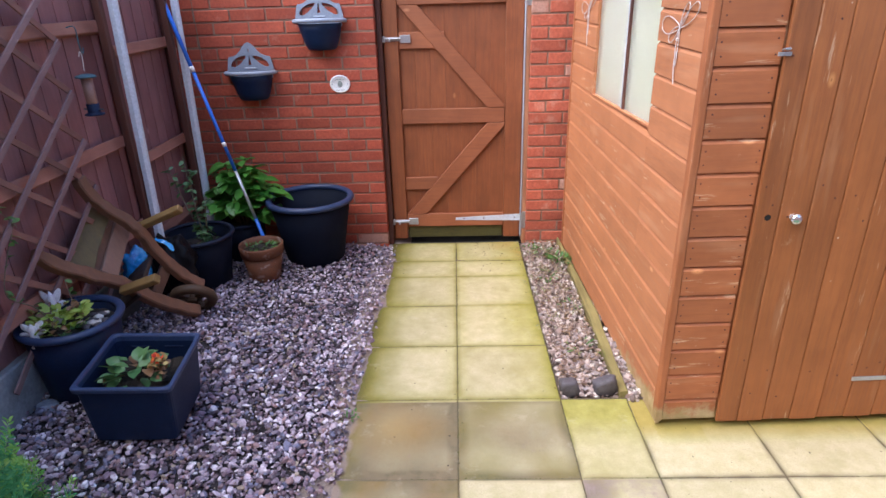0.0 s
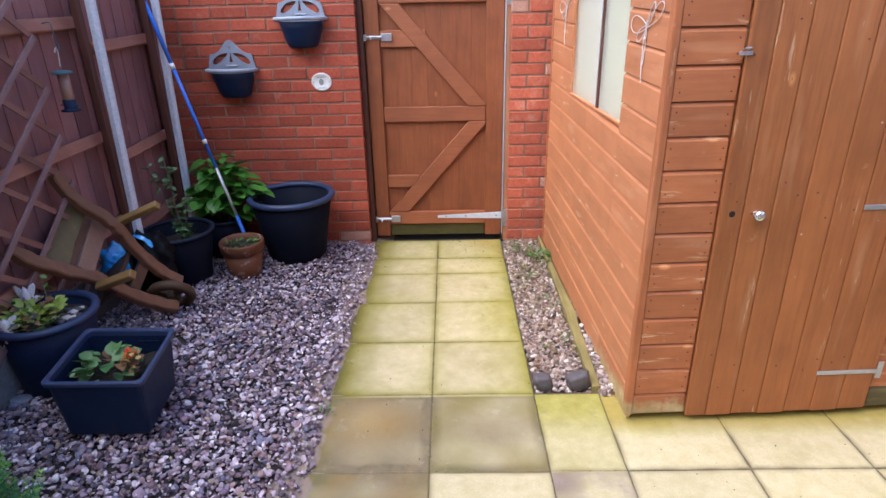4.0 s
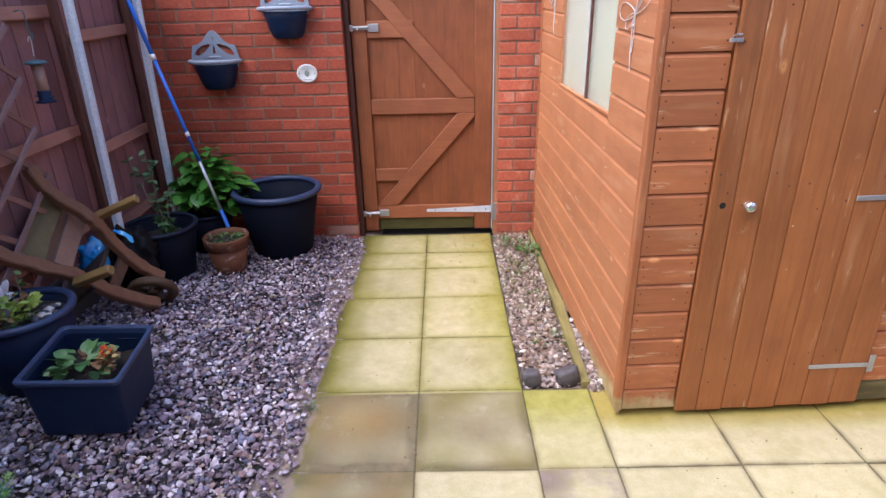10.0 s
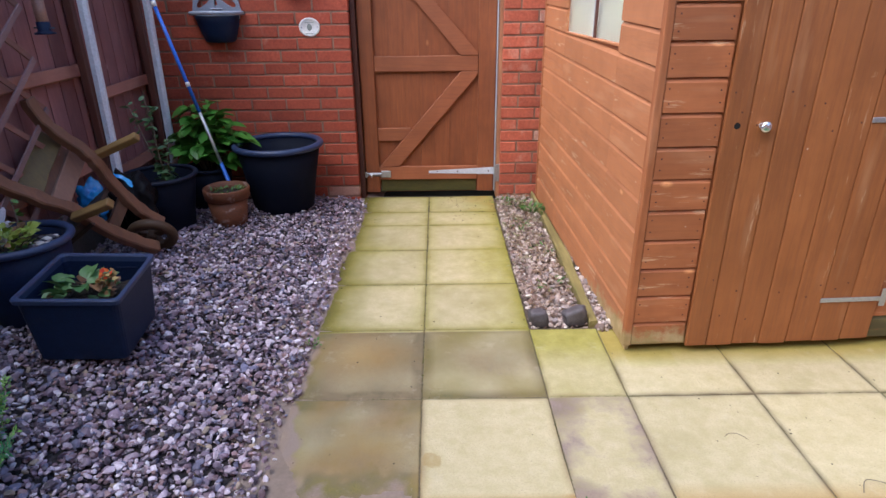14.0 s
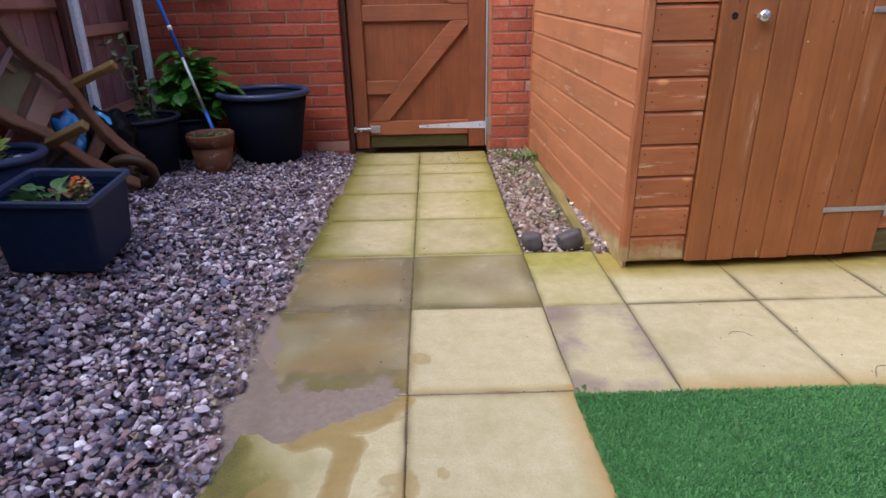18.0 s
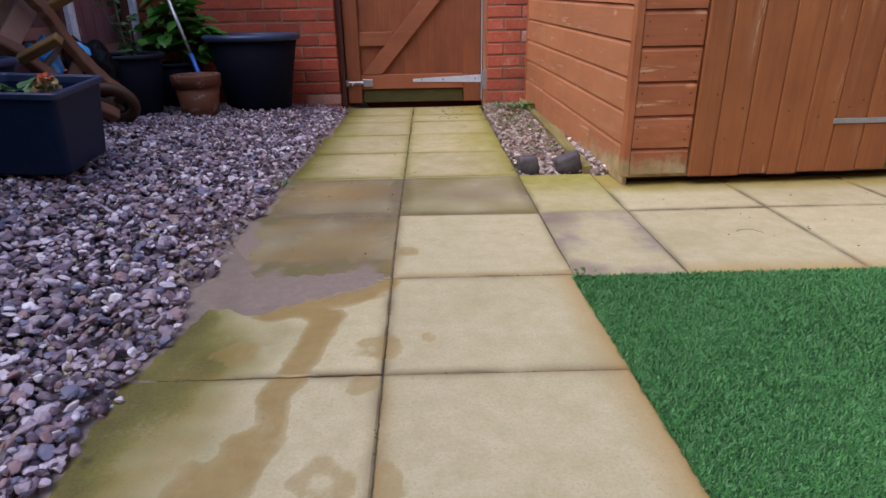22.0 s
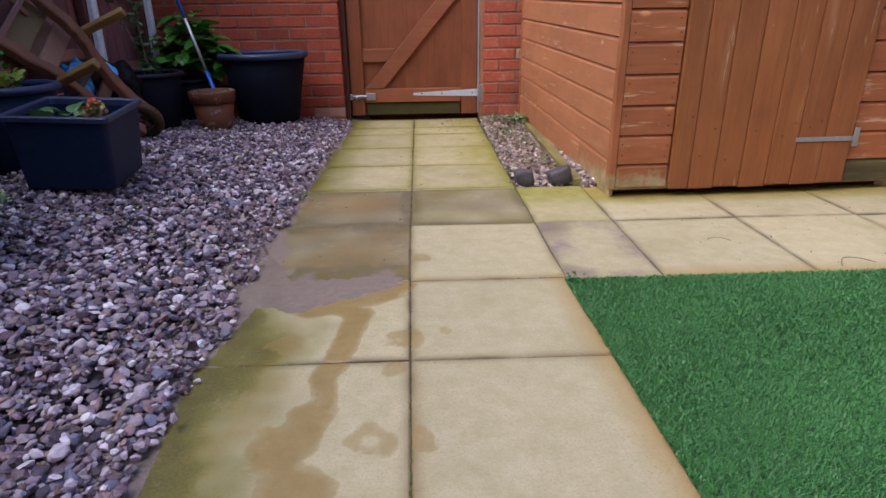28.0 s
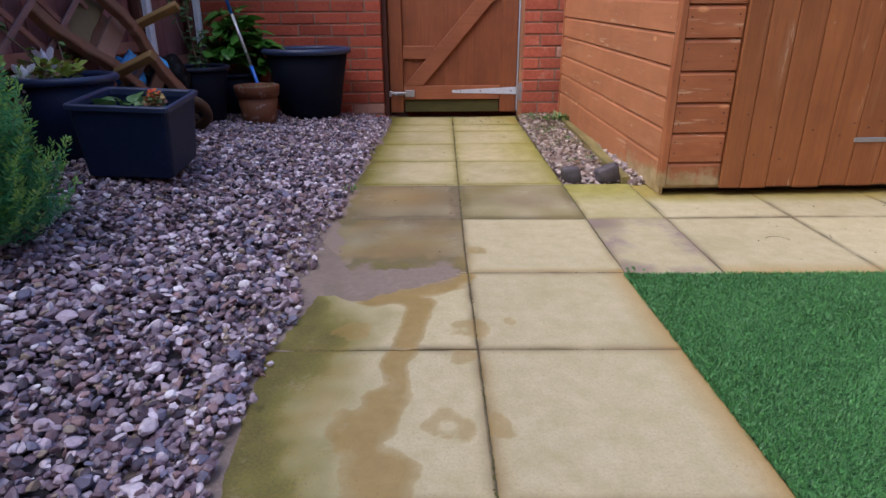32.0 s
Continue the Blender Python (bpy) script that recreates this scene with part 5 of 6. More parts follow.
# ---- wooden wheelbarrow planter ----
def barrow():
    o = thing("wheelbarrow_planter", "rustic wooden wheelbarrow planter tipped up against the fence", "wheelbarrow")
    n1 = (0.35, -0.85, 0.3)
    b1 = smooth_path([(-1.678, -0.498, 0.933), (-1.65, -0.477, 0.834), (-1.599, -0.437, 0.749), (-1.543, -0.394, 0.665), (-1.515, -0.372, 0.601), (-1.489, -0.352, 0.52), (-1.445, -0.317, 0.422), (-1.392, -0.276, 0.325), (-1.341, -0.237, 0.265)], 3)
    part("side_beam", board(b1, (0.8, -0.2, 0.55), 0.056, 0.045, 0.006, 0.005, 1), "barrow", o, "wavy-edged side beam")
    b2 = smooth_path([(-1.685, -0.88, 0.73), (-1.643, -0.817, 0.647), (-1.604, -0.763, 0.594), (-1.563, -0.706, 0.538), (-1.519, -0.644, 0.483), (-1.482, -0.592, 0.413), (-1.436, -0.526, 0.331), (-1.385, -0.454, 0.256), (-1.324, -0.368, 0.183)], 3)
    part("side_beam", board(b2, (0.8, -0.2, 0.55), 0.056, 0.045, 0.006, 0.005, 2), "barrow", o, "wavy-edged side beam")
    part("leg", board([(-1.53, -0.35, 0.645), (-1.314, -0.355, 0.735)], (0, -0.6, 0.8), 0.036, 0.036, 0.004, 0.002, 3), "barrow_leg", o, "mossy pale leg")
    part("leg", board([(-1.50, -0.67, 0.455), (-1.306, -0.705, 0.533)], (0, -0.6, 0.8), 0.042, 0.036, 0.004, 0.002, 4), "barrow_leg", o, "mossy pale leg")
    part("tray_board", board(smooth_path([(-1.635, -0.70, 0.585), (-1.66, -0.56, 0.67), (-1.67, -0.42, 0.75)], 4), (0.75, -0.25, 0.6), 0.1, 0.02, 0.003, 0.002, 5), "barrow_moss", o)
    part("tray_board", board(smooth_path([(-1.59, -0.60, 0.5), (-1.61, -0.46, 0.58), (-1.62, -0.335, 0.66)], 4), (0.9, -0.1, 0.42), 0.085, 0.022, 0.003, 0.001, 6), "barrow_pale", o)
    part("tray_board", board([(-1.64, -0.65, 0.54), (-1.67, -0.38, 0.7)], (0.8, -0.2, 0.5), 0.12, 0.018, 0.003, 0.004, 7), "barrow", o)
    part("tray_end", board([(-1.47, -0.31, 0.42), (-1.53, -0.40, 0.27)], (0.75, -0.45, 0.45), 0.055, 0.03, 0.004, 0.003, 8), "barrow", o, "reddish cross piece")
    part("tray_floor", board([(-1.52, -0.62, 0.36), (-1.57, -0.36, 0.44)], (0.5, -0.5, -0.7), 0.16, 0.02, 0.003, 0.003, 9), "barrow_dark", o)
    wm = Matrix.Translation((-1.367, -0.31, 0.228)) @ Vector((0.125, -0.81, -0.56)).to_track_quat("Z", "Y").to_matrix().to_4x4()
    w = part("wheel", lathe([(0.072, -0.016), (0.095, -0.02), (0.113, -0.018), (0.119, 0.0), (0.113, 0.018), (0.095, 0.02), (0.072, 0.016), (0.07, 0.0), (0.072, -0.016)], 40), "barrow_wheel", o, "dark turned wooden wheel with openings", True)
    w.matrix_basis = wm
    for turn in (0.5, 2.594, 4.689):
        spoke = part("spoke", box(0.012, 0.078, -0.017, 0.017, -0.011, 0.011, 0.003), "barrow_wheel", w)
        spoke.matrix_basis = Matrix.Rotation(turn, 4, "Z")
    part("hub", lathe([(0, -0.024), (0.026, -0.024), (0.03, -0.016), (0.03, 0.016), (0.026, 0.026), (0, 0.028)], 18), "barrow_wheel", w)
    part("axle", sweep([(-1.43, -0.22, 0.24), (-1.30, -0.36, 0.215)], 0.012, 8), "barrow_dark", o)
    return o


barrow()


def bag(name, label, centre, size, material, seed, category):
    b = bmesh.new()
    bmesh.ops.create_icosphere(b, subdivisions=4, radius=1)
    for v in b.verts:
        n = noise.noise(v.co * 1.5 + Vector((seed, 0, 0))) * 0.5 + noise.noise(v.co * 4 + Vector((0, seed, 0))) * 0.28
        v.co = Vector((v.co.x * size[0], v.co.y * size[1], v.co.z * size[2])) * (1 + n)
    o = part(name, b, material, None, "", True)
    o.location = centre
    return tagged(o, label, category)


bag("blue_bag", "crumpled bright blue plastic bag under the wheelbarrow", (-1.61, -0.33, 0.42), (0.068, 0.055, 0.092), "blue_plastic", 3.1, "plastic bag")
bag("black_bag", "crumpled black plastic bag between the pots", (-1.525, -0.125, 0.315), (0.105, 0.09, 0.165), "black_bag", 7.7, "plastic bag")
tagged(part("blue_strap", board(smooth_path([(-1.583, -0.155, 0.502), (-1.532, -0.165, 0.487), (-1.487, -0.165, 0.44)], 5), (0.3, -0.55, 0.75), 0.022, 0.004, 0.0, 0.003, 4), "blue_plastic"), "shiny bright blue strap on the black bag", "strap")

# White scrap; its colour also stands in for a glint on the bag.
tagged(part("plastic_scrap", board(smooth_path([(-1.492, -0.232, 0.385), (-1.478, -0.24, 0.39), (-1.462, -0.236, 0.372)], 4), (0.1, -0.8, 0.6), 0.018, 0.003, 0.0, 0.003, 9), "white"), "small torn white plastic scrap at a glint on the black bag", "scrap")


# ---- conifer bush ----
def conifer():
    rnd = random.Random(77)
    o = thing("conifer_bush", "dense dark green yew shrub with lime shoot tips on gravel", "shrub")
    c = Vector((-1.375, -1.95, bed(-1.4, -1.95)))
    sets = {"bush": ([], []), "bush_tip": ([], [])}
    for k in range(11):
        a = 2 * math.pi * k / 11
        top = c + Vector((0.16 * math.cos(a), 0.16 * math.sin(a), rnd.uniform(0.22, 0.4)))
        part("branch", sweep(smooth_path([c, c.lerp(top, 0.5) + Vector((0.03 * math.cos(a), 0.03 * math.sin(a), 0)), top], 4), 0.008, 6, 0.4), "stem", o)

    def shoot(base, tip, needle):
        pts = smooth_path([base, base.lerp(tip, 0.55) - Vector((0, 0, 0.022)), tip], 8)
        ax = (tip - base).normalized()
        flat = ax.cross(Vector((rnd.uniform(-0.3, 0.3), rnd.uniform(-0.3, 0.3), 1))).normalized()
        n = int((tip - base).length / 0.0036)
        for i in range(n):
            t = i / n
            f = t * (len(pts) - 1)
            m = int(f)
            p = pts[m].lerp(pts[min(m + 1, len(pts) - 1)], f - m)
            d = (pts[min(m + 1, len(pts) - 1)] - pts[m]).normalized() if m + 1 < len(pts) else ax
            s = 1 if i % 2 else -1
            up = flat.cross(d)
            side = (flat * s * rnd.uniform(0.75, 1.1) + up * rnd.uniform(-0.55, 0.75) + d * (0.2 + 0.75 * t * t)).normalized()
            ln = needle * (1.0 - 0.5 * t * t) * rnd.uniform(0.8, 1.15)
            w = side.cross(up).normalized() * 0.0036
            vv, ff = sets["bush_tip" if t > 0.72 + rnd.uniform(-0.08, 0.12) else "bush"]
            n0 = len(vv)
            e = p + side * ln
            mid = p.lerp(e, 0.5) - up * 0.001
            vv.extend([tuple(p), tuple(mid + w), tuple(e), tuple(mid - w)])
            ff.append((n0, n0 + 1, n0 + 2, n0 + 3))

    for k in range(820):
        a = rnd.uniform(0, 2 * math.pi)
        el = math.asin(rnd.uniform(-0.12, 0.97))
        lump = 0.96 + 0.24 * noise.noise(Vector((2.3 * math.cos(a), 2.3 * math.sin(a), 3.0 * el))) + (rnd.uniform(-0.12, 0.06) if k % 2 else rnd.uniform(-0.5, -0.1))
        d = Vector((math.cos(a) * math.cos(el) ** 0.6 * 0.325, math.sin(a) * math.cos(el) ** 0.6 * 0.325, 0.08 + 0.405 * math.sin(el))) * lump
        tip = c + d
        out = d.normalized()
        ln = rnd.uniform(0.09, 0.16)
        base = tip - (out + Vector((0, 0, 0.35))).normalized() * ln
        base.z = max(base.z, c.z + 0.01)
        shoot(base, tip + Vector((0, 0, 0.012)), 0.036)
    for key, nm, lab in (("bush", "foliage", "flat dark green needles"), ("bush_tip", "fresh_growth", "lime-green fresh shoot tips")):
        tagged(joined(nm, *sets[key], key, o), lab, "", "", "stuff")
    return o


conifer()


# ---- stones and edging on the narrow bed ----
def stone(x, y, s, seed, label, wedge=0.0):
    b = bmesh.new()
    bmesh.ops.create_icosphere(b, subdivisions=3, radius=1)
    for v in b.verts:
        n = noise.noise(v.co * 1.1 + Vector((seed, 0, 0))) * 0.25 + noise.noise(v.co * 3 + Vector((0, seed, 0))) * 0.13
        sq = 1 / max(abs(v.co.x), abs(v.co.y), abs(v.co.z)) ** 0.8
        tall = 1 + wedge * v.co.x if v.co.z > 0 else 1.0
        v.co = Vector((v.co.x * s[0], v.co.y * s[1], v.co.z * s[2] * tall)) * (1 + n) * sq * 0.85
    o = part("cobble", b, "cobble", None, "", True)
    o.matrix_basis = pose(x, y, s[2] * 0.7, 4, -5, seed * 20)
    return tagged(o, label, "cobble", "cobbles at the end of the gravel strip")


stone(0.495, -0.838, (0.05, 0.036, 0.043), 0.2, "dark grey rounded cobble at the path edge")
stone(0.655, -0.83, (0.066, 0.036, 0.045), 0.4, "wedge-shaped dark grey stone near the timber edging", 0.55)
b = bmesh.new()
bmesh.ops.create_icosphere(b, subdivisions=2, radius=1)
for v in b.verts:
    v.co = Vector((v.co.x * 0.045, v.co.y * 0.03, max(-0.4, min(0.55, v.co.z)) * 0.03)) * (1 + 0.25 * noise.noise(v.co * 1.4))
flat_rock = part("rock", b, "planter_grey")
flat_rock.matrix_basis = pose(-1.655, -1.09, 0.148, 0, 6, 20)
tagged(flat_rock, "flat pale blue-grey rock lying on gravel", "rock")
edging = thing("timber_edging", "moss-stained timber edging board along the gravel strip", "edging")
rows_ = []
b = bmesh.new()
for i in range(37):
    y = -0.87 + 1.735 * i / 36
    wall_x = 0.766 - 0.0419 * y - 0.008
    right = min(wall_x, 0.757 + (y + 0.35) * 0.022 + max(0.0, (y + 0.35) * 0.038)) + 0.003 * noise.noise(Vector((0, y * 9, 1)))
    left = 0.71 + 0.004 * noise.noise(Vector((0, y * 7, 5)))
    top = 0.024 + 0.0185 * (y + 0.87) + 0.004 * noise.noise(Vector((0, y * 5, 8)))
    rows_.append([b.verts.new(v) for v in ((left, y, -0.03), (left, y, top - 0.004), (left + 0.004, y, top), (right - 0.004, y, top + 0.003), (right, y, top - 0.001), (right, y, -0.03))])
for p, q in zip(rows_, rows_[1:]):
    for i in range(5):
        b.faces.new((p[i], q[i], q[i + 1], p[i + 1]))
b.faces.new(rows_[0])
b.faces.new(rows_[-1][::-1])
bmesh.ops.recalc_face_normals(b, faces=b.faces[:])
part("board", b, "shed_raw_y", edging)


# ---- paving ----
JX = (-0.46, 0.0, 0.45)
JY = (0.94, 0.62, 0.373, -0.012, -0.443, -0.878, -1.347, -1.823, -2.238, -2.68, -3.12, -3.57, -4.02, -4.47, -4.92, -5.37, -5.82, -6.09)


def blob(x, y, cx, cy, rx, ry):
    return 1 - math.sqrt(((x - cx) / rx) ** 2 + ((y - cy) / ry) ** 2)


TRAIL = ((0.0, -1.85, 0.03), (-0.05, -1.885, 0.05), (-0.1, -1.925, 0.055), (-0.18, -1.965, 0.055), (-0.26, -1.985, 0.045), (-0.18, -1.97, 0.055), (-0.125, -2.01, 0.043), (-0.141, -2.136, 0.036), (-0.154, -2.235, 0.036), (-0.174, -2.296, 0.036), (-0.157, -2.37, 0.027), (-0.182, -2.43, 0.052), (-0.194, -2.49, 0.056), (-0.218, -2.51, 0.07), (-0.197, -2.565, 0.026), (-0.18, -2.605, 0.068), (-0.165, -2.65, 0.06), (-0.16, -2.75, 0.045), (-0.17, -2.95, 0.06))
SPOTS = ((-0.282, -2.155, 0.042, 0.036), (-0.005, -2.15, 0.048, 0.047), (0.092, -2.112, 0.019, 0.022), (0.037, -1.652, 0.028, 0.034), (-0.062, -2.497, 0.046, 0.042), (0.032, -2.499, 0.026, 0.036), (-0.024, -2.268, 0.028, 0.03))


def skew(x, y):
    """Shifts the path slightly east towards the house, to fit the camera's view."""
    return max(0.0, -1.6 - y) * (0.0135 + 0.019 * x)


def marks(x, y, x0, x1, y0, y1):
    """Moss, olive algae, damp trail, silt, weathering and rusty edge stain at a place."""
    path = x1 < 0.49
    side = x1 - (skew(0.45, y) if path else 0) > 0.1
    edge = min(x - x0, x1 - x, y - y0, y1 - y)
    moss = olive = damp = silt = weather = rust = 0.0
    if path and y > -0.9:
        # an even, darker base tone over all the far rows
        weather = 0.16
        moss = 0.2 + 0.4 * max(0, 1 - edge / 0.09) ** 1.5 + 0.45 * max(0, (x - 0.2) / 0.25) + 0.35 * max(0, (-x - 0.28) / 0.17) + 0.35 * max(0, y - 0.2)
        moss += 0.35 * max(0, blob(x, y, 0.32, -0.2, 0.22, 0.25)) + 0.25 * max(0, blob(x, y, -0.3, -0.05, 0.2, 0.25))
        olive = 0.25 * max(0, 1 - edge / 0.05) + 1.0 * max(0, (-x - 0.25) / 0.15) + 0.35 * max(0, (x - 0.33) / 0.12)
        weather += 0.7 * max(0, (-x - 0.37) / 0.08)
        rust = 0.9 * max(0, (y - 0.5) / 0.4) * max(0, (x - 0.05) / 0.35) * (0.6 + noise.noise(Vector((x * 10, y * 10, 41))))
    elif path and y > -1.36:
        wide = noise.noise(Vector((x * 6, y * 6, 11)))
        weather = 0.8 + 0.4 * max(0, 1 - edge / 0.05) + 0.3 * wide
        if not side:
            rust = 0.75 * max(0, blob(x, y, -0.26, -1.07, 0.28, 0.24)) + 0.3 * max(0, wide)
            olive = 0.55 * max(0, (-x - 0.34) / 0.1)
            silt = 0.42 * max(0, blob(x, y, -0.2, -1.22, 0.22, 0.14))
        else:
            weather -= 0.2
            olive = 0.4 + 0.4 * noise.noise(Vector((x * 6, y * 6, 21))) - 0.5 * max(0, blob(x, y, 0.3, -1.15, 0.2, 0.18))
            silt = 0.38 * max(0, blob(x, y, 0.3, -1.17, 0.26, 0.22))
    elif path and y > -1.81:
        moss = 0.02
        if not side:
            grime = math.exp(-((y + 1.75) / 0.05) ** 2) * (0.7 + 1.1 * noise.noise(Vector((x * 24, y * 24, 18))))
            weather = 0.72 + 0.3 * noise.noise(Vector((x * 7, y * 7, 15))) + 0.6 * max(0, grime) + 0.35 * max(0, 1 - (y1 - y) / 0.09)
            olive = 0.1 + 0.5 * noise.noise(Vector((x * 6, y * 6, 5))) + 0.5 * max(0, (-x - 0.34) / 0.1) + 0.5 * max(0, grime)
            rust = 0.18 + 0.35 * max(0, blob(x, y, -0.2, -1.6, 0.2, 0.17)) + 0.4 * noise.noise(Vector((x * 8, y * 8, 2))) - 0.4 * max(0, grime)
    elif path:
        if not side:
            olive = 1.45 * max(0, min(1, (-x - 0.15 - 0.1 * noise.noise(Vector((x * 5, y * 5, 9))) - 0.06 * noise.noise(Vector((x * 17, y * 17, 3)))) / 0.27)) - 0.03
            rust = 0.45 * max(0, blob(x, y, -0.3, -2.42, 0.14, 0.3)) * (0.6 + noise.noise(Vector((x * 11, y * 11, 7))))
    elif x < 0.74 and y > -1.36:
        moss = 0.35 + 1.0 * max(0, (y + 1.2) / 0.3)
    elif x < 0.74:
        pale = max(0, blob(x, y, 0.6, -1.6, 0.2, 0.3))
        weather = 0.45 + 0.45 * max(0, blob(x, y, 0.46, -1.44, 0.2, 0.13)) - 1.2 * pale + 0.4 * noise.noise(Vector((x * 11, y * 11, 25)))
        silt = 0.56 + 0.3 * noise.noise(Vector((x * 9, y * 9, 5))) - 0.3 * pale
    else:
        weather = 0.06
        moss = 0.05 + 1.0 * max(0, (y + 1.19) / 0.14)
        rust = 0.55 * max(0, min(1, (y + 1.16) / 0.07))
        if 0.8 < x < 0.98:
            moss += 0.3 * max(0, (y + 1.25) / 0.2)
    soil = 0.95 * math.exp(-edge / 0.008) * (0.75 + 0.6 * noise.noise(Vector((x * 14, y * 14, 6)))) + 0.22 * max(0, 1 - edge / 0.035)
    weather = max(weather, soil)
    if path and y < -1.36:
        rust = max(rust, 0.32 * max(0, 1 - edge / 0.05) * (0.8 + noise.noise(Vector((x * 6, y * 6, 31)))))
    # orange-brown stain beside the turf
    if y < -1.3:
        if path and side and y < -1.79:
            rust = max(rust, max(0, 1 - (x1 - x) / 0.085) * 1.1, 0.5 * max(0, 1 - (x - x0) / 0.045) * min(1, max(0, (-2.2 - y) / 0.1)))
        if not path:
            rust = max(rust, max(0, 1 - (y + 1.85) / 0.1) * (0.3 if x < 0.74 else 1.1))
        if path and side and -1.81 < y:
            rust = max(rust, 0.8 * max(0, 1 - (y + 1.82) / 0.04))
    for a, b in zip(TRAIL, TRAIL[1:]):
        d = Vector((b[0] - a[0], b[1] - a[1]))
        t = max(0, min(1, ((x - a[0]) * d.x + (y - a[1]) * d.y) / d.length_squared))
        r = a[2] + (b[2] - a[2]) * t
        dist = math.hypot(x - a[0] - t * d.x, y - a[1] - t * d.y)
        damp = max(damp, 1 - 0.56 * dist / r + 0.2 * noise.noise(Vector((x * 19, y * 19, 0))) + 0.08 * noise.noise(Vector((x * 60, y * 60, 0))))
    for cx, cy, rx, ry in SPOTS:
        q = math.hypot((x - cx) / rx, (y - cy) / ry)
        damp = max(damp, min(0.54, 0.9 - 0.42 * q + 0.22 * noise.noise(Vector((x * 22, y * 22, 4)))) - (0.13 if rx == 0.046 else 0.03) * max(0, 1 - q / 0.7))
    # silt washed from the gravel
    if path and not side and y < -0.85:
        up = max(-1.45 - 2.6 * (x + 0.47), -1.77 - 0.08 * (x + 0.34))
        low = -1.95 - 0.045 * math.exp(-((x + 0.28) / 0.06) ** 2) + (0.1 * (x + 0.2) / 0.2 if x > -0.2 else 0)
        inside = min((up - y) / 0.17, (y - low) / 0.06)
        inside += 0.7 * noise.noise(Vector((x * 8, y * 8, 1))) + 0.4 * noise.noise(Vector((x * 21, y * 21, 3)))
        silt = max(silt, 0.85 * max(0, min(1, 0.5 + 0.5 * inside)))
        strip = 0.5 + 0.5 * ((-0.418 - 0.022 * math.sin(y * 9) - 0.03 * noise.noise(Vector((x * 13, y * 13, 8)))) - x) / 0.03
        if -1.92 < y < -0.95:
            silt = max(silt, min(1, strip))
    return moss, olive, damp, silt, weather, rust


def slab(parent, x0, x1, y0, y1, seed):
    """One flag with chipped, rounded arrises and a fine top."""
    rnd = random.Random(seed)
    g = 0.0016
    xa, xb, ya, yb = x0 + g, x1 - g, y0 + g, y1 - g
    near = y1 < -0.8
    st = 0.0115 if near else 0.022
    nx, ny = max(4, int((xb - xa) / st)), max(4, int((yb - ya) / st))
    tilt = (rnd.uniform(-0.004, 0.004), rnd.uniform(-0.004, 0.004))
    us = [0, 0.004 / (xb - xa)] + [i / nx for i in range(1, nx)] + [1 - 0.004 / (xb - xa), 1]
    vs = [0, 0.004 / (yb - ya)] + [i / ny for i in range(1, ny)] + [1 - 0.004 / (yb - ya), 1]
    verts, faces, mk = [], [], []
    nu, nv = len(us), len(vs)
    for i, u in enumerate(us):
        for j, v in enumerate(vs):
            x, y = xa + u * (xb - xa), ya + v * (yb - ya)
            sk = skew(x, y) if x1 < 0.46 else 0.0
            x += sk
            rim = i in (0, nu - 1) or j in (0, nv - 1)
            z = tilt[0] * (u - 0.5) + tilt[1] * (v - 0.5) - (0.0026 if rim else 0) + 0.0006 * noise.noise(Vector((x * 40, y * 40, 0)))
            if rim:
                x += 0.0022 * noise.noise(Vector((x * 70, y * 70, 3)))
                y += 0.0022 * noise.noise(Vector((x * 60, y * 60, 7)))
            verts.append((x, y, z))
            mk.append(marks(x, y, x0 + sk, x1 + sk, y0, y1))
    for i in range(nu - 1):
        for j in range(nv - 1):
            faces.append((i * nv + j, (i + 1) * nv + j, (i + 1) * nv + j + 1, i * nv + j + 1))
    ring = [i * nv for i in range(nu)] + [(nu - 1) * nv + j for j in range(1, nv)] + [i * nv + nv - 1 for i in range(nu - 2, -1, -1)] + [j for j in range(nv - 2, 0, -1)]
    n0 = len(verts)
    for q in ring:
        verts.append((verts[q][0], verts[q][1], -0.042))
        mk.append(mk[q])
    k = len(ring)
    for i in range(k):
        faces.append((ring[i], n0 + i, n0 + (i + 1) % k, ring[(i + 1) % k]))
    ob = joined("paving_slab", verts, faces, "slab", parent)
    for c, nm in enumerate(("moss", "olive", "damp", "silt", "weathered", "rust")):
        at = ob.data.attributes.new(nm, "FLOAT", "POINT")
        at.data.foreach_set("value", [m[c] for m in mk])
    return ob


def paving():
    p = part("pavement", box(-0.474, 0.452, -6.09, 0.96, -0.043, -0.0032), "joint")
    tagged(p, "buff concrete slab path stained with moss and silt", "paving", "", "structure")
    n = 0
    for j in range(len(JY) - 1):
        for i in range(2):
            n += 1
            slab(p, JX[i], JX[i + 1], JY[j + 1], JY[j], n)
    q = part("pavement", box(0.454, 2.9, -1.845, -0.875, -0.043, -0.0032), "joint")
    tagged(q, "buff concrete slab paving beside the shed", "paving", "", "structure")
    cols = (0.45, 0.735, 1.188, 1.64, 2.09, 2.54, 2.9)
    for a, b in zip(cols, cols[1:]):
        n += 1
        slab(q, a, b, -1.347, -0.885, n)
        n += 1
        slab(q, a, b, -1.843, -1.347, n)


paving()


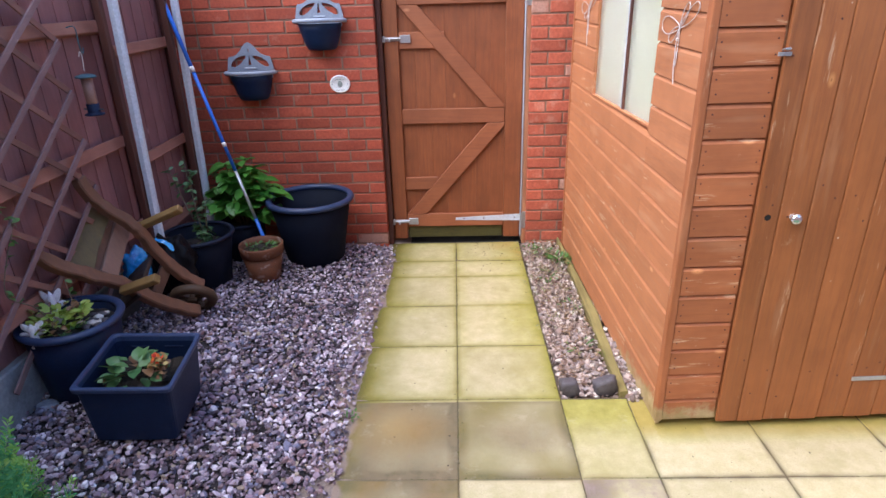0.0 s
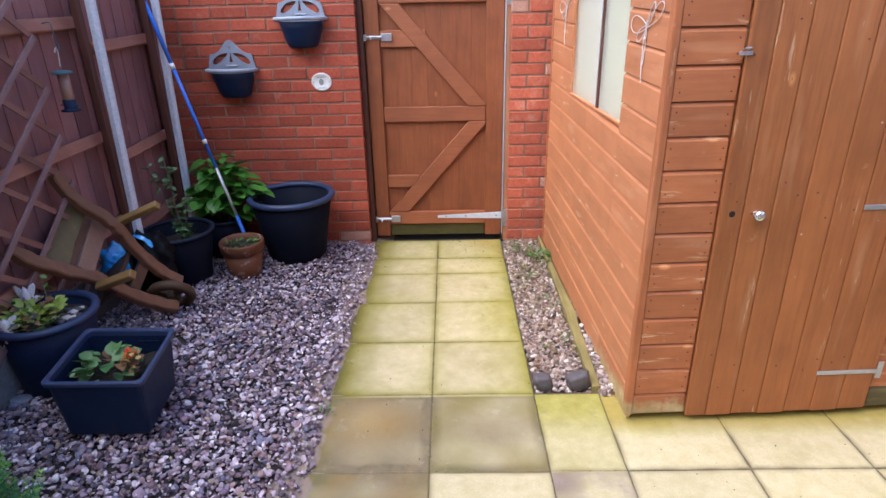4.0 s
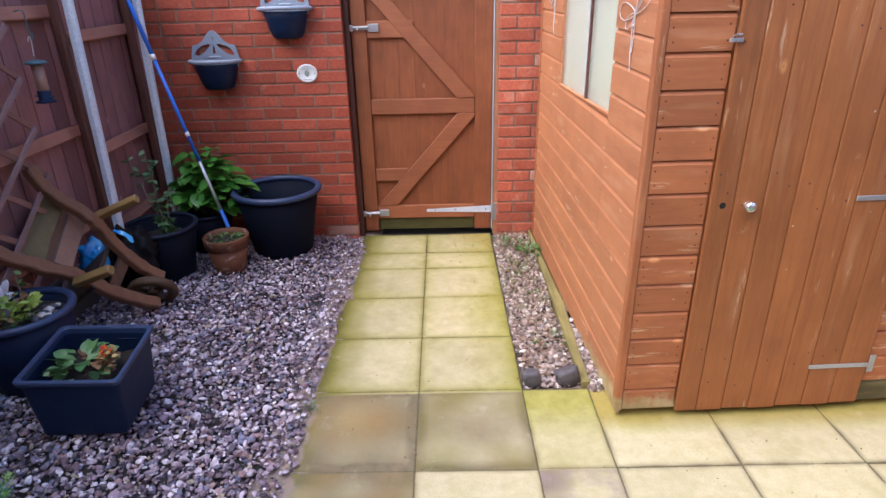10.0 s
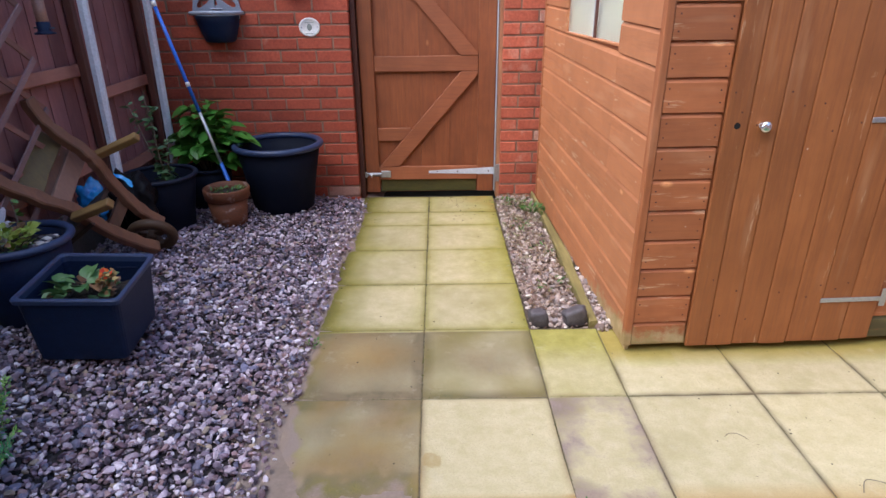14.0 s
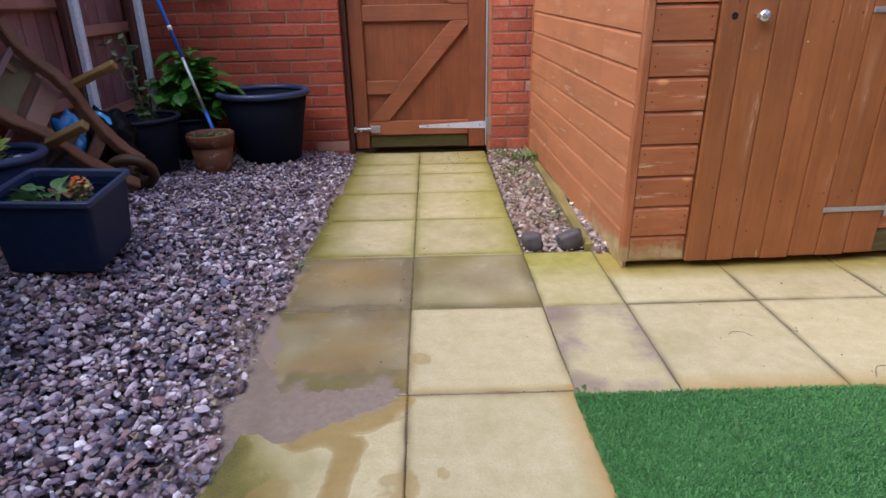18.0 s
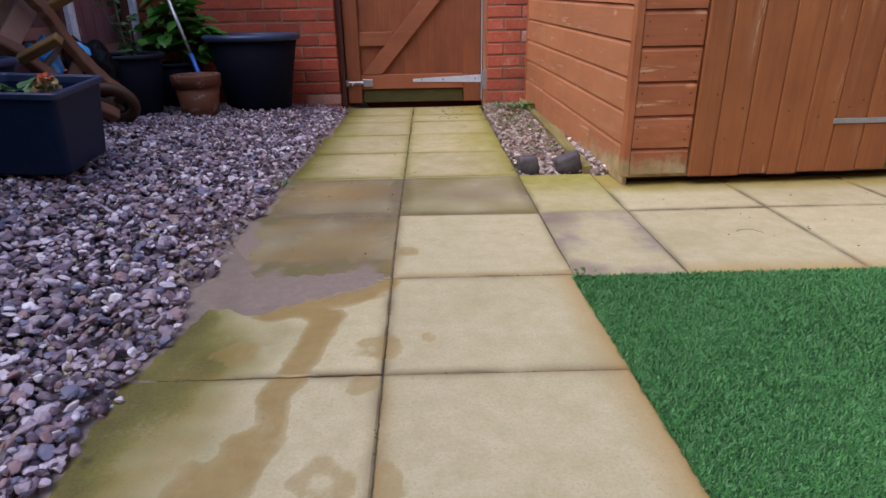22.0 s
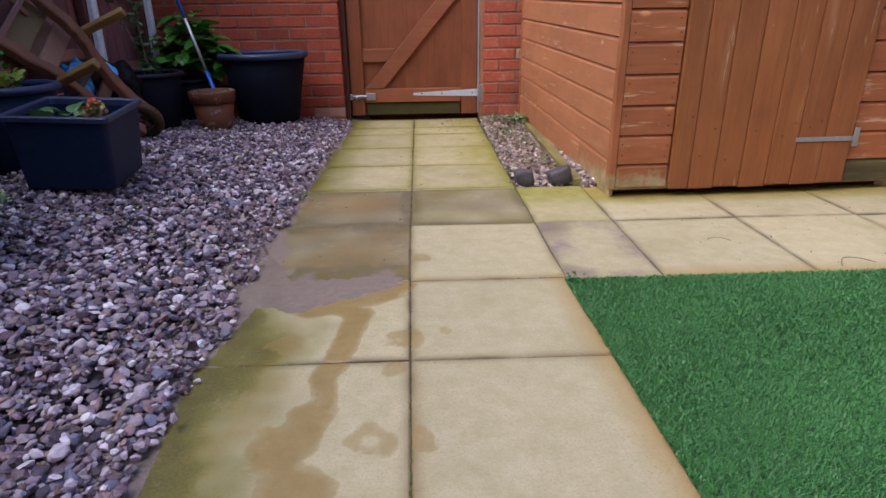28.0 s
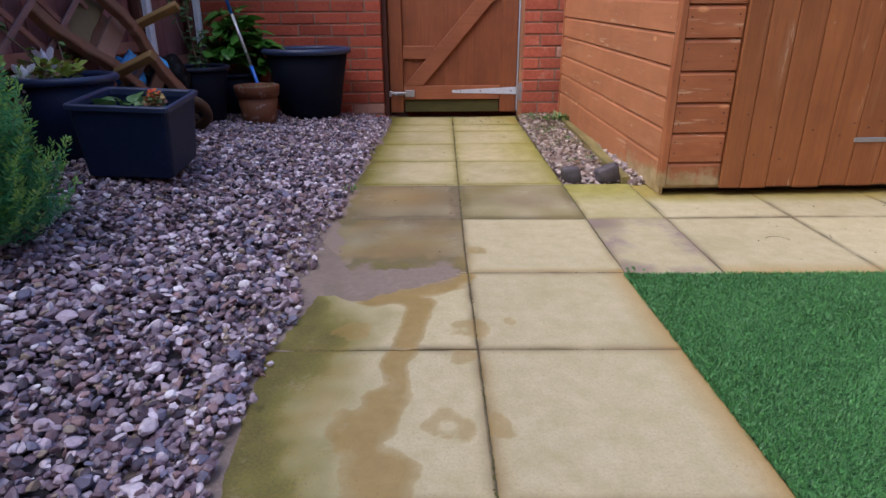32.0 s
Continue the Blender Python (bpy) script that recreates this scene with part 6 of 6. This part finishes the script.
def joint_moss():
    """Small cushions of moss and grit caught in the joints."""
    rng = np.random.default_rng(44)
    verts, faces = [], []
    spots = []
    for k in range(420):
        y = rng.uniform(-2.75, 0.9)
        x = rng.choice([0.0, 0.0, 0.449])
        spots.append((x + skew(x, y) + rng.normal(0, 0.0025), y))
    for k in range(300):
        spots.append((rng.uniform(-0.43, 0.45), JY[rng.integers(1, 10)] + rng.normal(0, 0.0025)))
    for k in range(120):
        spots.append((rng.uniform(0.46, 1.6), rng.choice([-1.349, -0.905, -1.08]) + rng.normal(0, 0.003)))
    for x, y in spots:
        if noise.noise(Vector((x * 5, y * 5, 31))) < -0.12:
            continue
        s = rng.uniform(0.0016, 0.0042)
        n0 = len(verts)
        for a in range(6):
            r = s * rng.uniform(0.6, 1.3)
            verts.append((x + r * math.cos(a * 1.047), y + r * math.sin(a * 1.047), -0.003))
        verts.append((x, y, -0.001 + 0.7 * s))
        faces += [(n0 + a, n0 + (a + 1) % 6, n0 + 6) for a in range(6)]
    tagged(joined("moss", verts, faces, "moss_cushion", None, True), "tiny dark moss cushions in the slab joints", "moss", "", "stuff")


M["moss_cushion"] = surface("moss_cushion", (0.05, 0.06, 0.012), (0.13, 0.12, 0.03), 60, (0.85, 1), 0.8, 0.002, vary=0, stain=(0.1, 0.08, 0.05), stain_at=(0.45, 0.55), stain_scale=9)
joint_moss()


def silt_wash():
    """Fine silt washed out of the gravel, thin over the edge of the path."""
    nx, ny = 124, 200
    verts, faces = [], []
    for i in range(nx + 1):
        for j in range(ny + 1):
            x, y = -0.64 + 0.62 * i / nx, -2.0 + 1.12 * j / ny
            up = max(-1.47 - 2.6 * (x + 0.47), -1.79 - 0.08 * (x + 0.34))
            low = -1.942 - 0.045 * math.exp(-((x + 0.28) / 0.06) ** 2) + (0.1 * (x + 0.2) / 0.2 if x > -0.2 else 0)
            deep = min((up - y) / 0.12, (y - low) / 0.05)
            bank = (-0.43 - x) / 0.04 - 0.6 * max(0, (y + 1.3) / 0.3) - 2.5 * max(0, (-1.93 - y) / 0.05)
            deep = max(min(deep, 1.0), min(bank, 2.2))
            deep += 0.5 * noise.noise(Vector((x * 9, y * 9, 1))) + 0.28 * noise.noise(Vector((x * 24, y * 24, 3))) + 0.2 * noise.noise(Vector((x * 48, y * 48, 3)))
            verts.append((x, y, max(-0.012, min(0.0055 + (0.006 if x < -0.46 else 0), 0.0028 * deep - 0.0006))))
    for i in range(nx):
        for j in range(ny):
            q = i * (ny + 1) + j
            if max(verts[k][2] for k in (q, q + 1, q + ny + 1, q + ny + 2)) > -0.004:
                faces.append((q, q + ny + 1, q + ny + 2, q + 1))
    tagged(joined("silt", verts, faces, "silt", None, True), "thin wash of mauve-brown silt over the path edge", "silt", "", "stuff")


M["silt"] = surface("washed_silt", (0.23, 0.175, 0.135), (0.27, 0.21, 0.165), 9, (0.6, 0.9), 0.25, 0.001, vary=0, stain=(0.16, 0.12, 0.08), stain_at=(0.5, 0.8), stain_scale=7)
silt_wash()


# ---- artificial lawn ----
def lawn():
    b = bmesh.new()
    x0, x1, y0, y1 = 0.452, 3.18, -6.09, -1.848
    n = 40
    edge = [(x0 + 0.033 * (y1 - (y0 + (y1 - y0) * k / n)) + 0.006 * noise.noise(Vector((0, k * 0.9, 0))), y0 + (y1 - y0) * k / n) for k in range(n + 1)]
    far = [(x0 + (x1 - x0) * k / n, y1 + 0.008 * noise.noise(Vector((k * 0.8, 4, 0)))) for k in range(1, n + 1)]
    pts = edge + far + [(x1, y0)]
    b.faces.new([b.verts.new((x, y, 0.0)) for x, y in pts][::-1])
    r = bmesh.ops.extrude_face_region(b, geom=b.faces[:])
    bmesh.ops.translate(b, verts=[v for v in r["geom"] if isinstance(v, bmesh.types.BMVert)], vec=(0, 0, -0.04))
    bmesh.ops.recalc_face_normals(b, faces=b.faces[:])
    base = part("lawn", b, "turf_base")
    tagged(base, "bright green artificial turf lawn beside the slabs", "lawn", "", "structure")
    rng = np.random.default_rng(6)
    fine, coarse = 370000, 70000
    count = fine + coarse
    u = rng.random((count, 2))
    X = x0 - 0.01 + 1.75 * u[:, 0] ** 1.15
    Y = y1 + 0.01 - 1.35 * u[:, 1]
    # longer, sparser blades over the rest of the lawn
    X[fine:] = x0 + (x1 - x0 - 0.15) * u[fine:, 0]
    Y[fine:] = y1 - 1.34 + (y0 + 1.36 - y1) * u[fine:, 1]
    X[fine:fine + 9000] = x0 + 1.72 + 0.9 * u[fine:fine + 9000, 0]
    Y[fine:fine + 9000] = y1 - 1.35 * u[fine:fine + 9000, 1]
    X += 0.033 * (y1 - Y)
    a = rng.uniform(0, 2 * np.pi, count)
    ln = rng.uniform(0.006, 0.0125, count)
    lean = rng.uniform(0.4, 1.05, count)
    # the pile lies over in soft bands
    pa = -1.2 + 0.4 * np.sin(X * 9 + Y * 5) + 0.4 * np.cos(Y * 13 - X * 7)
    a = np.where(rng.random(count) < 0.3, pa + rng.normal(0, 0.6, count), a)
    w = rng.uniform(0.0007, 0.0012, count)
    ln[fine:] *= 1.5
    w[fine:] *= 4
    dx, dy = np.cos(a), np.sin(a)
    P = np.zeros((count, 4, 3))
    z0 = np.full(count, -0.001)
    P[:, 0] = np.stack([X - dy * w, Y + dx * w, z0], 1)
    P[:, 1] = np.stack([X + dy * w, Y - dx * w, z0], 1)
    ex, ey, ez = X + dx * ln * lean, Y + dy * ln * lean, ln * (1.05 - 0.62 * lean)
    P[:, 2] = np.stack([ex + dy * w * 0.5, ey - dx * w * 0.5, ez], 1)
    P[:, 3] = np.stack([ex - dy * w * 0.5, ey + dx * w * 0.5, ez], 1)
    V = P.reshape(-1, 3)
    me = bpy.data.meshes.new("turf_blades")
    me.vertices.add(len(V))
    me.vertices.foreach_set("co", V.ravel())
    me.loops.add(count * 4)
    me.loops.foreach_set("vertex_index", np.arange(count * 4, dtype=np.int32))
    me.polygons.add(count)
    me.polygons.foreach_set("loop_start", np.arange(0, count * 4, 4).astype(np.int32))
    me.update(calc_edges=True)
    me.validate()
    me.materials.append(M["turf"])
    ob = new("turf_blades", me)
    ob.parent = base
    tagged(ob, "short dense plastic blades", "", "", "stuff")


lawn()


# ---- gravel ----
def pebbles(name, places, label, seed, big=1.0, material="pebble", detail_to=-0.3):
    """Loose rounded pebbles as one body of gravel; places are x, y, z rows."""
    rng = np.random.default_rng(seed)
    protos = []
    for k in range(24):
        # the farther half of the bed needs less detail
        b = bmesh.new()
        bmesh.ops.create_icosphere(b, subdivisions=2 if k < 12 else 1, radius=1)
        co = []
        for v in b.verts:
            d = 1 + 0.28 * noise.noise(v.co * 1.1 + Vector((k * 7.3, 0, 0))) + 0.12 * noise.noise(v.co * 2.7 + Vector((0, k * 3.1, 0)))
            co.append(v.co * d)
        # knock flats on to the pebble
        rk = random.Random(k + 40)
        for f in range(8):
            nrm = Vector((rk.gauss(0, 1), rk.gauss(0, 1), rk.gauss(0, 1))).normalized()
            cut = rk.uniform(0.5, 0.78)
            co = [c - nrm * max(0, c.dot(nrm) - cut) * 0.97 for c in co]
        protos.append((np.array(co), np.array([[v.index for v in f.verts] for f in b.faces])))
        b.free()
    n = len(places)
    kinds = rng.integers(0, 12, n) + np.where(places[:, 1] > detail_to, 12, 0)
    size = np.clip(rng.lognormal(np.log(0.0096), 0.33, n), 0.005, 0.021) * big
    ax = np.stack([np.ones(n), rng.uniform(0.62, 0.95, n), rng.uniform(0.36, 0.68, n)], 1) * size[:, None] * 1.1
    yaw = rng.uniform(0, 2 * np.pi, n)
    tx, ty = rng.normal(0, 0.42, n), rng.normal(0, 0.42, n)
    VV, FF = [], []
    off = 0
    for k in range(24):
        idx = np.where(kinds == k)[0]
        co, fa = protos[k]
        v = co[None] * ax[idx][:, None, :]
        c, s = np.cos(tx[idx])[:, None], np.sin(tx[idx])[:, None]
        v = np.stack([v[..., 0], v[..., 1] * c - v[..., 2] * s, v[..., 1] * s + v[..., 2] * c], 2)
        c, s = np.cos(ty[idx])[:, None], np.sin(ty[idx])[:, None]
        v = np.stack([v[..., 0] * c + v[..., 2] * s, v[..., 1], -v[..., 0] * s + v[..., 2] * c], 2)
        c, s = np.cos(yaw[idx])[:, None], np.sin(yaw[idx])[:, None]
        v = np.stack([v[..., 0] * c - v[..., 1] * s, v[..., 0] * s + v[..., 1] * c, v[..., 2]], 2)
        v += places[idx][:, None, :]
        m = len(co)
        VV.append(v.reshape(-1, 3))
        FF.append((fa[None] + (off + np.arange(len(idx)) * m)[:, None, None]).reshape(-1, 3))
        off += len(idx) * m
    V, F = np.concatenate(VV), np.concatenate(FF)
    me = bpy.data.meshes.new(name)
    me.vertices.add(len(V))
    me.vertices.foreach_set("co", V.ravel())
    me.loops.add(F.size)
    me.loops.foreach_set("vertex_index", F.ravel().astype(np.int32))
    me.polygons.add(len(F))
    me.polygons.foreach_set("loop_start", np.arange(0, F.size, 3).astype(np.int32))
    me.polygons.foreach_set("use_smooth", np.zeros(len(F), dtype=bool))
    me.update(calc_edges=True)
    me.materials.append(M[material])
    ob = new(name, me)
    return tagged(ob, label, "gravel", "", "stuff")


def gravel():
    rng = np.random.default_rng(12)
    n = 44000
    x = rng.uniform(-1.74, -0.42, n)
    y = -3.1 + 3.975 * rng.random(n) ** 1.35
    # ragged edge beside the slabs
    mid = np.exp(-((y + 1.6) / 0.35) ** 2)
    near = np.clip((-1.95 - y) / 0.1, 0, 1)
    lim = -0.459 + 0.014 * near + 0.028 * np.clip((y + 0.3) / 0.5, 0, 1) - 0.007 * np.sin(y * 7.7 + 1) - 0.005 * np.sin(y * 19) - 0.03 * mid
    keep = x < lim + np.abs(rng.normal(0, 1.0, n)) * (0.013 + 0.02 * mid)
    x, y = x[keep], y[keep]
    z = np.array([bed(a, b) for a, b in zip(x, y)]) + rng.uniform(-0.022, 0.013, len(x))
    k2 = rng.random(len(x)) < np.where((x > lim[keep] - 0.03) & (y > -1.95), 0.55, 1.0)
    pebbles("gravel", np.stack([x, y, z], 1)[k2], "mixed grey, mauve and buff rounded gravel bed", 3)
    n = 9000
    x, y = rng.uniform(-1.74, -0.47, n), rng.uniform(-6.05, -3.08, n)
    z = np.array([bed(a, b) for a, b in zip(x, y)]) + rng.uniform(-0.015, 0.012, n)
    pebbles("gravel", np.stack([x, y, z], 1), "mixed grey rounded gravel bed towards the house", 8, 1.7, "pebble", -9)
    n = 3600
    x = np.where(rng.random(n) < 0.25, rng.uniform(0.748, 0.80, n), rng.uniform(0.462, 0.71, n))
    y = rng.uniform(-0.9, 0.87, n)
    wall = 0.766 - 0.0419 * y
    gap = x > 0.74
    keep = (x < wall - 0.002) & ((x < 0.707) | (gap & (y < 0.25) & (x > 0.76 + 0.022 * (y + 0.35)))) & ((y > -0.86) | gap)
    pebbles("gravel_strip", np.stack([x, y, rng.uniform(-0.022, 0.008, n) + np.where(gap, 0.018, 0.0) + 0.014 * (y + 0.87)], 1)[keep], "narrow strip of pinkish buff gravel beside the shed", 5, 1.15, "pebble_buff")

    # dark fines under the pebbles, coloured for shade in the gaps, ragged towards the slabs
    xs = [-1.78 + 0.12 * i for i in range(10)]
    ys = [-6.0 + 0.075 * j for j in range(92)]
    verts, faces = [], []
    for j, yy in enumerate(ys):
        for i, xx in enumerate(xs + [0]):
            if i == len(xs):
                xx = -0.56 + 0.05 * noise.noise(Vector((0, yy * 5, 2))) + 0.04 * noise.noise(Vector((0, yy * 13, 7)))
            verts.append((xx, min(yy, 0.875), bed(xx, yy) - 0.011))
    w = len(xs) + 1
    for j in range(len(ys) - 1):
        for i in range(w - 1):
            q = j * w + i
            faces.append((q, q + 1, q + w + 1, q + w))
    tagged(joined("gravel_base", verts, faces, "gravel_base", None, True), "dark fines beneath loose gravel, gap shade in the colour", "ground", "", "structure")


gravel()


# ---- small weeds and litter ----
M["dry_leaf"] = foliage("dry_brown_leaf", (0.2, 0.12, 0.06), (0.36, 0.25, 0.14), 0.7, 0.05)


def litter():
    """Dry stalks and leaf scraps lying in the gravel strip and along the beds."""
    rng = np.random.default_rng(31)
    verts, faces = [], []
    for k in range(1100):
        if k < 840:
            x, y, z = rng.uniform(0.47, 0.705), 0.86 - 1.66 * rng.random() ** 1.3, 0.0
            z = 0.016 + 0.014 * (y + 0.87)
        else:
            x, y = rng.uniform(-1.7, -0.5), rng.uniform(-3.0, 0.85)
            z = bed(x, y) + 0.013
        a, ln, w = rng.uniform(0, 6.28), rng.uniform(0.008, 0.035), rng.uniform(0.0008, 0.0028)
        cx, cy, dz = math.cos(a), math.sin(a), rng.uniform(-0.006, 0.008)
        n0 = len(verts)
        verts += [(x - cy * w, y + cx * w, z), (x + cy * w, y - cx * w, z + 0.001), (x + cx * ln + cy * w, y + cy * ln - cx * w, z + dz), (x + cx * ln - cy * w, y + cy * ln + cx * w, z + dz)]
        faces.append((n0, n0 + 1, n0 + 2, n0 + 3))
    tagged(joined("leaf_litter", verts, faces, "dry_leaf"), "dry brown stalks and leaf scraps on gravel", "leaf litter", "", "stuff")


litter()
M["straw"] = surface("dry_straw", (0.4, 0.32, 0.2), (0.55, 0.46, 0.32), 40, (0.6, 0.8), 0.2, 0.001, vary=0)
tuft("weed", "small green weed in gravel at the shed corner", (0.672, 0.5, 0.03), 70, "moss_weed", 0.045, 0.012, 0.075, 51, "weed", 0.02, (10, 75))
for wx, wy, wn_, ws in ((0.60, 0.66, 44, 54), (0.56, 0.3, 32, 55), (0.66, -0.05, 24, 56), (0.5, 0.72, 30, 57), (0.62, -0.5, 14, 58)):
    tuft("weed", "low straggling weed in the gravel strip", (wx, wy, 0.01 + 0.014 * (wy + 0.87)), wn_, "moss_weed", 0.034, 0.009, 0.075, ws, "weed", 0.006, (0, 50), "dry_leaf")
M["pale_weed"] = foliage("pale_olive_weed", (0.17, 0.19, 0.07), (0.36, 0.36, 0.17), 0.6)
for wx, wy, ws in ((0.48, 0.6, 61), (0.5, 0.42, 62), (0.485, 0.22, 63), (0.57, 0.1, 64), (0.5, 0.02, 65), (0.64, -0.12, 66), (0.49, -0.25, 67), (0.62, 0.34, 68), (0.69, 0.62, 69)):
    tuft("weed", "pale wiry weed among the strip's pebbles", (wx, wy, 0.012 + 0.014 * (wy + 0.87)), 34, "pale_weed", 0.03, 0.005, 0.075, ws, "weed", 0.006, (0, 55), "dry_leaf")
tuft("weed", "tiny green weed at the path edge", (-0.463, -1.01, 0.01), 26, "moss_weed", 0.018, 0.009, 0.04, 52, "weed", 0.006, (10, 75))
tuft("weed", "small clover weed at the corner of the turf", (0.475, -1.85, 0.002), 14, "moss_weed", 0.012, 0.01, 0.03, 53, "weed", 0.01, (10, 65))
tagged(part("worm_cast", sweep(smooth_path([(0.98, -1.57, 0.004), (1.0, -1.555, 0.004), (1.03, -1.56, 0.005), (1.05, -1.585, 0.004)], 5), 0.0009, 6), "stem"), "thin curled brown twig on a slab", "twig")
tagged(part("twig", sweep(smooth_path([(1.27, -1.81, 0.006), (1.3, -1.77, 0.012), (1.34, -1.78, 0.014), (1.38, -1.8, 0.008)], 5), 0.0013, 6), "stem"), "thin curved brown twig at the turf edge", "twig")


# ---- plain surroundings that close the yard, some added to block light ----
# Unseen wall, raised to cut the light on low surfaces.
tagged(part("wall_south", box(-2.2, 3.4, -6.3, -6.1, -0.1, 5.2), "brick"), "unseen brick wall, tall to block low sky light", "wall", "", "structure")
tagged(part("fence_east", box(3.2, 3.25, -6.1, 0.87, -0.1, 1.8), "fence_v"), "plain dark brown boarded fence", "fence", "", "structure")
# Dark ground added behind the gate; the gap's shade is in its colour.
tagged(part("alley", box(-3.0, 3.4, 1.02, 1.17, -0.1, -0.03), "felt"), "dark ground added to blacken the gap under the gate", "ground", "", "structure")
# Unseen wall, set close behind the gate to keep daylight off the gap.
tagged(part("wall_beyond", box(-3.0, 3.4, 1.17, 1.4, -0.1, 2.7), "brick"), "unseen brick wall set close to darken the gate gap", "wall", "", "structure")


def crumbs():
    rng = np.random.default_rng(8)
    verts, faces = [], []
    spots = [(rng.uniform(0.1, 0.46), 0.94 - 0.5 * rng.random() ** 2) for _ in range(90)] + [(rng.uniform(-0.44, 0.44), rng.uniform(-1.7, 0.9)) for _ in range(60)] + [(rng.uniform(0.75, 2.0), rng.uniform(-1.78, -1.1)) for _ in range(35)]
    for x, y in spots:
        s = rng.uniform(0.0012, 0.004) * (1.4 if y > 0.45 else 1.0)
        n0 = len(verts)
        for dx, dy, dz in ((1, 0, 0), (0, 1, 0), (-1, 0, 0), (0, -1, 0), (0.1, 0.1, 1)):
            verts.append((x + dx * s * rng.uniform(0.6, 1.4), y + dy * s * rng.uniform(0.6, 1.4), 0.001 + dz * s * 0.7))
        faces += [(n0, n0 + 1, n0 + 4), (n0 + 1, n0 + 2, n0 + 4), (n0 + 2, n0 + 3, n0 + 4), (n0 + 3, n0, n0 + 4)]
    tagged(joined("soil_crumbs", verts, faces, "soil"), "dark crumbs of soil scattered on slabs", "soil", "", "stuff")


crumbs()
tagged(part("straw", sweep([(-0.555, -2.7, 0.047), (-0.51, -2.722, 0.038), (-0.474, -2.742, 0.026)], 0.0014, 6), "straw"), "pale dry straw stalk lying on gravel", "straw")
